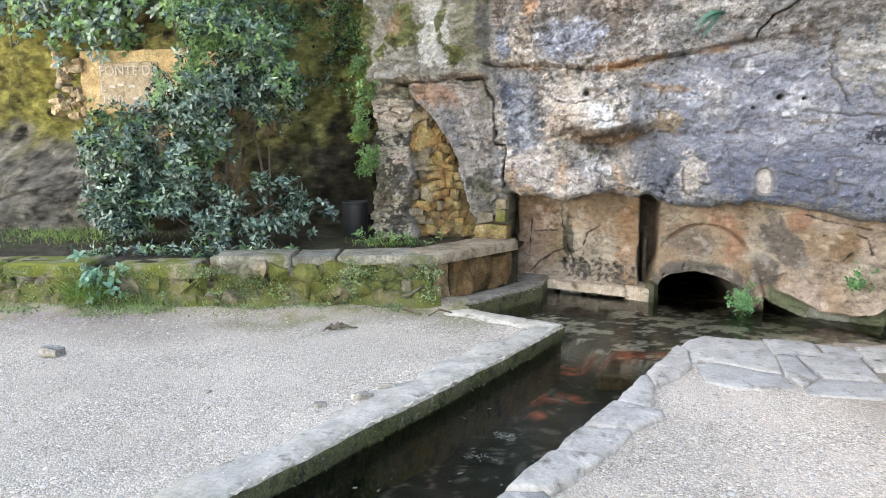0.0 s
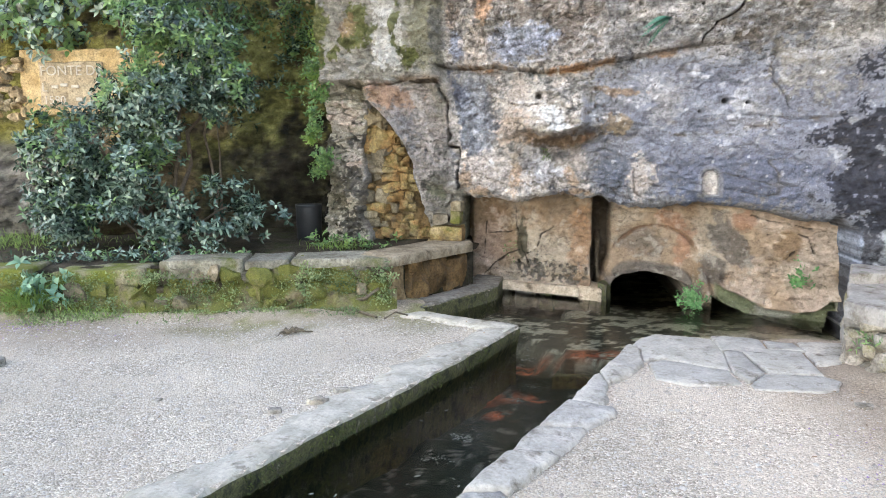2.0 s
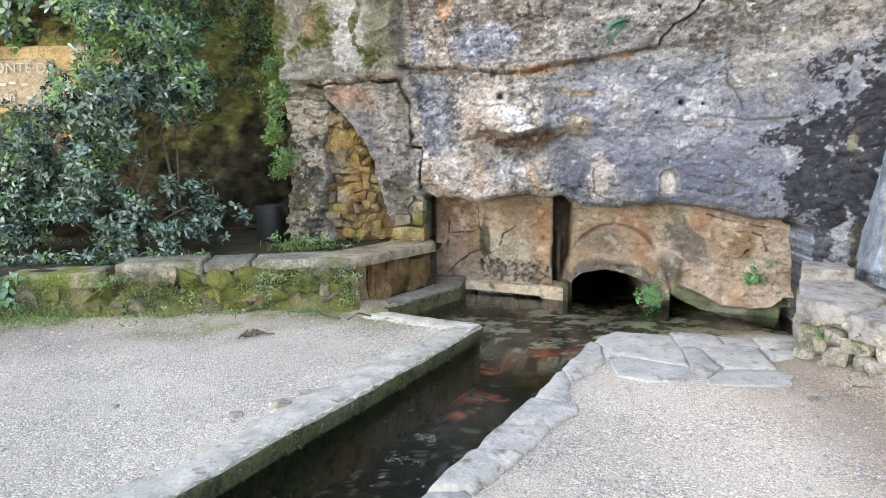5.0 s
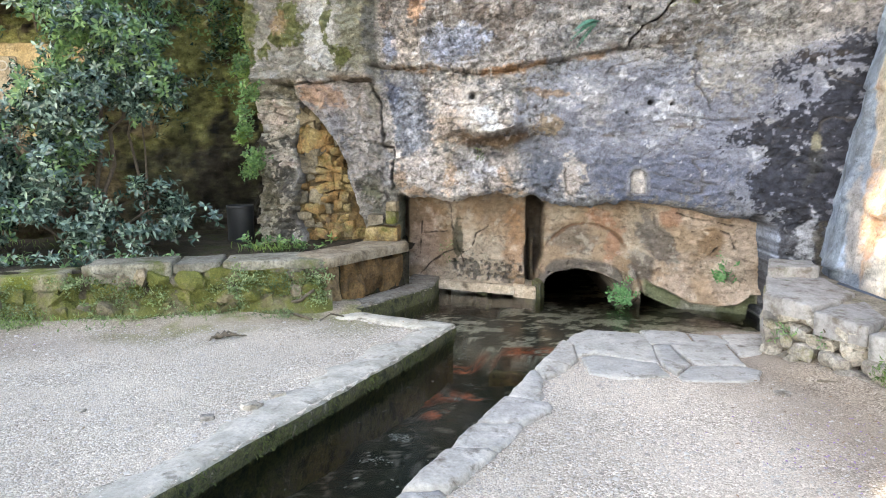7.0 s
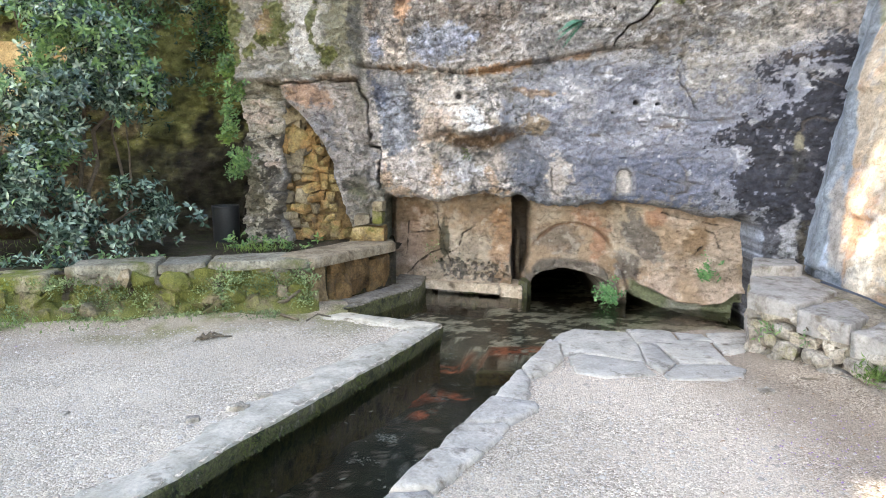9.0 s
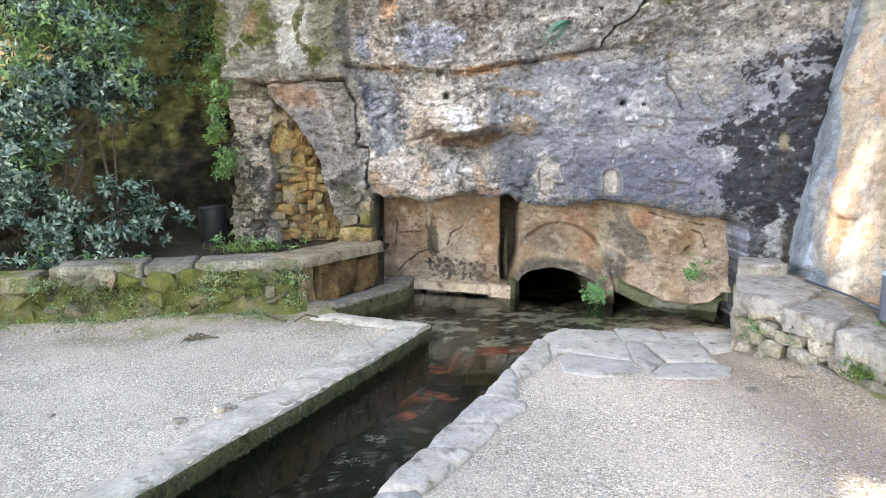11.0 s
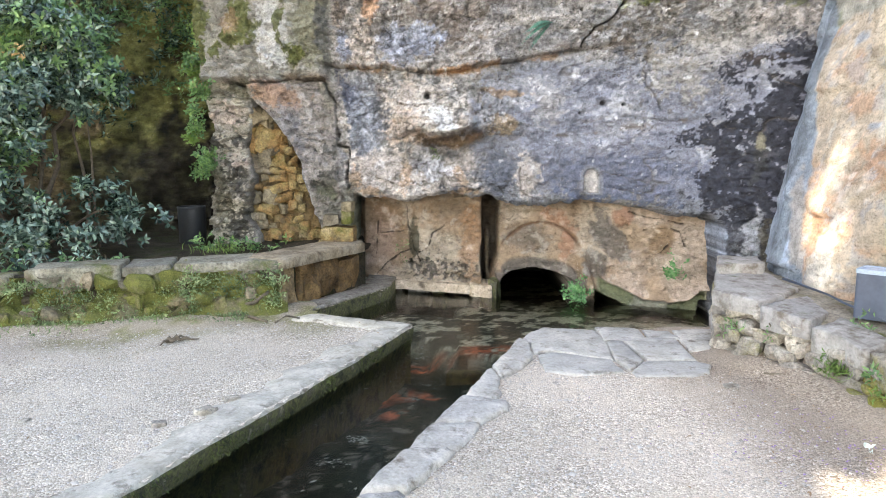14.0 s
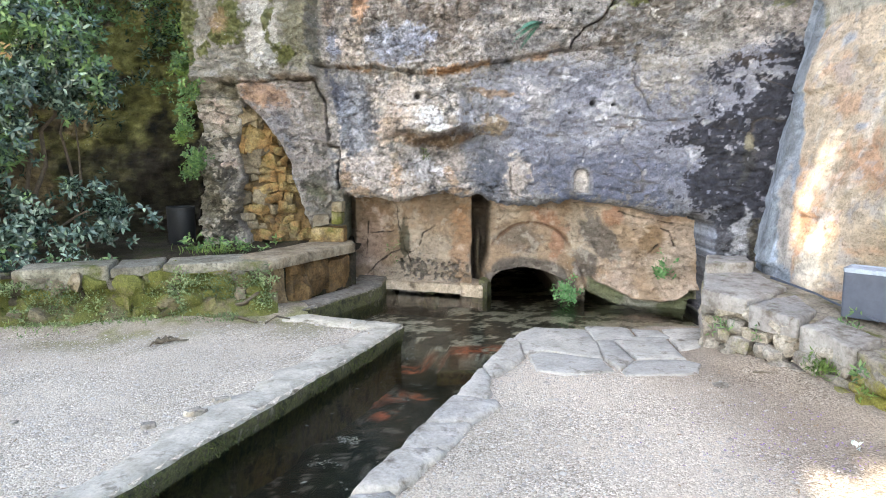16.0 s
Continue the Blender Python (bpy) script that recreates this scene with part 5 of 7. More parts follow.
C = mixc(C, (0.205, 0.149, 0.082), slot * step(0.36, 0.38, slot_x) * step(0.43, 0.41, slot_x) * step(0.62, 0.5, Z) * 0.7)
C = mixc(C, (0.059, 0.056, 0.036), step(0.02, -0.14, Z + 0.08 * n2) * 0.85 * (1 - 0.8 * right))
# creases of the relief get painted shade as well
C = mixc(C, (0.10, 0.075, 0.05), np.exp(-(g1 / 0.035) ** 2) * step(0.0, 0.4, n2 + 0.2) * 0.5)
# inside of the arch coloured near black, shade put into the tint
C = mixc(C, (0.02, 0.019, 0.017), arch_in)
C = mixc(C, C.mean(-1, keepdims=True) * np.array((1.05, 1.0, 0.95)), np.full(X.shape, 0.28))
# colour raised right of the arch, in place of stronger sky light
C = np.clip(C * ((1 + 0.14 * n5 + 0.12 * n3) * (0.94 + 0.16 * step(1.45, 1.6, X)))[..., None], 0.01, 0.85)
C = np.concatenate([C, np.full(X.shape + (1,), 0.75)], -1)
GROTTO = (lx, lz, Y.copy())


def grotto_y(x, z):
    return float(GROTTO[2][int(np.searchsorted(lz, z)), int(np.searchsorted(lx, x))])


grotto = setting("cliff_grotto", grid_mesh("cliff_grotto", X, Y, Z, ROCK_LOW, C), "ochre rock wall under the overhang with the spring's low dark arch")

# ---- tall leaning rock on the side of the basin ----
ry, rz = np.meshgrid(np.arange(1.0, 7.2, 0.022), np.concatenate([np.arange(0.1, 3.2, 0.022), np.arange(3.2, 7.0, 0.15)]))
wy_, wz_ = ry + 0.05 * fbm(ry, rz, 0.4, 171, 4), rz + 0.05 * fbm(ry, rz, 0.4, 173, 4)
jr, cr_, orr, qr = cells(wy_, wz_, 0.7, 0.5, 175)
RX = np.interp(ry, [1.0, 3.6, 4.7, 5.2, 5.75, 6.1, 6.5, 7.2], [3.6, 3.15, 2.84, 2.76, 2.68, 2.80, 3.2, 3.8])
RX = RX + 0.34 * spot(ry, rz, 4.42, 0.5, 0.42, 0.5, 0, 0.35) + 0.15 * np.maximum(rz - 0.45, 0) + 0.06 * fbm(ry, rz, 0.9, 177, 6) + 0.014 * fbm(ry, rz, 0.15, 179, 4) + 0.03 * (cr_ - 0.5) + 0.02 * qr
n1, n2, n3, n4 = fbm(ry, rz, 0.8, 181, 6), fbm(ry, rz, 0.3, 183, 6), fbm(ry, rz, 0.1, 185, 5), fbm(ry, rz * 0.22, 0.25, 187, 5)
n5 = fbm(ry, rz, 0.045, 188, 3)
rag = 0.15 * n2 + 0.15 * n3 + 0.15 * n5
C = np.ones(ry.shape + (3,)) * np.array((0.574, 0.479, 0.373))
C = mixc(C, (0.537, 0.352, 0.237), step(-0.1, 0.4, n2 + 0.3 * n1 + 0.2 * n5) * 0.8)
C = mixc(C, (0.513, 0.392, 0.199), step(0.1, 0.5, n1 - 0.3 * n3) * step(1.2, 1.9, rz) * 0.7)
C = mixc(C, (0.513, 0.262, 0.147), ragged(patch_field(ry, rz, [(5.04, 1.55), (4.77, 1.62), (4.67, 1.24), (4.89, 1.23), (5.21, 0.83), (5.32, 1.21)], 0.3), rag, 0.14) * 0.6)
C = mixc(C, (0.707, 0.687, 0.640), step(0.15, 0.5, n4 + 0.3 * n5) * 0.6)
C = mixc(C, (0.318, 0.332, 0.362), step(0.3, 0.55, n3 + 0.3 * n2 + 0.3 * n5) * 0.5)
C = mixc(C, (0.374, 0.413, 0.484), ragged(np.maximum(blob(wy_, wz_, 5.33, 2.33, 0.091, 0.060), blob(wy_, wz_, 4.96, 1.63, 0.050, 0.032)), rag, 0.1) * 0.8)
C = mixc(C, (0.374, 0.195, 0.108), ragged(blob(wy_, wz_, 5.34, 0.86, 0.047, 0.171), rag, 0.12) * 0.7)
C = mixc(C, (0.384, 0.371, 0.323), step(2.44, 2.49, rz + 0.06 * n2) * 0.9)
C = mixc(C, (0.175, 0.195, 0.108), step(2.44, 2.49, rz + 0.06 * n2) * step(0.1, 0.4, n2 + 0.4 * n3) * 0.6)
strip = ragged(patch_field(ry, rz, [(5.77, 2.76), (5.67, 2.40), (5.64, 2.00), (5.58, 1.64), (5.52, 1.33), (5.51, 1.06), (5.43, 0.66), (5.36, 0.36), (5.98, 0.23), (6.91, 3.01)], 0.12), 0.4 * rag, 0.07)
C = mixc(C, (0.327, 0.371, 0.437), strip)
C = mixc(C, (0.513, 0.604, 0.728), strip * ragged(patch_field(ry, rz, [(5.82, 1.32), (5.74, 1.14), (5.59, 0.59), (5.70, 0.58), (5.85, 1.04)], 0.10), 0.7 * rag, 0.12) * 0.9)
C = mixc(C, (0.457, 0.392, 0.323), strip * ragged(patch_field(ry, rz, [(5.63, 1.33), (5.51, 1.06), (5.41, 0.58), (5.54, 0.56), (5.68, 1.14)], 0.10), 0.9 * rag, 0.12) * 0.6)
C = mixc(C, (0.162, 0.181, 0.199), strip * step(0.25, 0.5, n4 - 0.2 * n3) * 0.6)
C = np.clip(C * 1.1 * (1 + 0.14 * n5 + 0.10 * n3)[..., None], 0, 0.85)
C = np.concatenate([C, np.full(ry.shape + (1,), 0.75)], -1)
leaning = setting("cliff_side", grid_mesh("cliff_side", RX, ry, rz, ROCK, C, flip=True), "leaning rock face, orange and grey with white streaks, partly sunlit")

# ---- terrace of dark soil behind the bench ----
tx, ty = np.meshgrid(np.arange(-12, -0.9, 0.08), np.arange(5.0, 9.6, 0.06))
front = np.interp(tx, [-12, -6.5, -4.4, -3.66, -1.59, -0.9], [4.0, 5.35, 5.75, 5.98, 6.5, 7.6])
tz = np.where(ty > front, 0.40 + 0.03 * fbm(tx, ty, 0.4, 191, 5) + 0.05 * step(0.2, 1.2, ty - front), -0.3)
terrace = setting("ground_terrace", grid_mesh("ground_terrace", tx, ty, tz, SOIL), "dark leafy soil terrace behind the stone bench")

# ---- kerb along the left bank of the channel ----
def kerb_mesh(path, width, seed):
    """A worn kerb with its inner face on the path and its body to the left of it."""
    pts = []
    for a, b in zip(path[:-1], path[1:]):
        k = max(2, int(math.dist(a, b) / 0.05))
        pts += [(a[0] + (b[0] - a[0]) * i / k, a[1] + (b[1] - a[1]) * i / k) for i in range(k)]
    pts = np.array(pts + [path[-1]])
    d = np.gradient(pts, axis=0)
    d = unit(d)
    nrm = np.stack([-d[:, 1], d[:, 0]], 1)
    s = np.arange(len(pts)) * 0.05
    w = width + 0.09 * fbm(s, s * 0, 0.3, seed, 5)
    e = 0.010 * fbm(s, s * 0 + 3, 0.22, seed + 3, 4) + 0.010 * step(0.35, 0.6, fbm(s, s * 0 + 8, 0.3, seed + 4, 3))
    prof = [(1.0, -0.05), (0.97, 0.004), (0.6, 0.014), (0.25, 0.016), (0.06, 0.010), (0.0, -0.018), (-0.005, -0.06), (0.05, -0.12), (0.13, -0.19), (0.16, -0.8)]
    verts, faces = [], []
    for i in range(len(pts)):
        for k, (f, z) in enumerate(prof):
            off = w[i] * f + (e[i] if k >= 4 else 0)
            q = pts[i] + nrm[i] * off
            zz = z + 0.008 * (vnoise(q[0] * 7, q[1] * 7, k, seed) * 2 - 1) * (k < 7)
            q = q + nrm[i] * (0.010 * (vnoise(q[0] * 8, q[1] * 8, z * 10, seed + 5) * 2 - 1) if k > 5 else 0)
            verts.append((q[0], q[1], zz))
    m = len(prof)
    mats = []
    for i in range(len(pts) - 1):
        for k in range(m - 1):
            faces.append((i * m + k, i * m + k + 1, (i + 1) * m + k + 1, (i + 1) * m + k))
            mats.append(1 if k >= 5 else 0)
    me = mesh_of("kerb", verts, faces, [KERB, KERB_WET])
    me.polygons.foreach_set("material_index", mats)
    return me


tagged(new("kerb", kerb_mesh(LEFT_EDGE, 0.30, 201)), "worn pale stone kerb with a mossy wet side along the channel", "kerb", kind="structure")
tagged(new("kerb", kerb_mesh([(-0.34, 5.81), (-0.62, 5.935), (-1.30, 6.24), (-1.66, 6.40)], 0.30, 207)), "worn pale stone kerb between gravel and spring basin", "kerb", kind="structure")
tagged(new("kerb", slab_mesh("kerb", [(-1.34, 6.22), (-1.10, 6.22 + 0.42), (-0.68, 7.46), (-0.66, 8.2), (-0.98, 8.2), (-0.93, 7.55), (-1.58, 6.32)], -0.8, 0.03, [LEDGE_STONE, KERB_WET], 211)), "low stone ledge beside the basin", "kerb", kind="structure")

# ---- stone bench, its slabs, mossy base and side arm ----
BENCH_AT = Vector((-1.59, 6.30, 0))
BD, BN = Vector((-0.970, -0.243, 0)), Vector((-0.243, 0.970, 0))     # along the bench, and towards its back


def on_bench(s, back, z=0.0):
    p = BENCH_AT + BD * s + BN * back
    if s > 2.2:                                                       # the old end runs a little forward
        p += Vector((0, 0.05, 0)) * (s - 2.2)
    return (p.x, p.y, z)


bench = thing("stone_bench", "long low stone bench of grey slabs on mossy rubble", "bench", at=(-2.6, 6.1, 0))
for i, (a, b, z0, z1, depth, mat, lab) in enumerate((
        (0.02, 0.93, 0.405, 0.495, 0.50, BENCH, "long weathered grey slab"), (0.96, 1.36, 0.40, 0.49, 0.46, BENCH, "flat grey slab"),
        (1.385, 2.14, 0.325, 0.50, 0.44, BENCH, "thick pale grey slab"), (2.30, 3.12, 0.27, 0.415, 0.42, BENCH_MOSS, "mossy slab, a little sunken"),
        (3.36, 4.20, 0.29, 0.43, 0.46, BENCH_MOSS, "mossy slab"), (4.24, 5.4, 0.28, 0.42, 0.46, BENCH_MOSS, "mossy slab"))):
    jit = 0.02 * math.sin(i * 2.7)
    poly = [on_bench(a, jit)[:2], on_bench(a, depth)[:2], on_bench(b, depth + jit)[:2], on_bench(b, -jit)[:2]]
    part("slab", slab_mesh("slab", poly, z0, [z1, z1, z1 - 0.01, z1 - 0.008], mat, 220 + i, 0.012, 0.014, 0.05, 0.008), bench, lab)
rnd = random.Random(5)
for row, (z, h) in enumerate(((0.33, 0.16), (0.19, 0.17), (0.06, 0.18))):
    s = 0.03
    while s < 5.2:
        w = rnd.uniform(0.10, 0.25)
        if rnd.random() < (0.93 if s < 2.1 else 0.55) and not (s + w > 2.14 and row == 0):
            p = on_bench(s + w / 2, 0.14 - 0.045 * row + rnd.uniform(-0.035, 0.03), z + rnd.uniform(-0.02, 0.02))
            put_stone("stone", bench, (w * 1.04, rnd.uniform(0.24, 0.34), h * rnd.uniform(0.95, 1.2)), p, (rnd.uniform(-6, 6), rnd.uniform(-8, 8), 14 + rnd.uniform(-9, 9)),
                      rnd.randrange(9999), MOSSY if rnd.random() < 0.7 else RUBBLE_GREY, round_=0.5, rough=0.2)
        s += w
# earth and moss that has grown over the rubble
fs_, fz = np.meshgrid(np.arange(0.0, 2.28, 0.016), np.arange(-0.02, 0.43, 0.012))
fw, fv = fs_ + 0.03 * fbm(fs_, fz, 0.15, 451, 3), fz + 0.025 * fbm(fs_, fz, 0.15, 453, 3)
jf, cf, of, qf = cells(fw, fv, 0.20, 0.125, 455)
dome = step(0.0, 0.35, jf)
big = fbm(fs_, fz, 0.35, 457, 4)
mound = spot(fw, fv, 0.85, 0.20, 0.42, 0.20, 0, 0.6) + 0.6 * spot(fw, fv, 0.25, 0.26, 0.22, 0.14, 0, 0.6)
out = 0.075 * dome * (0.35 + 0.9 * cf) + 0.03 * big + 0.06 * mound + 0.008 * fbm(fs_, fz, 0.05, 459, 3) + 0.10 * step(0.16, -0.02, fz) - 0.045
FX = BENCH_AT.x + BD.x * fs_ + BN.x * (0.02 - out)
FY = BENCH_AT.y + BD.y * fs_ + BN.y * (0.02 - out)
m1, m2 = fbm(fs_, fz, 0.22, 461, 5), fbm(fs_, fz, 0.06, 463, 4)
C = np.ones(fs_.shape + (3,)) * np.array((0.11, 0.09, 0.06))
C = mixc(C, (0.23, 0.205, 0.16), step(0.62, 0.7, cf) * step(0.12, 0.3, jf) * 0.9)
C = mixc(C, (0.15, 0.13, 0.09), step(0.4, 0.46, cf) * step(0.62, 0.55, cf) * 0.7)
C = mixc(C, (0.125, 0.135, 0.035), step(-0.35, -0.05, m1 + 0.25 * m2 + 0.35 * mound - 0.4 * step(0.66, 0.7, cf)))
C = mixc(C, (0.225, 0.225, 0.065), step(-0.1, 0.25, m1 + 0.5 * m2 + 0.5 * mound - 0.25))
C = mixc(C, (0.035, 0.03, 0.02), step(0.08, 0.0, jf) * step(0.3, -0.2, mound) * 0.8)
part("mossy_face", grid_mesh("mossy_face", FX, FY, fz, MOSSFACE, C), bench, "earth and yellow-green moss grown over the rubble")
back_fill = slab_mesh("fill", [on_bench(0.05, 0.18)[:2], on_bench(0.05, 0.48)[:2], on_bench(5.4, 0.45)[:2], on_bench(5.4, 0.2)[:2]], -0.1, 0.27, [SOIL], 240, 0.02)
part("fill", back_fill, bench, "dark earth between the rubble")

arm = thing("stone_bench", "side arm of the bench, ochre stone slab on an ochre base", "bench", at=(-1.4, 7.0, 0))
part("slab", slab_mesh("slab", [(-1.585, 6.285), (-0.955, 7.44), (-1.02, 7.72), (-1.36, 7.72), (-1.95, 6.66), (-1.93, 6.42)], 0.40, [0.498, 0.50, 0.50, 0.50, 0.50, 0.50], [ARM], 251, 0.012, 0.018, 0.06), arm, "long worn seat slab")
part("base", slab_mesh("base", [(-1.56, 6.64), (-1.11, 7.46), (-1.14, 7.75), (-1.5, 7.75), (-1.9, 6.9)], -0.1, 0.41, [OCHRE_DARK], 253, 0.02, 0.02, 0.05, 0.01), arm, "rough ochre base, stained dark")
for i, (x, y, z, sx, sy, sz, a) in enumerate(((-1.60, 6.42, 0.22, 0.22, 0.24, 0.38, 60), (-1.42, 6.72, 0.14, 0.26, 0.2, 0.30, 62), (-1.30, 6.98, 0.22, 0.34, 0.2, 0.36, 60), (-1.12, 7.28, 0.2, 0.34, 0.2, 0.36, 61), (-1.45, 6.70, 0.33, 0.24, 0.2, 0.14, 61))):
    put_stone("stone", arm, (sx, sy, sz), (x - 0.05, y + 0.02, z), a, 260 + i, OCHRE_DARK if i else OCHRE, round_=0.3, rough=0.09)

# ---- mossy bank at the foot of the bench ----
sx_, sv = np.meshgrid(np.arange(-0.05, 5.6, 0.03), np.linspace(-0.05, 1, 16))
P = np.array([[on_bench(s, 0.02)[:2] for s in sx_[0]]])[0]
PX = P[None, :, 0] - BN.x * sv * (0.26 + 0.09 * fbm(sx_, sx_ * 0, 0.5, 301, 3))
PY = P[None, :, 1] - BN.y * sv * (0.26 + 0.09 * fbm(sx_, sx_ * 0, 0.5, 301, 3))
PZ = (0.15 + 0.07 * step(2.0, 2.4, sx_)) * (1 - step(0, 1, sv)) * (1 + 0.6 * fbm(sx_, sv, 0.3, 303, 4)) + 0.05 * fbm(PX, PY, 0.12, 305, 4) * (1 - sv) - 0.015 * sv + 0.05 * (1 - sv)
setting("ground_bank", grid_mesh("ground_bank", PX, PY, PZ, MOSSY, flip=True), "mossy earth bank at the foot of the bench")

# ---- sill at the back of the basin ----
sill = thing("stone_sill", "broken pale stone sill over the basin's back edge", "sill", at=(-0.2, 7.8, -0.2))
def back_y(x):
    return 8.2 - 0.36 * (x + 1.0)
for i, (a, b, z0, z1, dep) in enumerate(((-1.0, 0.20, -0.10, 0.0, 0.19), (0.19, 0.43, -0.13, 0.012, 0.17))):
    part("slab", slab_mesh("slab", [(a, back_y(a) - dep), (b, back_y(b) - dep - 0.02), (b, back_y(b) + 0.15), (a, back_y(a) + 0.15)], z0, z1, [SILL], 270 + i, 0.03, 0.02, 0.04, 0.015), sill)
for i, (x, z, w, h) in enumerate(((-0.72, -0.2, 0.34, 0.22), (-0.36, -0.2, 0.26, 0.22), (0.47, -0.14, 0.10, 0.42), (-0.13, -0.21, 0.16, 0.20))):
    put_stone("stone", sill, (w, 0.18, h), (x, back_y(x) - 0.06, z), -20, 280 + i, (RUBBLE_GREY, LEDGE_STONE, KERB_WET, KERB_WET)[i], round_=0.25)
part("back", slab_mesh("back", [(-0.95, back_y(-0.95) + 0.0), (0.4, back_y(0.4) + 0.0), (0.4, back_y(0.4) + 0.2), (-0.95, back_y(-0.95) + 0.2)], -0.6, -0.11, [KERB_WET], 291, 0.02), sill, "dark wet stones under the sill")

# ---- wall on the side of the basin ----
low_wall = thing("stone_wall", "low dry wall of pale rubble with flat grey capping stones", "wall", at=(2.4, 4.4, 0))
WALL = [(1.97, 5.05), (2.14, 4.66), (2.33, 4.36), (2.42, 3.95), (2.46, 3.50), (2.56, 2.9), (2.75, 2.0)]
WTOP = [0.49, 0.44, 0.38, 0.33, 0.27, 0.2, 0.15]
wl = np.concatenate([[0], np.cumsum([math.dist(a, b) for a, b in zip(WALL[:-1], WALL[1:])])])
wxs, wys = [p[0] for p in WALL], [p[1] for p in WALL]


def wall_at(s):
    return float(np.interp(s, wl, wxs)), float(np.interp(s, wl, wys)), float(np.interp(s, wl, WTOP))


part("fill", slab_mesh("fill", [(2.40, 5.9), (2.15, 5.1), (2.28, 4.74), (2.46, 4.42), (2.55, 4.0), (2.62, 3.4), (2.9, 2.0), (4.0, 2.0), (4.0, 6.5), (2.62, 6.5)], -0.3, [0.47, 0.45, 0.40, 0.34, 0.30, 0.24, 0.14, 0.14, 0.44, 0.48], [EARTH], 310, 0.01, 0.02, 0.1), low_wall, "earth fill")
front = [(x + 0.075, y + 0.045) for x, y in WALL]
part("mortar", slab_mesh("mortar", front + [(x + 0.3, y + 0.1) for x, y in reversed(WALL)], -0.1, [t - 0.08 for t in WTOP] + [t - 0.08 for t in reversed(WTOP)], [EARTH], 312, 0.01, 0.02, 0.06, 0.01), low_wall, "dusty earth in the joints")
rnd = random.Random(11)
for row in range(4):
    s = -0.05 if row != 1 else 0.08
    while s < wl[-1]:
        w = rnd.uniform(0.09, 0.24) * (1 if row else 1.1)
        x, y, t = wall_at(s + w / 2)
        x2, y2, _ = wall_at(s + w / 2 + 0.05)
        a = math.degrees(math.atan2(y2 - y, x2 - x))
        h = max(0.06, (t - 0.08) / 4)
        put_stone("stone", low_wall, (w * 0.98, 0.24, h * rnd.uniform(0.9, 1.25)), (x + 0.06 + 0.02 * row + rnd.uniform(-0.03, 0.03), y + 0.03, h * (row + 0.45)), (rnd.uniform(-7, 7), rnd.uniform(-9, 9), a + rnd.uniform(-10, 10)),
                  rnd.randrange(9999), WALL_MOSS if y < 3.95 and rnd.random() < 0.6 else RIGHTSTONE, round_=0.38, rough=0.2)
        s += w
for i, (poly, z0, z1) in enumerate((
        ([(1.93, 5.02), (2.10, 4.70), (2.36, 4.86), (2.58, 5.10), (2.54, 5.62), (2.15, 5.60)], 0.35, [0.47, 0.455, 0.45, 0.47, 0.50, 0.50]),
        ([(2.13, 5.52), (2.52, 5.56), (2.64, 5.95), (2.30, 5.95)], 0.40, 0.58),
        ([(2.12, 4.66), (2.30, 4.36), (2.55, 4.60), (2.60, 5.0), (2.36, 4.84)], 0.27, [0.43, 0.40, 0.40, 0.43, 0.44]),
        ([(2.33, 4.33), (2.42, 3.96), (2.66, 4.05), (2.60, 4.55)], 0.20, [0.37, 0.33, 0.35, 0.38]),
        ([(2.43, 3.92), (2.47, 3.56), (2.80, 3.60), (2.78, 4.0)], 0.12, [0.33, 0.28, 0.30, 0.33]))):
    part("capstone", slab_mesh("capstone", poly, z0, z1, [CAP if i < 4 else WALL_MOSS], 330 + i, 0.022, 0.012, 0.03, 0.008), low_wall, "flat grey capping stone" if i != 1 else "raised grey block")


for i, (x, y, z, w, h) in enumerate(((1.99, 5.16, 0.10, 0.30, 0.24), (1.99, 5.46, 0.08, 0.32, 0.26), (2.01, 5.76, 0.10, 0.30, 0.24), (1.99, 5.28, 0.30, 0.36, 0.18), (2.0, 5.66, 0.31, 0.36, 0.18), (2.02, 5.95, 0.25, 0.3, 0.3), (2.02, 5.9, -0.1, 0.4, 0.2))):
    put_stone("stone", low_wall, (0.22, w, h), (0.384 * y + 0.12, y, z), (0, 0, -20 + 4 * (i % 3)), 470 + i, CAP if i % 2 else RIGHTSTONE, round_=0.18, rough=0.06)


def bin_thing(at, r, h, label, mat, rim):
    ob = thing("litter_bin", label, "bin", at=at)
    n = 40
    def turned(name, prof, mat, cap, label=""):
        verts = [(at[0] + q * math.cos(2 * math.pi * k / n), at[1] + q * math.sin(2 * math.pi * k / n), at[2] + z) for q, z in prof for k in range(n)]
        faces = [(i * n + k, i * n + (k + 1) % n, (i + 1) * n + (k + 1) % n, (i + 1) * n + k) for i in range(len(prof) - 1) for k in range(n)]
        if cap:
            faces.append(tuple((len(prof) - 1) * n + k for k in range(n)))
        return part(name, mesh_of(name, verts, faces, mat), ob, label)
    turned("body", [(r * 0.93, 0.0), (r * 0.97, 0.012), (r, h - 0.03)], mat, False)
    turned("rim", [(r * 1.0, h - 0.032), (r * 1.025, h - 0.024), (r * 1.03, h - 0.004), (r * 1.01, h + 0.003), (r * 0.985, h)], rim, False, "paler rolled rim")
    turned("liner", [(r * 0.985, h - 0.001), (r * 0.975, h * 0.5), (r * 0.9, 0.03)], BIN_DARK, True, "dark inside of the bin")
    return ob


def metal_box(at, turn, size, label):
    """A sheet-metal box with rounded upright edges, a paler folded flange round its top and a sunk lid."""
    ob = thing("metal_box", label, "box", at=at)
    w, d, h = size
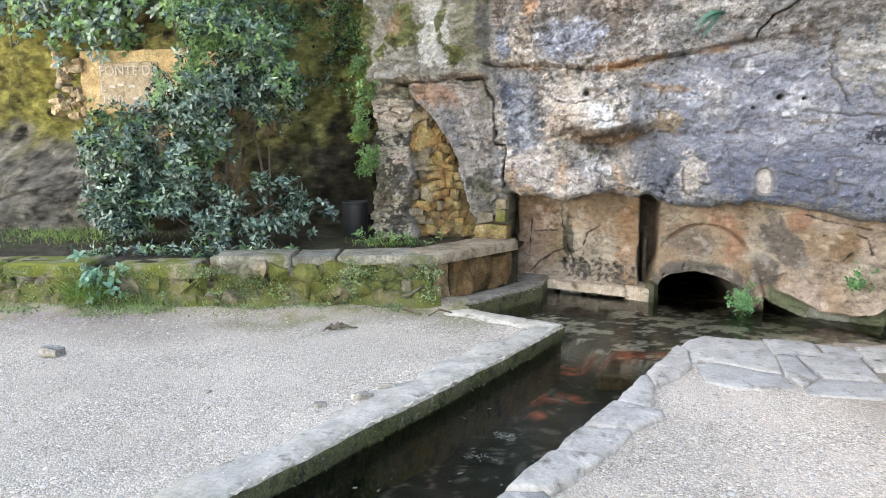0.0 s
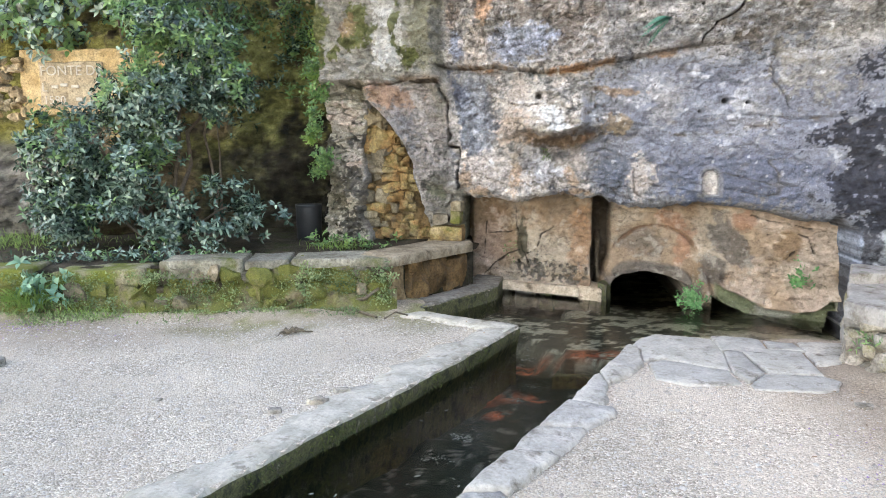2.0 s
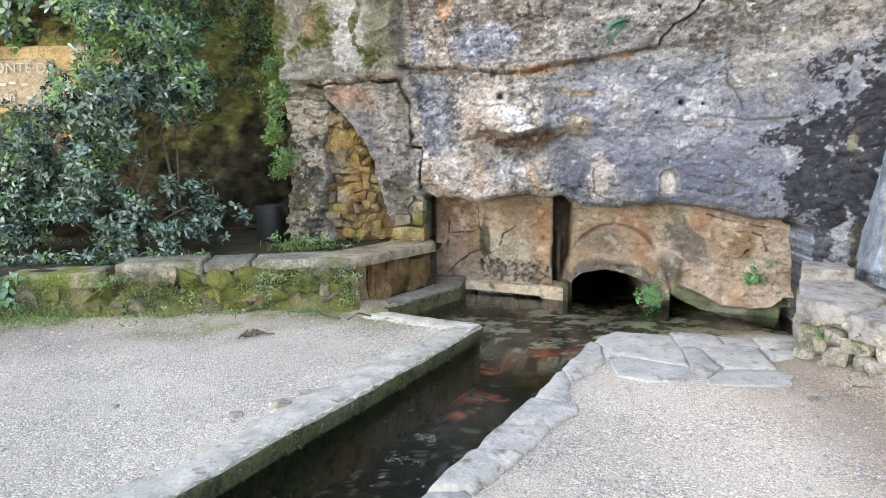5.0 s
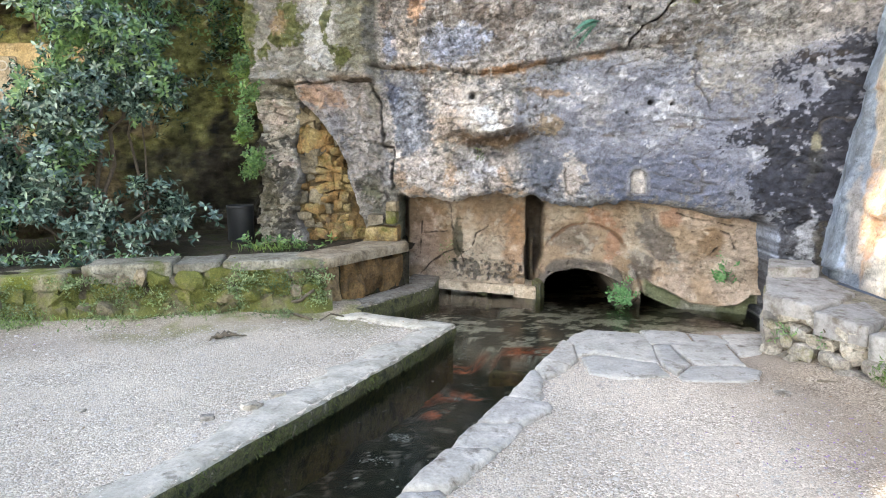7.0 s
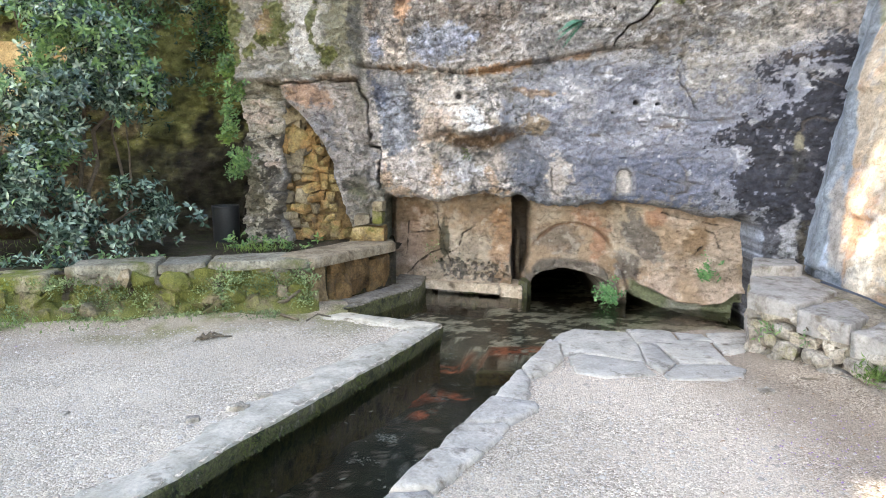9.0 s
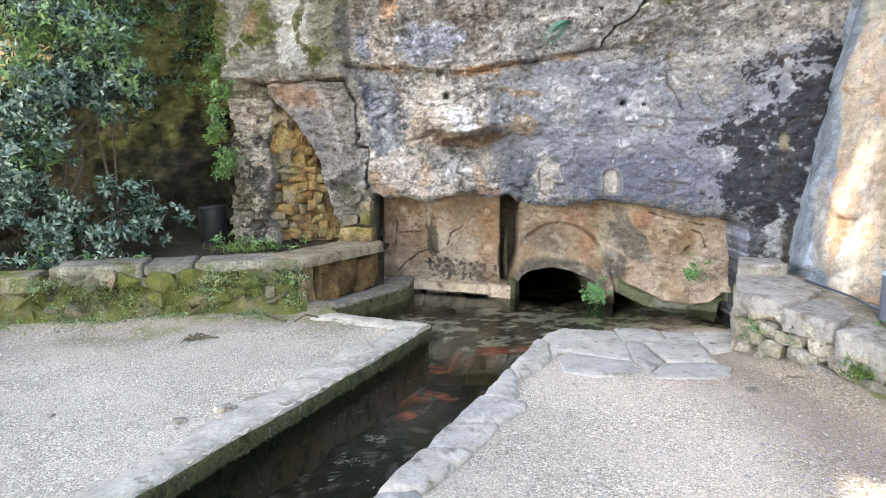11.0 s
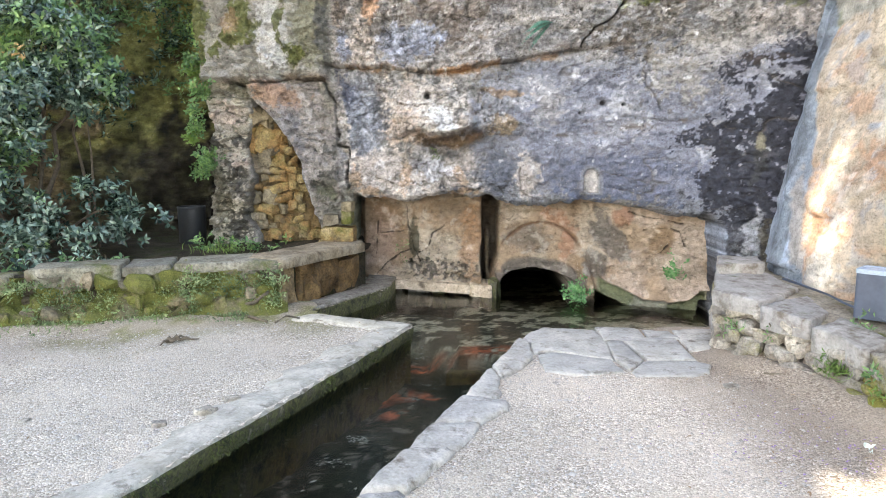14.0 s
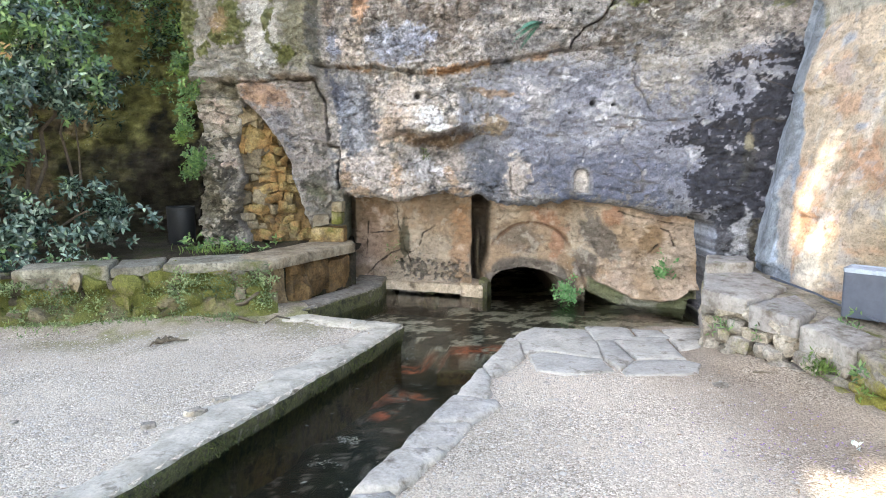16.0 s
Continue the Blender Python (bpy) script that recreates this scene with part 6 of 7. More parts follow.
    rim = [(r * math.cos(a) + cx, r * math.sin(a) + cy) for cx, cy, a0 in ((w - 0.02, d - 0.02, 0), (0.02, d - 0.02, 90), (0.02, 0.02, 180), (w - 0.02, 0.02, 270)) for a, r in ((radians(a0 + k * 22.5), 0.02) for k in range(5))]
    m = pose(*at, 0, 0, turn)

    def shell(name, levels, mat, cap, label=""):
        n = len(rim)
        verts = [m @ Vector((w / 2 + (x - w / 2) * s, d / 2 + (y - d / 2) * s, z)) for s, z in levels for x, y in rim]
        faces = [(i * n + k, i * n + (k + 1) % n, (i + 1) * n + (k + 1) % n, (i + 1) * n + k) for i in range(len(levels) - 1) for k in range(n)]
        if cap:
            faces.append(tuple((len(levels) - 1) * n + k for k in range(n)))
        return part(name, mesh_of(name, verts, faces, mat, smooth=False), ob, label)
    shell("body", [(0.985, 0.0), (1.0, 0.008), (1.0, h - 0.028)], BIN, False)
    shell("flange", [(1.0, h - 0.030), (1.012, h - 0.028), (1.014, h - 0.004), (1.0, h), (0.96, h)], BIN_RIM, False, "paler folded top flange")
    shell("lid", [(0.962, h), (0.955, h - 0.006)], BIN_RIM, True, "pale sunk lid")
    return ob


metal_box((2.65, 4.51, 0.385), -45, (0.52, 0.20, 0.33), "dark blue-grey sheet-metal box on the low wall")
bin_thing((-3.02, 7.95, 0.40), 0.155, 0.46, "black litter bin standing behind the bench", BIN_DARK, BIN_DARK)

# ---- masonry in the tall niche ----
rubble = thing("rubble_masonry", "warm ochre rubble masonry filling the tall niche", "masonry", at=(-1.9, 8.0, 0.3))
rnd = random.Random(23)
# courses from the top: height of the middle, course height, where it begins, and the stones' widths
for z, h, x, widths in (
        (1.84, 0.183, -2.24, (0.22,)),
        (1.65, 0.261, -2.30, (0.13, 0.33, 0.12,)),
        (1.48, 0.085, -2.39, (0.21, 0.20, 0.14, 0.09,)),
        (1.37, 0.157, -2.28, (0.20, 0.25, 0.09,)),
        (1.25, 0.065, -2.27, (0.18, 0.20, 0.16,)),
        (1.18, 0.085, -2.22, (0.14, 0.23, 0.09, 0.14,)),
        (1.09, 0.091, -2.37, (0.22, 0.31, 0.10, 0.13,)),
        (0.97, 0.130, -2.35, (0.17, 0.18, 0.18, 0.10,)),
        (0.84, 0.117, -2.35, (0.17, 0.17, 0.14, 0.12, 0.09,)),
        (0.73, 0.091, -2.49, (0.16, 0.20, 0.10, 0.14, 0.09, 0.09,)),
        (0.64, 0.091, -2.43, (0.16, 0.12, 0.17, 0.14, 0.10, 0.12,)),
        (0.53, 0.104, -2.42, (0.17, 0.16, 0.16, 0.13, 0.16, 0.14,))):
    for w in widths:
        warm = rnd.random() < (0.9 if -2.15 < x < -1.65 else 0.5)
        put_stone("stone", rubble, (w * rnd.uniform(0.98, 1.08), 0.24, h * rnd.uniform(0.98, 1.12)), (x + w / 2, 7.95 + rnd.uniform(-0.05, 0.035) - 0.05 * (z - 1), z + rnd.uniform(-0.012, 0.012)), (rnd.uniform(-5, 5), rnd.uniform(-7, 7), rnd.uniform(-10, 10)),
                  rnd.randrange(9999), RUBBLE_WARM if warm else RUBBLE_GREY, n=5, round_=0.42, rough=0.2)
        x += w
part("mortar", slab_mesh("mortar", [(-2.30, 7.895), (-1.40, 7.895), (-1.40, 8.14), (-2.30, 8.14)], 0.3, 2.05, [MORTAR], 449, 0.02), rubble, "dark ochre mortar in the joints")
jambs = thing("stone_jamb", "small stacked ochre blocks beside the bench's end", "masonry", at=(-1.2, 7.6, 0.5))
for i, (x, z, w, h) in enumerate(((-1.26, 0.58, 0.36, 0.15), (-1.33, 0.74, 0.15, 0.11), (-1.17, 0.76, 0.14, 0.14), (-1.15, 0.88, 0.12, 0.10), (-1.28, 0.47, 0.40, 0.10))):
    put_stone("stone", jambs, (w, 0.22, h), (x, 7.63, z), 4 * (i % 3) - 4, 350 + i, (RUBBLE_WARM, RUBBLE_GREY, MOSSY, RUBBLE_GREY, RUBBLE_WARM)[i], round_=0.25, rough=0.06)

# ---- plants ----
def along(p, q, n, sag=0.0, seed=0):
    r = np.random.RandomState(seed)
    t = np.linspace(0, 1, n)[:, None]
    pts = np.array(p) * (1 - t) + np.array(q) * t
    pts[:, 2] += sag * np.sin(t[:, 0] * math.pi)
    pts[1:-1] += r.normal(0, 0.02 * np.linalg.norm(np.array(q) - np.array(p)), (n - 2, 3))
    return [tuple(a) for a in pts]


def rosettes(centres, ways, per, length, width, seed, lift=0.5):
    """Whorls of leaves at shoot ends: bases, ways and faces for leaves_mesh."""
    r = np.random.RandomState(seed)
    n = len(centres)
    ways = unit(ways)
    a = unit(np.cross(ways, r.normal(size=(n, 3))))
    b = np.cross(ways, a)
    base, way, face, L, W = [], [], [], [], []
    for k in range(per):
        t = 2 * math.pi * (k / per) + r.uniform(-0.5, 0.5, n)
        out = a * np.cos(t)[:, None] + b * np.sin(t)[:, None]
        up = lift * r.uniform(0.3, 1.5, n)[:, None]
        w = unit(out + ways * up + r.normal(0, 0.18, (n, 3)))
        base.append(centres - ways * (0.02 + 0.07 * r.uniform(0, 1, n))[:, None] + out * 0.006)
        way.append(w)
        face.append(unit(ways * 1.0 - out * 0.4 + r.normal(0, 0.15, (n, 3))))
        L.append(length * r.uniform(0.65, 1.2, n))
        W.append(width * r.uniform(0.75, 1.2, n))
    return np.concatenate(base), np.concatenate(way), np.concatenate(face), np.concatenate(L), np.concatenate(W)


def shrub(at, blobs, limbs, label, count, seed, mat, length=0.098, width=0.037, young=None):
    ob = thing("shrub", label, "shrub", at=at)
    r = np.random.RandomState(seed)
    vol = np.array([b[3] * b[4] * b[5] * (0.4 if b[2] < 1.0 else 1.0) for b in blobs]) ** 0.75
    pick = r.choice(len(blobs), count, p=vol / vol.sum())
    B = np.array(blobs)[pick]
    d = unit(r.normal(size=(count, 3)))
    d[:, 1] -= 0.35
    d[:, 2] += 0.1
    d = unit(d)
    rad = r.uniform(0.35, 1.08, count) ** 0.6
    P = B[:, :3] + d * B[:, 3:6] * rad[:, None]
    keep_ = P[:, 2] > 0.60 + 0.12 * np.sin(P[:, 0] * 5.0)
    P, d = P[keep_], d[keep_]
    w = unit(d * 0.9 + np.array((0, -0.30, 0.45)) + r.normal(0, 0.3, P.shape))
    # each twig end carries a cluster of shoots
    n, k = len(P), 10
    size = r.uniform(0.04, 0.10, (n, 1, 1))
    off = r.normal(0, 1, (n, k, 3)) * size
    off -= w[:, None, :] * np.abs(r.normal(0, 0.08, (n, k, 1)))
    P2 = (P[:, None, :] + off).reshape(-1, 3)
    w2 = unit(w[:, None, :] + 4.0 * off + r.normal(0, 0.3, (n, k, 3))).reshape(-1, 3)
    open_ = vnoise(P2[:, 0] * 3.2, P2[:, 1] * 3.2, P2[:, 2] * 3.2, seed + 17) + 0.5 * vnoise(P2[:, 0] * 8, P2[:, 1] * 8, P2[:, 2] * 8, seed + 19) > 0.66
    P2, w2 = P2[open_], w2[open_]
    if young is not None:
        # pale shoots multiply with height, partly standing in for light on the top
        isy = 0.7 * vnoise(P2[:, 0] * 3.5, P2[:, 1] * 3.5, P2[:, 2] * 3.5, seed + 9) + 0.5 * r.uniform(0, 1, len(P2)) + 0.19 * (P2[:, 2] - 1.6) + 0.14 * (-4.6 - P2[:, 0]) > 0.76
        part("young_leaves", leaves_mesh("young_leaves", *rosettes(P2[isy], w2[isy], 6, length * 0.95, width, seed + 3, 0.7), young), ob, "lighter young shoots")
        P2, w2 = P2[~isy], w2[~isy]
    part("crown", leaves_mesh("crown", *rosettes(P2, w2, 6, length, width, seed + 1, 0.7), mat), ob)
    for i, (p, q, r0) in enumerate(limbs):
        pts = along(p, q, 7, 0.05, seed + i)
        part("limb", tube_mesh("limb", pts, [r0 * (1 - 0.1 * k) for k in range(7)], BARK, 7, i), ob)
    return ob


shrub((-4.4, 7.1, 0.4),
      [(-4.20, 7.2, 2.65, 0.75, 0.6, 0.60), (-4.45, 7.0, 2.05, 0.60, 0.6, 0.5), (-5.15, 6.9, 1.55, 0.75, 0.6, 0.55), (-5.05, 6.75, 0.95, 0.75, 0.55, 0.45),
       (-4.55, 6.8, 1.35, 0.65, 0.5, 0.45), (-3.75, 7.3, 2.25, 0.45, 0.4, 0.45), (-4.3, 7.4, 3.2, 0.7, 0.5, 0.5), (-5.4, 7.0, 1.15, 0.45, 0.45, 0.55), (-3.75, 6.95, 0.95, 0.55, 0.4, 0.36),
       (-3.35, 7.05, 0.80, 0.45, 0.35, 0.26), (-4.2, 6.75, 0.72, 0.4, 0.3, 0.22), (-3.05, 7.2, 0.85, 0.28, 0.3, 0.20), (-4.9, 6.45, 0.80, 0.65, 0.35, 0.32), (-4.35, 6.5, 0.68, 0.45, 0.3, 0.22), (-5.3, 6.5, 0.75, 0.4, 0.3, 0.3), (-3.7, 6.75, 0.72, 0.4, 0.3, 0.2)],
      [((-4.4, 7.3, 0.4), (-4.05, 7.35, 2.2), 0.035), ((-4.45, 7.35, 0.4), (-4.25, 7.4, 2.6), 0.030), ((-3.92, 7.4, 0.42), (-4.02, 7.35, 2.3), 0.022), ((-3.86, 7.45, 0.42), (-3.9, 7.3, 2.0), 0.016),
       ((-4.5, 7.2, 0.4), (-5.1, 7.0, 1.6), 0.03), ((-4.4, 7.2, 0.4), (-3.6, 7.0, 0.9), 0.02), ((-4.6, 7.2, 0.4), (-5.0, 6.85, 0.9), 0.022)],
      "dense dark green broad-leaved evergreen shrub behind the bench", 900, 401, LEAF, length=0.078, width=0.033, young=LEAF_LIGHT)


def tuft(name, at, label, category, mat, count, length, width, spread_, seed, way=(0, -0.5, 0.6), group="", droop=0.4, per=5):
    r = np.random.RandomState(seed)
    ob = thing(name, label, category, group, at)
    P = np.array(at) + r.normal(0, 1, (count, 3)) * np.array(spread_)
    w = unit(np.array(way) + r.normal(0, 0.45, (count, 3)))
    b, wy, f, L, W = rosettes(P, w, per, length, width, seed, 0.8)
    part("leaves", leaves_mesh("leaves", b, wy, f, L, W, mat, droop), ob)
    pts = along(at, tuple(np.array(at) + np.array(way) * length * 1.2), 4, 0, seed)
    part("stem", tube_mesh("stem", pts, [0.006, 0.005, 0.004, 0.002], TWIG, 5), ob)
    return ob


def fern(at, label, fronds, length, seed, way=(0, -0.8, 0.4), spread_=1.0, group="ferns", mat=None):
    """Fronds that arch out, each a rib with pairs of leaflets."""
    r = np.random.RandomState(seed)
    ob = thing("fern", label, "fern", group, at)
    bs, ws, fs, ls = [], [], [], []
    for k in range(fronds):
        d = unit(np.array(way) + r.normal(0, 0.55 * spread_, 3))
        L = length * r.uniform(0.65, 1.15)
        t = np.linspace(0, 1, 18)[:, None]
        rib = np.array(at) + d * L * t + np.array((0, 0, -0.55)) * L * t * t
        tan = unit(np.gradient(rib, axis=0))
        side = unit(np.cross(tan, np.array((0, 0, 1.0)) + r.normal(0, 0.2, 3)))
        ln = L * 0.17 * np.sin(np.pi * (0.15 + 0.83 * t[:, 0])) + 0.004
        w = np.concatenate([side + tan * 0.45, -side + tan * 0.45])[2:]
        f = np.cross(w, np.concatenate([tan, -tan])[2:])
        bs.append(np.concatenate([rib, rib])[2:])
        ws.append(w)
        fs.append(np.where(f[:, 2:3] < 0, -f, f))
        ls.append(np.concatenate([ln, ln])[2:])
    LL = np.concatenate(ls)
    ob2 = part("fronds", leaves_mesh("fronds", np.concatenate(bs), np.concatenate(ws), np.concatenate(fs), LL, LL * 0.5, mat or FERN, 0.2, 0.05), ob)
    ob2["kind"] = "stuff"
    return ob


# ferns and tufts in the rock
tuft("fern", (1.29, grotto_y(1.46, 0.05) - 0.06, 0.0), "bright green maidenhair fern at the mouth of the spring", "fern", FERN, 60, 0.036, 0.026, (0.055, 0.05, 0.085), 501, (-0.2, -0.6, 0.5), "ferns")
tuft("fern", (2.26, grotto_y(2.28, 0.28) - 0.03, 0.29), "small maidenhair fern on the ochre rock", "fern", FERN, 34, 0.036, 0.024, (0.05, 0.03, 0.05), 507, (0, -0.7, 0.4), "ferns")
fern((0.95, cliff_y(0.95, 2.68) - 0.05, 2.69), "blue-green fern hanging from the upper ledge", 9, 0.30, 511, (-1.0, -0.30, -0.05), 0.35, mat=FERN_BLUE)
for i, (x, z, rx, rz) in enumerate(((-2.74, 2.37, 0.062, 0.068), (-2.73, 2.17, 0.056, 0.050), (-2.77, 2.46, 0.043, 0.037), (-2.79, 1.77, 0.037, 0.043), (-2.83, 1.67, 0.031, 0.031), (-2.70, 1.45, 0.056, 0.050), (-2.73, 1.30, 0.043, 0.037), (-2.64, 1.36, 0.031, 0.031), (-2.70, 2.83, 0.031, 0.062), (-2.67, 2.66, 0.025, 0.037), (-2.79, 1.96, 0.025, 0.031))):
    tuft("creeper", (x, 7.55, z), "fresh green creeper on the cliff's corner", "creeper", LEAF_LIGHT if i % 4 else GRASS, int(10 + 700 * (rx + rz) / 2 * 1.0), 0.042, 0.028, (rx, 0.03, rz), 520 + i, group="creepers on the corner")
for i, (x, y) in enumerate(((-2.45, 7.2), (-2.2, 7.3), (-2.7, 7.3), (-2.05, 7.35), (-2.55, 7.45))):
    tuft("weed", (x, y, 0.50), "leafy green weeds behind the bench", "weed", LEAF_LIGHT, 12, 0.06, 0.03, (0.10, 0.06, 0.05), 540 + i, (0, -0.2, 0.9), "weeds behind the bench")
tuft("creeper", (-0.55, grotto_y(-0.55, 0.32) - 0.01, 0.32), "small dark creeper in a crack of the ochre wall", "creeper", WEED, 16, 0.035, 0.015, (0.03, 0.02, 0.10), 561)
rnd = random.Random(41)
for i in range(22):
    x, z = rnd.uniform(-4.3, -2.95), rnd.uniform(2.15, 3.4)
    tuft("creeper", (x, cliff_y(x, z) - 0.06, z), "dark green creeper on the damp back wall", "creeper", (LEAF, CANOPY, LEAF_LIGHT)[i % 3], rnd.randrange(10, 26), rnd.uniform(0.05, 0.08), 0.032, (0.12, 0.03, 0.09), 940 + i, group="creepers on the back wall")
tuft("creeper", (-4.0, 8.0, 3.05), "leafy sprig hanging from above", "creeper", LEAF_LIGHT, 20, 0.09, 0.04, (0.15, 0.1, 0.1), 565, (0, -0.5, -0.4))
tuft("creeper", (-0.2, 7.3, 1.47), "tiny green tuft on the cliff", "creeper", WEED, 8, 0.035, 0.012, (0.03, 0.02, 0.03), 567)

# foliage above the inscription
r = np.random.RandomState(571)
n = 760
P = np.stack([r.uniform(-8.6, -4.4, n), r.uniform(7.6, 8.4, n), 3.0 + 1.2 * r.uniform(0, 1, n) ** 1.0 + 0.15 * np.sin(np.arange(n))], 1)
P[:, 2] += 0.25 * np.sin(P[:, 0] * 2.1)
ivy = thing("ivy", "curtain of green ivy hanging over the wall above the inscription", "ivy", at=(-6.5, 8.2, 3.2))
ways_ = unit(np.array((0.1, -1, 0.3)) + r.normal(0, 0.4, P.shape))
pick = r.uniform(0, 1, n) < 0.55
part("leaves", leaves_mesh("leaves", *rosettes(P[pick], ways_[pick], 6, 0.11, 0.06, 573, 0.4), LEAF), ivy, "dark glossy leaves")
part("young_leaves", leaves_mesh("young_leaves", *rosettes(P[~pick], ways_[~pick], 6, 0.10, 0.055, 574, 0.4), LEAF_LIGHT), ivy, "lighter young leaves")
for i in range(5):
    x = -8.2 + i * 0.85
    part("stem", tube_mesh("stem", along((x, 8.35, 4.2), (x + 0.2, 8.1, 2.9), 6, 0, i), [0.012] * 6, BARK, 5), ivy)

# growth overhanging the shaded wall from above, added out of view to darken it
r = np.random.RandomState(577)
n = 260
P = np.stack([r.uniform(-7.0, -2.75, n), r.uniform(7.8, 8.6, n), r.uniform(3.45, 4.2, n)], 1)
P[:, 2] += 0.2 * np.sin(P[:, 0] * 3.0)
over = thing("ivy", "thick growth overhanging the shaded wall", "ivy", at=(-4.8, 8.0, 3.8))
part("leaves", leaves_mesh("leaves", *rosettes(P, unit(np.array((0, -0.6, 0.3)) + r.normal(0, 0.5, P.shape)), 6, 0.14, 0.065, 579, 0.4), LEAF_LIGHT), over)
for i in range(5):
    x = -6.6 + i * 0.9
    part("stem", tube_mesh("stem", along((x, 8.6, 4.4), (x + 0.3, 7.2, 3.7), 6, 0.15, 40 + i), [0.02] * 6, BARK, 5), over)

# ---- inscription panel on the back wall ----
panel = thing("inscribed_panel", "grey inscription panel in crumbling ochre plaster", "inscription", at=(-6.75, 8.1, 2.3))
def on_panel(u, v, out=0.0):
    return (-6.90 + 0.99 * u, 8.10 + 0.12 * u - out, 2.28 + v)
def panel_slab(name, u0, u1, v0, v1, out, thick, mat, label, seed):
    me = slab_mesh(name, [(u0, v0), (u1, v0), (u1, v1), (u0, v1)], -thick, 0.0, [mat], seed, 0.014, 0.015, 0.08, 0.006)
    ob = part(name, me, panel, label)
    ob.matrix_basis = Matrix(((0.99, 0, 0.12, -6.90), (0.12, 0, -0.99, 8.10 - out), (0, 1, 0, 2.28), (0, 0, 0, 1)))
    return ob
panel_slab("plaster", -0.02, 1.9, -0.30, 0.52, 0.0, 0.25, PLASTER, "crumbling yellow plaster", 581)
face = panel_slab("face", 0.24, 1.08, -0.22, 0.36, 0.03, 0.05, PLAQUE, "smooth grey panel face", 583)
for i, (word, u, v, size) in enumerate((("FONTE DA", 0.28, 0.19, 0.175), ("L", 0.29, -0.01, 0.155), ("1580", 0.30, -0.17, 0.15))):
    cu = bpy.data.curves.new("lettering", 'FONT')
    cu.body, cu.size, cu.extrude = word, size, 0.004
    ob = part("lettering", cu, face, "white painted lettering")
    ob.matrix_parent_inverse = face.matrix_basis.inverted()
    cu.materials.append(CHALK)
    ob.matrix_basis = Matrix(((0.99, 0, 0.12, 0), (0.12, 0, -0.99, 0), (0, 1, 0, 0), (0, 0, 0, 1)))
    ob.matrix_basis.translation = Vector(on_panel(u, v, 0.062))
for i, (u, v, w, h) in enumerate(((0.42, 0.03, 0.08, 0.012), (0.54, 0.05, 0.09, 0.012), (0.68, 0.03, 0.10, 0.012), (0.74, -0.13, 0.07, 0.012))):
    ob = part("lettering", slab_mesh("lettering", [(0, 0), (w, 0), (w, h * 3), (0, h * 3)], -0.004, 0.0, [CHALK], 590 + i, 0.003, 0.003), face, "worn white lettering")
    ob.matrix_parent_inverse = face.matrix_basis.inverted()
    ob.matrix_basis = Matrix(((0.99, 0, 0.12, 0), (0.12, 0, -0.99, 0), (0, 1, 0, 0), (0, 0, 0, 1)))
    ob.matrix_basis.translation = Vector(on_panel(u, v, 0.062))
rnd = random.Random(31)
for i in range(30):
    u, v = rnd.uniform(-0.45, 0.0), rnd.uniform(-0.35, 0.5)
    put_stone("stone", panel, (rnd.uniform(0.07, 0.15), 0.14, rnd.uniform(0.06, 0.12)), on_panel(u, v, rnd.uniform(-0.05, 0.03)), rnd.uniform(-10, 20), rnd.randrange(9999), PALE if rnd.random() < 0.8 else RUBBLE_GREY, n=5, round_=0.5, rough=0.16)

# ---- weeds on bench and walls ----
rnd = random.Random(37)
for i, (s, z, n) in enumerate(((0.07, 0.36, 18), (0.09, 0.14, 22), (0.78, 0.36, 16), (0.80, 0.24, 24), (0.82, 0.12, 24), (0.14, 0.07, 18), (1.7, 0.08, 14), (2.22, 0.36, 10), (2.5, 0.10, 18), (2.75, 0.06, 18), (3.0, 0.12, 16), (3.2, 0.14, 22), (2.05, 0.14, 16), (1.5, 0.05, 14), (3.5, 0.08, 16), (3.9, 0.06, 14))):
    tuft("weed", on_bench(s, -0.10 - 0.12 * (0.4 - z), z), "pale small-leaved weed growing on the bench wall", "weed", WEED, int(n * 1.5), 0.034, 0.018, (0.055, 0.03, 0.055), 600 + i, (0, -0.6, 0.6), "weeds on the bench wall")
tuft("weed", on_bench(3.25, -0.12, 0.30), "large pale-leaved plant beside the bench", "weed", FERN_PALE, 30, 0.085, 0.055, (0.13, 0.06, 0.09), 631, (-0.2, -0.8, 0.5), "weeds on the bench wall")
for i, (x, y, z, n) in enumerate(((2.02, 4.82, 0.24, 8), (2.16, 4.60, 0.30, 8), (2.36, 4.22, 0.17, 26), (2.40, 4.14, 0.13, 18), (2.44, 3.86, 0.22, 20), (2.46, 3.72, 0.14, 22), (2.5, 3.55, 0.1, 24), (2.62, 4.36, 0.38, 12))):
    tuft("weed", (x, y, z), "green weeds in the joints of the low wall", "weed", GRASS if i in (2, 3, 5) else LEAF_LIGHT, n, 0.045, 0.014, (0.05, 0.04, 0.03), 650 + i, (-0.5, -0.5, 0.6), "weeds on the low wall")


for i in range(14):
    s = 1.45 + 0.17 * i
    tuft("seedling", on_bench(s, 0.56 + 0.06 * math.sin(i * 2.2), 0.46), "low dark evergreen seedlings behind the bench slabs", "plant", LEAF if i % 3 else LEAF_LIGHT, 12, 0.07, 0.028, (0.09, 0.05, 0.05), 900 + i, (0, -0.4, 0.8), "seedlings behind the bench")


def grass(name, at, n, spread_, length, seed, label):
    r = np.random.RandomState(seed)
    base = np.array(at) + r.normal(0, 1, (n, 3)) * np.array(spread_)
    way = unit(np.array((0, -0.25, 1.0)) + r.normal(0, 0.4, (n, 3)))
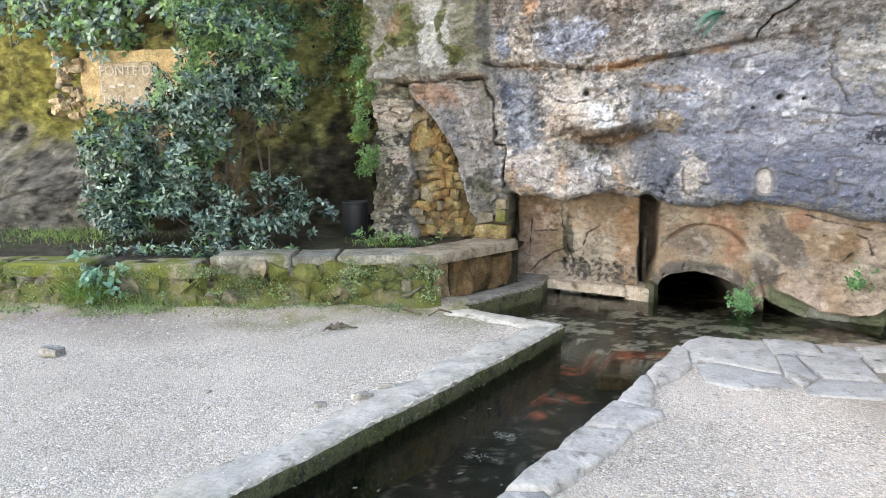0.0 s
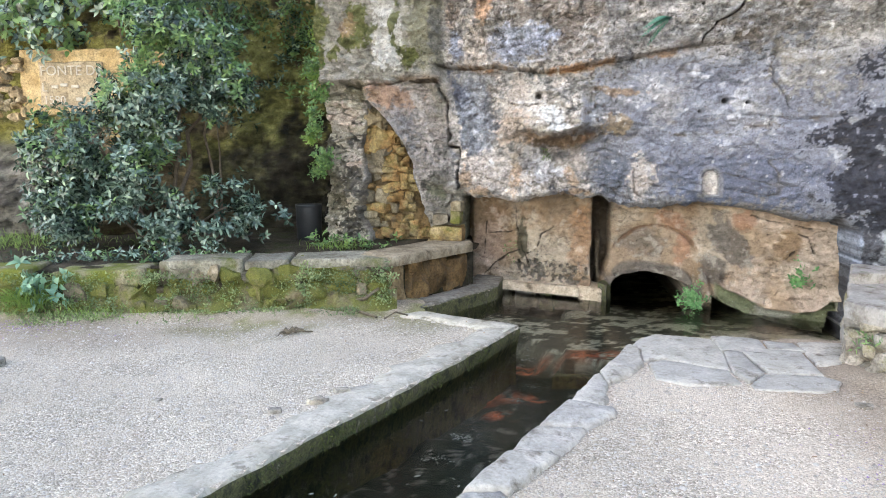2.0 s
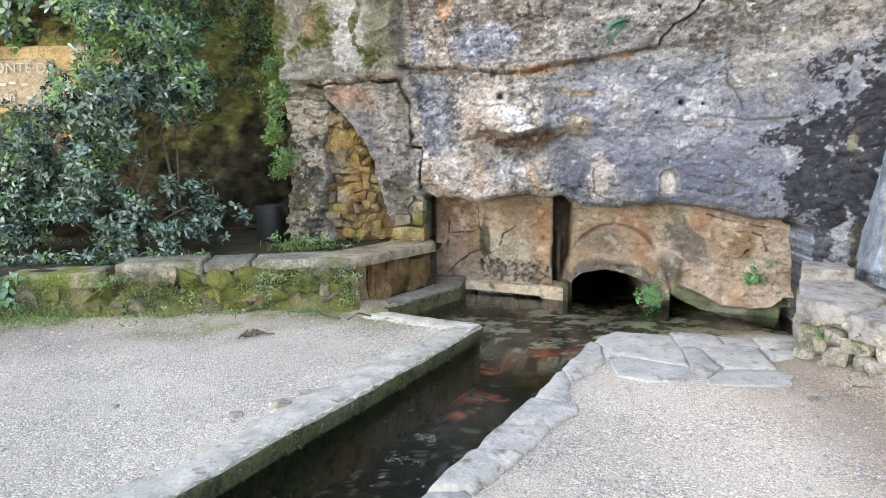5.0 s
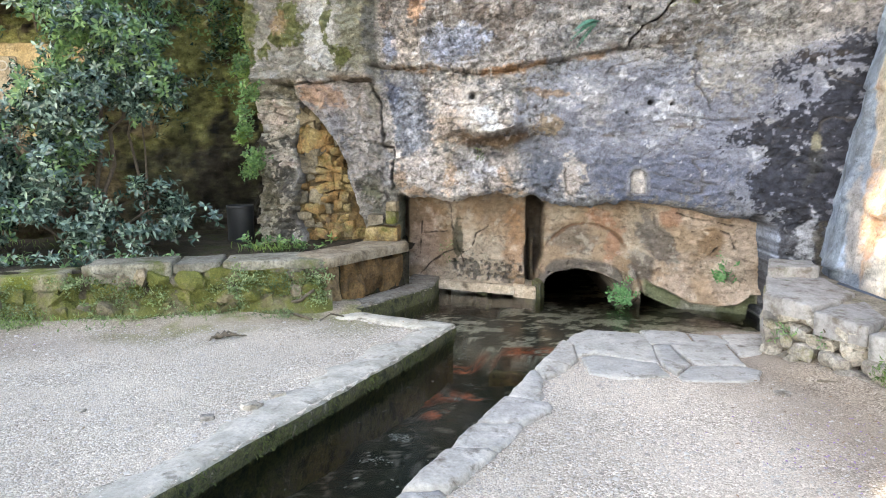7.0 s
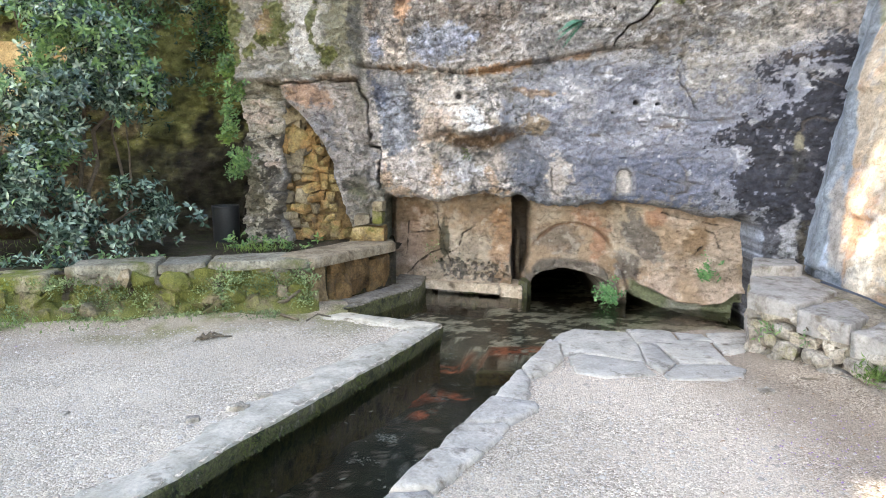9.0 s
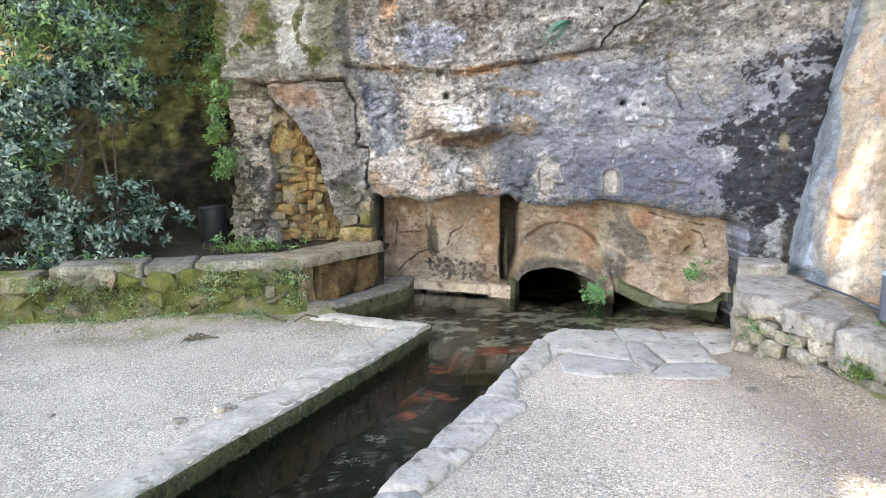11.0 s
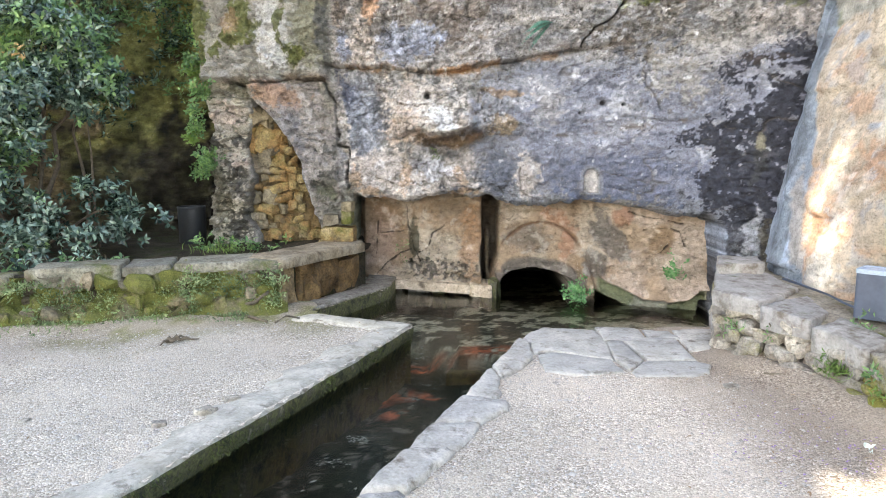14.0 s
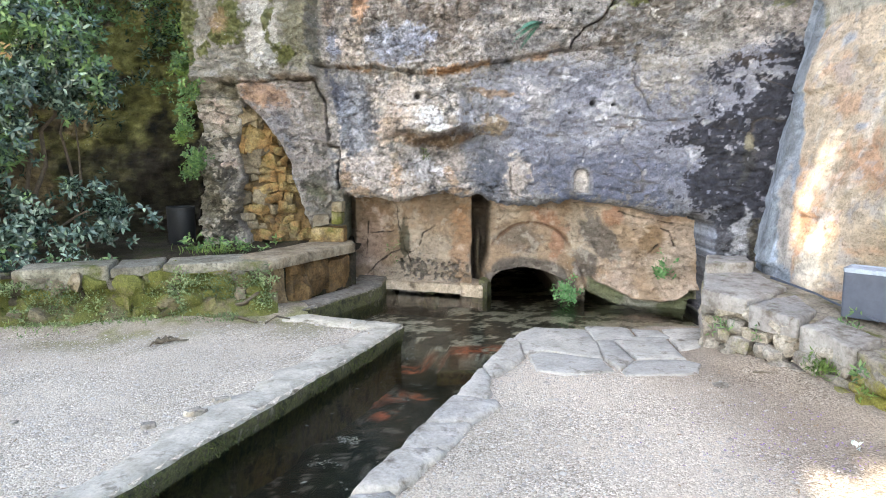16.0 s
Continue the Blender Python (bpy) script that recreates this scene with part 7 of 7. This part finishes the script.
    ob = tagged(new(name, leaves_mesh(name, base, way, unit(r.normal(0, 1, (n, 3))), length * r.uniform(0.5, 1.2, n), np.full(n, 0.008), GRASS, 0.5, 0.05)), label, "grass", kind="stuff")
    return ob


grass("grass", (-2.35, 6.95, 0.47), 90, (0.14, 0.08, 0.01), 0.10, 671, "fresh grass behind the bench")
grass("grass", on_bench(2.9, -0.22, 0.06), 300, (0.55, 0.07, 0.02), 0.06, 673, "grass at the foot of the bench")
grass("grass", on_bench(3.3, -0.16, 0.10), 160, (0.10, 0.05, 0.02), 0.22, 675, "long grass blades by the bench")
grass("grass", (-6.3, 7.0, 0.46), 900, (0.6, 0.35, 0.01), 0.08, 679, "low green growth at the foot of the back wall")
grass("grass", (2.40, 4.16, 0.12), 160, (0.05, 0.05, 0.02), 0.09, 677, "grass in the low wall")

# ---- small things lying about ----
def twig(pts, r0, label, seed):
    ob = thing("twig", label, "twig", at=pts[0])
    part("stem", tube_mesh("stem", pts, [r0 * (1 - 0.12 * i) for i in range(len(pts))], TWIG, 6, seed), ob)
    return ob


branch = thing("branch", "broken gnarled grey branch lying on the gravel", "branch", at=(-2.34, 5.15, 0))
part("stem", tube_mesh("stem", [(-2.35, 5.12, 0.016), (-2.325, 5.14, 0.034), (-2.30, 5.13, 0.022), (-2.275, 5.16, 0.040), (-2.25, 5.155, 0.024), (-2.21, 5.19, 0.030), (-2.17, 5.18, 0.020), (-2.12, 5.22, 0.012)], [0.012, 0.030, 0.019, 0.026, 0.014, 0.013, 0.008, 0.004], TWIG, 8, 1), branch)
part("fork", tube_mesh("fork", [(-2.28, 5.16, 0.030), (-2.26, 5.20, 0.044), (-2.23, 5.22, 0.022), (-2.20, 5.25, 0.010)], [0.013, 0.010, 0.008, 0.004], TWIG, 7, 2), branch)
part("fork", tube_mesh("fork", [(-2.32, 5.14, 0.026), (-2.35, 5.08, 0.030), (-2.36, 5.05, 0.008)], [0.014, 0.010, 0.005], TWIG, 7, 3), branch)
branch.location.x += 0.10
branch.location.y += 0.11
twig([(-2.0, 6.05, 0.03), (-1.85, 6.0, 0.04), (-1.72, 5.92, 0.03), (-1.62, 5.86, 0.02)], 0.018, "dry root on the soil by the bench", 2)
twig([(-1.95, 6.10, 0.10), (-1.8, 6.12, 0.13), (-1.68, 6.18, 0.22)], 0.02, "gnarled root climbing the bench wall", 3)
twig([(-1.55, 5.86, 0.01), (-1.47, 5.95, 0.05), (-1.36, 5.98, 0.02)], 0.010, "dark broken twig on the gravel", 4)
twig([(2.05, 4.42, 0.03), (2.18, 4.35, 0.045), (2.28, 4.20, 0.04)], 0.007, "thin twig at the foot of the low wall", 5)
twig([(2.30, 4.15, 0.06), (2.34, 3.9, 0.06), (2.32, 3.75, 0.05)], 0.007, "thin twig at the foot of the low wall", 6)
hose = thing("hose", "thin dark pipe lying along the rock's foot", "pipe", at=(2.62, 5.2, 0.46))
part("pipe", tube_mesh("pipe", [(2.58, 5.35, 0.49), (2.64, 5.1, 0.475), (2.70, 4.9, 0.455), (2.70, 4.7, 0.44), (2.78, 4.3, 0.40)], [0.009] * 5, BIN, 6), hose)
for i, (x, y, s, mat, lab) in enumerate(((-3.98, 4.16, 0.16, RIGHTSTONE, "pale flat stone block lying on the gravel"), (-1.615, 3.60, 0.075, RIGHTSTONE, "small pale stone on the gravel"), (-1.34, 4.0, 0.09, RIGHTSTONE, "flat pale stone set in the gravel"), (-1.42, 3.80, 0.11, RIGHTSTONE, "flat pale stone set in the gravel"), (-2.39, 3.66, 0.05, RIGHTSTONE, "small pale stone on the gravel"), (1.76, 4.24, 0.10, RIGHTSTONE, "small earthy stone half buried in the gravel"))):
    ob = tagged(new("stone", stone_mesh((s, s * 0.8, s * 0.5), 700 + i, mat, 3, 0.4, 0.1)), lab, "stone")
    ob.matrix_basis = pose(x, y, s * (0.02 if i in (2, 3) else -0.06 if i == 5 else 0.12), 0, 0, 20 * i)
petal = thing("petal", "crumpled white petal lying on the gravel", "petal", at=(2.07, 3.29, 0.0))
r = np.random.RandomState(711)
part("petals", leaves_mesh("petals", np.array((2.07, 3.29, 0.015)) + r.normal(0, 0.008, (7, 3)), unit(r.normal(0, 1, (7, 3)) + np.array((0, 0, 0.6))), unit(r.normal(0, 1, (7, 3))), np.full(7, 0.030), np.full(7, 0.024), PAPER, 0.4, 0.3), petal)
n = 260
r = np.random.RandomState(713)
D = np.stack([r.uniform(-5.5, 2.4, n), r.uniform(2.2, 6.0, n), np.full(n, 0.018)], 1)
D = D[~inside(D[:, 0], D[:, 1], POOL)]
D[: len(D) // 3, :2] = np.stack([r.uniform(1.5, 2.4, len(D) // 3), r.uniform(2.6, 4.6, len(D) // 3)], 1)
tagged(new("dry_leaves", leaves_mesh("dry_leaves", D, r.normal(0, 1, D.shape) * np.array((1, 1, 0.1)), np.array((0, 0, 1.0)) + r.normal(0, 0.2, D.shape), r.uniform(0.012, 0.035, len(D)), r.uniform(0.006, 0.014, len(D)), DRY)), "small dry leaves scattered over the ground", "leaves", kind="stuff")

tagged(new("threshold", slab_mesh("threshold", [(-0.05, 5.74), (0.62, 5.76), (0.66, 5.91), (-0.02, 5.89)], -0.7, -0.40, [KERB_WET], 741, 0.01)), "submerged stone threshold between basin and channel", "threshold", kind="structure")

# pale petals drifting on the water
r = np.random.RandomState(751)
n = 300
F = np.stack([r.uniform(-1.6, 2.2, n), r.uniform(2.6, 7.2, n), np.full(n, WATER_Z + 0.003)], 1)
F = F[inside(F[:, 0], F[:, 1], POOL)]
F = F[fbm(F[:, 0], F[:, 1], 0.5, 753, 4) > -0.05]
tagged(new("petals", leaves_mesh("petals", F, r.normal(0, 1, F.shape) * np.array((1, 1, 0)), np.zeros(F.shape) + np.array((0, 0, 1.0)), r.uniform(0.008, 0.05, len(F)), r.uniform(0.005, 0.02, len(F)), DRIFT, 0.0, 0.0)), "pale petals and specks drifting on the water", "petals", kind="stuff")

# pale scum that has gathered in patches on the channel
r = np.random.RandomState(755)
S = np.concatenate([np.stack([r.normal(x, w, k), r.normal(y, w * 0.7, k), np.full(k, WATER_Z + 0.004)], 1) for x, y, w, k in ((-0.55, 3.73, 0.045, 60), (-0.64, 3.44, 0.05, 30), (-0.27, 4.36, 0.03, 24), (-0.24, 5.27, 0.03, 20), (-0.18, 4.64, 0.03, 16))])
tagged(new("scum", leaves_mesh("scum", S, r.normal(0, 1, S.shape) * np.array((1, 1, 0)), np.zeros(S.shape) + np.array((0, 0, 1.0)), r.uniform(0.008, 0.026, len(S)), r.uniform(0.005, 0.014, len(S)), DRIFT, 0.0, 0.0)), "pale scum gathered on the still water", "scum", kind="stuff")

# moss that hangs from the edge of the kerb
n = 3000
v = r.uniform(0, 1, n) ** 1.2
M = np.stack([-1.75 + 1.40 * v, 2.13 + 3.65 * v, -0.015 - 0.10 * r.uniform(0, 1, n) ** 1.6], 1)
M = M[vnoise(v * 22, 0.0, 0.0, 759) + 0.3 * r.uniform(-1, 1, n) > 0.5]
M[:, 0] += 0.012
tagged(new("moss_fringe", leaves_mesh("moss_fringe", M, np.array((0.5, -0.2, -0.7)) + r.normal(0, 0.4, M.shape), r.normal(0, 1, M.shape), r.uniform(0.008, 0.028, len(M)), r.uniform(0.005, 0.010, len(M)), KERBMOSS, 0.3, 0.1)), "fringe of moss hanging from the kerb's edge", "moss", kind="stuff")

# fine moss and seedlings on the face of the bench and its bank
n = 13000
s_, z_ = r.uniform(0.0, 4.6, n), r.uniform(-0.05, 0.40, n)
some = vnoise(s_ * 3.2, 0.0, z_ * 5.0, 757) + 0.25 * r.uniform(-1, 1, n) > 0.5
s_, z_ = s_[some], z_[some]
Q = np.array([on_bench(a, -0.06 - 0.30 * max(0.0, 0.22 - c) - 0.03 * rr, max(0.015, c)) for a, c, rr in zip(s_, z_, r.uniform(-1, 1, len(s_)))])
tagged(new("moss_sprigs", leaves_mesh("moss_sprigs", Q, np.array((0, -0.6, 0.5)) + r.normal(0, 0.6, Q.shape), r.normal(0, 1, Q.shape), r.uniform(0.010, 0.034, len(Q)), r.uniform(0.008, 0.018, len(Q)), WEED, 0.3, 0.1)), "fine moss and seedlings on the bench wall", "moss", kind="stuff")

# small weeds and moss on the soil in front of the bench
n = 5200
s_, u_ = r.uniform(0.3, 4.8, n), r.uniform(0, 1, n) ** 1.4
some = vnoise(s_ * 2.6, 0.0, u_ * 2.0, 765) + 0.25 * r.uniform(-1, 1, n) + 0.05 * s_ > 0.55 + 0.25 * u_
Q = np.array([on_bench(a, -0.14 - 0.42 * c, 0.055 - 0.02 * c) for a, c in zip(s_[some], u_[some])])
tagged(new("ground_weeds", leaves_mesh("ground_weeds", Q, np.array((0, -0.3, 0.7)) + r.normal(0, 0.6, Q.shape), r.normal(0, 1, Q.shape), r.uniform(0.012, 0.040, len(Q)), r.uniform(0.008, 0.020, len(Q)), WEED, 0.3, 0.1)), "low weeds and moss on the soil in front of the bench", "weeds", kind="stuff")

# violet blossom fallen on the soil
r = np.random.RandomState(761)
V = np.concatenate([np.stack([r.normal(-4.75, 0.35, 420), r.normal(5.05, 0.16, 420), np.full(420, 0.03)], 1), np.stack([r.normal(1.9, 0.35, 240), r.normal(3.35, 0.35, 240), np.full(240, 0.02)], 1)])
tagged(new("blossom", leaves_mesh("blossom", V, r.normal(0, 1, V.shape) * np.array((1, 1, 0.15)), np.array((0, 0, 1.0)) + r.normal(0, 0.3, V.shape), r.uniform(0.010, 0.022, len(V)), r.uniform(0.007, 0.013, len(V)), PURPLE)), "small violet blossoms fallen on the soil", "blossom", kind="stuff")

# ---- loose pebbles ----
def pebbles(n, area, lo, hi, seed):
    r = np.random.RandomState(seed)
    x0, x1, y0, y1 = area
    P = np.stack([r.uniform(x0, x1, n), y0 + (y1 - y0) * r.uniform(0, 1, n) ** 1.3], 1)
    P = P[~inside(P[:, 0], P[:, 1], POOL)]
    soil = line_gap(P[:, 0], P[:, 1], [(1.75, 5.4), (2.3, 4.4), (2.4, 3.5), (2.6, 1.5)])
    P = P[soil + r.uniform(-0.25, 0.25, len(P)) > 0.6]
    n = len(P)
    s = lo * (hi / lo) ** (r.uniform(0, 1, n) ** 2.5)
    o = np.array([(1, 0, 0), (0, 1, 0), (-1, 0, 0), (0, -1, 0), (0.35, 0.3, 0.62), (-0.4, -0.25, 0.55)], float)
    V = o[None] * s[:, None, None] * r.uniform(0.6, 1.3, (n, 6, 3))
    t = r.uniform(0, 6.28, n)
    c, sn = np.cos(t)[:, None], np.sin(t)[:, None]
    V = np.stack([V[..., 0] * c - V[..., 1] * sn, V[..., 0] * sn + V[..., 1] * c, V[..., 2] * 0.9], -1)
    V[..., 0] += P[:, 0:1]
    V[..., 1] += P[:, 1:2]
    V[..., 2] += 0.006
    tri = np.array([(0, 1, 4), (1, 5, 4), (1, 2, 5), (2, 3, 5), (3, 4, 5), (3, 0, 4)])
    idx = (np.arange(n)[:, None, None] * 6 + tri[None]).reshape(-1, 3)
    me = bpy.data.meshes.new("pebbles")
    me.vertices.add(n * 6)
    me.vertices.foreach_set("co", V.astype(np.float32).ravel())
    me.loops.add(len(idx) * 3)
    me.loops.foreach_set("vertex_index", idx.ravel().astype(np.int32))
    me.polygons.add(len(idx))
    me.polygons.foreach_set("loop_start", np.arange(len(idx), dtype=np.int32) * 3)
    me.materials.append(PEBBLE)
    me.update(calc_edges=True)
    return tagged(new("gravel", me), "loose pale gravel stones", "gravel", kind="stuff")


pebbles(60000, (-5.5, 2.6, 1.8, 6.2), 0.0035, 0.0115, 731)
pebbles(1500, (-5.5, 2.6, 1.8, 6.2), 0.010, 0.022, 733)

# ---- trees that shade the place, behind and above the camera ----
def tree(at, height, blobs, count, label, seed, gaps=()):
    ob = thing("tree", label, "tree", "shade trees", at)
    pts = along(at, (at[0] + 0.3, at[1] + 0.2, height * 0.8), 8, 0, seed)
    part("trunk", tube_mesh("trunk", pts, [0.24 - 0.02 * i for i in range(8)], BARK, 10, seed), ob)
    r = np.random.RandomState(seed)
    for i, b in enumerate(blobs):
        part("limb", tube_mesh("limb", along(pts[4], (b[0], b[1], b[2]), 6, 0.2, seed + i), [0.09, 0.08, 0.065, 0.05, 0.035, 0.02], BARK, 7, i), ob)
    vol = np.array([b[3] * b[4] for b in blobs])
    B = np.array(blobs)[r.choice(len(blobs), count, p=vol / vol.sum())]
    P = B[:, :3] + unit(r.normal(size=(count, 3))) * B[:, 3:6] * (r.uniform(0, 1, count) ** 0.4)[:, None]
    s = np.array(SUN_DIR)
    for (gx_, gy_, gz_, rad) in gaps:                               # where the sun comes through
        q = P - np.array((gx_, gy_, gz_))
        dist = np.linalg.norm(q - (q @ s)[:, None] * s[None], axis=1)
        keep_ = dist > rad * (0.8 + 0.5 * vnoise(P[:, 0] * 3, P[:, 1] * 3, P[:, 2] * 3, 7))
        P = P[keep_]
    n = len(P)
    part("crown", leaves_mesh("crown", P, r.normal(0, 1, (n, 3)), np.array((0, 0, 1.0)) + r.normal(0, 0.5, (n, 3)), r.uniform(0.4, 0.7, n), r.uniform(0.25, 0.42, n), CANOPY, 0.2, 0.1), ob)
    return ob


GAPS = ((2.78, 5.10, 0.62, 0.50), (2.84, 5.34, 1.15, 0.44), (2.10, 2.70, 0.0, 0.70), (2.7, 2.45, 0.0, 0.8))
tree((-7.5, -6.5, 0), 14.0, [(-10.5, -1.5, 12.6, 3.6, 3.0, 3.2), (-7.6, -3.6, 12.4, 3.4, 3.0, 3.4), (-8.2, -3.0, 9.4, 3.2, 2.6, 2.6), (-11.0, -0.5, 9.6, 3.2, 2.6, 2.6), (-13.5, 0.5, 11.5, 3.4, 3.0, 3.4), (-8.0, -2.6, 15.2, 3.4, 3.0, 2.4), (-11.5, 0.0, 15.0, 3.4, 3.0, 2.4)], 19000, "tall shade tree with a dense dark crown", 741, GAPS)
tree((-2.5, -8.5, 0), 14.0, [(-4.9, -5.6, 12.2, 3.2, 3.0, 3.4), (-2.6, -7.2, 11.6, 3.0, 2.8, 3.2), (-5.0, -5.2, 9.2, 3.0, 2.6, 2.4), (-1.4, -7.6, 9.4, 2.6, 2.4, 2.4), (-4.6, -5.4, 15.0, 3.4, 3.0, 2.4), (-0.2, -8.6, 12.0, 2.8, 2.6, 3.0)], 15000, "tall shade tree with a dense dark crown", 747, GAPS)

# ---- pieces of the pavement: kerb stones of the right bank and paving slabs ----
bank = tagged(new("pavement", None), "pale irregular paving and kerb stones on the right bank", "pavement", kind="structure")
bank.location = (1.2, 5.0, 0)
def ribbon_stone(inner, outer, top, seed):
    """A kerb stone between its edge by the water and its ragged edge against the gravel."""
    def along_(pts, n):
        d = np.concatenate([[0], np.cumsum([math.dist(p, q) for p, q in zip(pts[:-1], pts[1:])])])
        t = np.linspace(0, d[-1], n)
        return np.stack([np.interp(t, d, [p[0] for p in pts]), np.interp(t, d, [p[1] for p in pts])], 1)
    n = max(10, int(math.dist(inner[0], inner[-1]) / 0.022))
    A, B = along_(inner, n), along_(outer, n)
    u = np.linspace(0, 1, n)
    ends = np.exp(-u / 0.03) + np.exp(-(1 - u) / 0.03)                 # worn down at the joints
    rows = ((0.0, -0.70), (0.0, -0.045), (0.012, -0.014), (0.07, 0.0), (0.2, 0.004), (0.35, 0.0), (0.5, 0.003), (0.65, -0.002), (0.8, 0.002), (0.92, -0.003), (0.985, -0.014), (1.0, -0.03), (1.0, -0.12))
    verts, faces, mats = [], [], []
    for k, (v, z) in enumerate(rows):
        P = A * (1 - v) + B * v
        jog = 0.012 * fbm(P[:, 0], P[:, 1], 0.10, seed, 4) * (1 if k > 8 else 0.35 if k < 4 else 0)
        w = unit(B - A)
        P = P + w * jog[:, None]
        zz = top + z - 0.008 * ends + (0.009 * fbm(P[:, 0], P[:, 1], 0.25, seed + 1, 5) + 0.005 * fbm(P[:, 0], P[:, 1], 0.05, seed + 2, 3)) * (k > 0) - 0.012 * step(0.35, 0.6, fbm(P[:, 0], P[:, 1], 0.12, seed + 3, 4)) * (k in (1, 2, 3, 9, 10))
        verts += [(x, y, h if k else -0.7) for (x, y), h in zip(P, zz)]
    for k in range(len(rows) - 1):
        for i in range(n - 1):
            faces.append((k * n + i, k * n + i + 1, (k + 1) * n + i + 1, (k + 1) * n + i))
            mats.append(1 if k == 0 else 0)
    faces += [tuple(k * n for k in range(len(rows))), tuple(k * n + n - 1 for k in range(len(rows)))[::-1]]
    me = mesh_of("kerb_stone", verts, [f[::-1] for f in faces], [KERB_ROUGH, KERB_WET])
    me.polygons.foreach_set("material_index", mats + [0, 0])
    return me


for i, (inner, outer) in enumerate((
        ([(0.53, 5.28), (0.48, 5.18), (0.27, 4.60)], [(0.59, 5.17), (0.58, 4.82), (0.48, 4.60), (0.40, 4.46), (0.31, 4.37)]),
        ([(0.26, 4.59), (0.14, 4.26), (0.06, 4.03)], [(0.31, 4.36), (0.29, 4.17), (0.30, 4.05), (0.26, 3.97)]),
        ([(0.05, 4.02), (-0.04, 3.78), (-0.11, 3.60)], [(0.26, 3.96), (0.33, 3.93), (0.32, 3.82), (0.21, 3.70), (0.16, 3.62)]),
        ([(-0.12, 3.59), (-0.19, 3.41), (-0.24, 3.26)], [(0.16, 3.61), (0.09, 3.43), (0.02, 3.28)]),
        ([(-0.24, 3.26), (-0.33, 3.03), (-0.41, 2.82)], [(0.02, 3.27), (-0.06, 3.12), (-0.12, 2.97), (-0.20, 2.85)]),
        ([(-0.41, 2.80), (-0.75, 1.95)], [(-0.20, 2.85), (-0.42, 2.0)]), ([(-0.75, 1.95), (-1.10, 1.0)], [(-0.42, 2.0), (-0.80, 1.0)]),
        ([(-1.10, 1.0), (-1.75, -0.9)], [(-0.80, 1.0), (-1.45, -0.9)]), ([(-1.75, -0.9), (-2.74, -3.55)], [(-1.45, -0.9), (-2.40, -3.55)]))):
    part("kerb_stone", ribbon_stone(inner, outer, 0.038 - 0.006 * (i % 2), 800 + 5 * i), bank)
for i, poly in enumerate((
        [(0.60, 5.19), (0.545, 5.29), (0.64, 5.52), (0.76, 5.63), (1.17, 5.55), (1.17, 5.38), (1.18, 5.15), (1.14, 4.77), (0.89, 4.88), (0.73, 4.97), (0.59, 4.92)],
        [(1.19, 5.65), (1.48, 5.60), (1.52, 5.55), (1.51, 5.30), (1.74, 5.27), (1.72, 4.94), (1.71, 4.73), (1.38, 4.75), (1.34, 4.98), (1.32, 5.24), (1.18, 5.19), (1.18, 5.36)],
        [(1.57, 5.60), (1.78, 5.56), (1.79, 5.32), (1.55, 5.36)],
        [(1.81, 5.56), (2.15, 5.59), (2.04, 5.25), (1.91, 5.00), (1.75, 4.97)],
        [(1.19, 5.19), (1.31, 5.25), (1.32, 4.99), (1.34, 4.72), (1.20, 4.53), (1.15, 4.75)],
        [(0.62, 4.86), (0.73, 4.94), (1.12, 4.77), (1.15, 4.50), (0.81, 4.43), (0.63, 4.53)],
        [(1.21, 4.50), (1.34, 4.70), (1.71, 4.71), (1.79, 4.64), (1.70, 4.47), (1.56, 4.40), (1.21, 4.40)])):
    part("paving_slab", slab_mesh("paving_slab", poly, -0.6 if i < 4 else -0.08, 0.026 + 0.007 * math.sin(i * 2.1), [PAVER if i not in (3,) else KERB_ROUGH], 820 + i, 0.010, 0.010, 0.03, 0.007), bank)
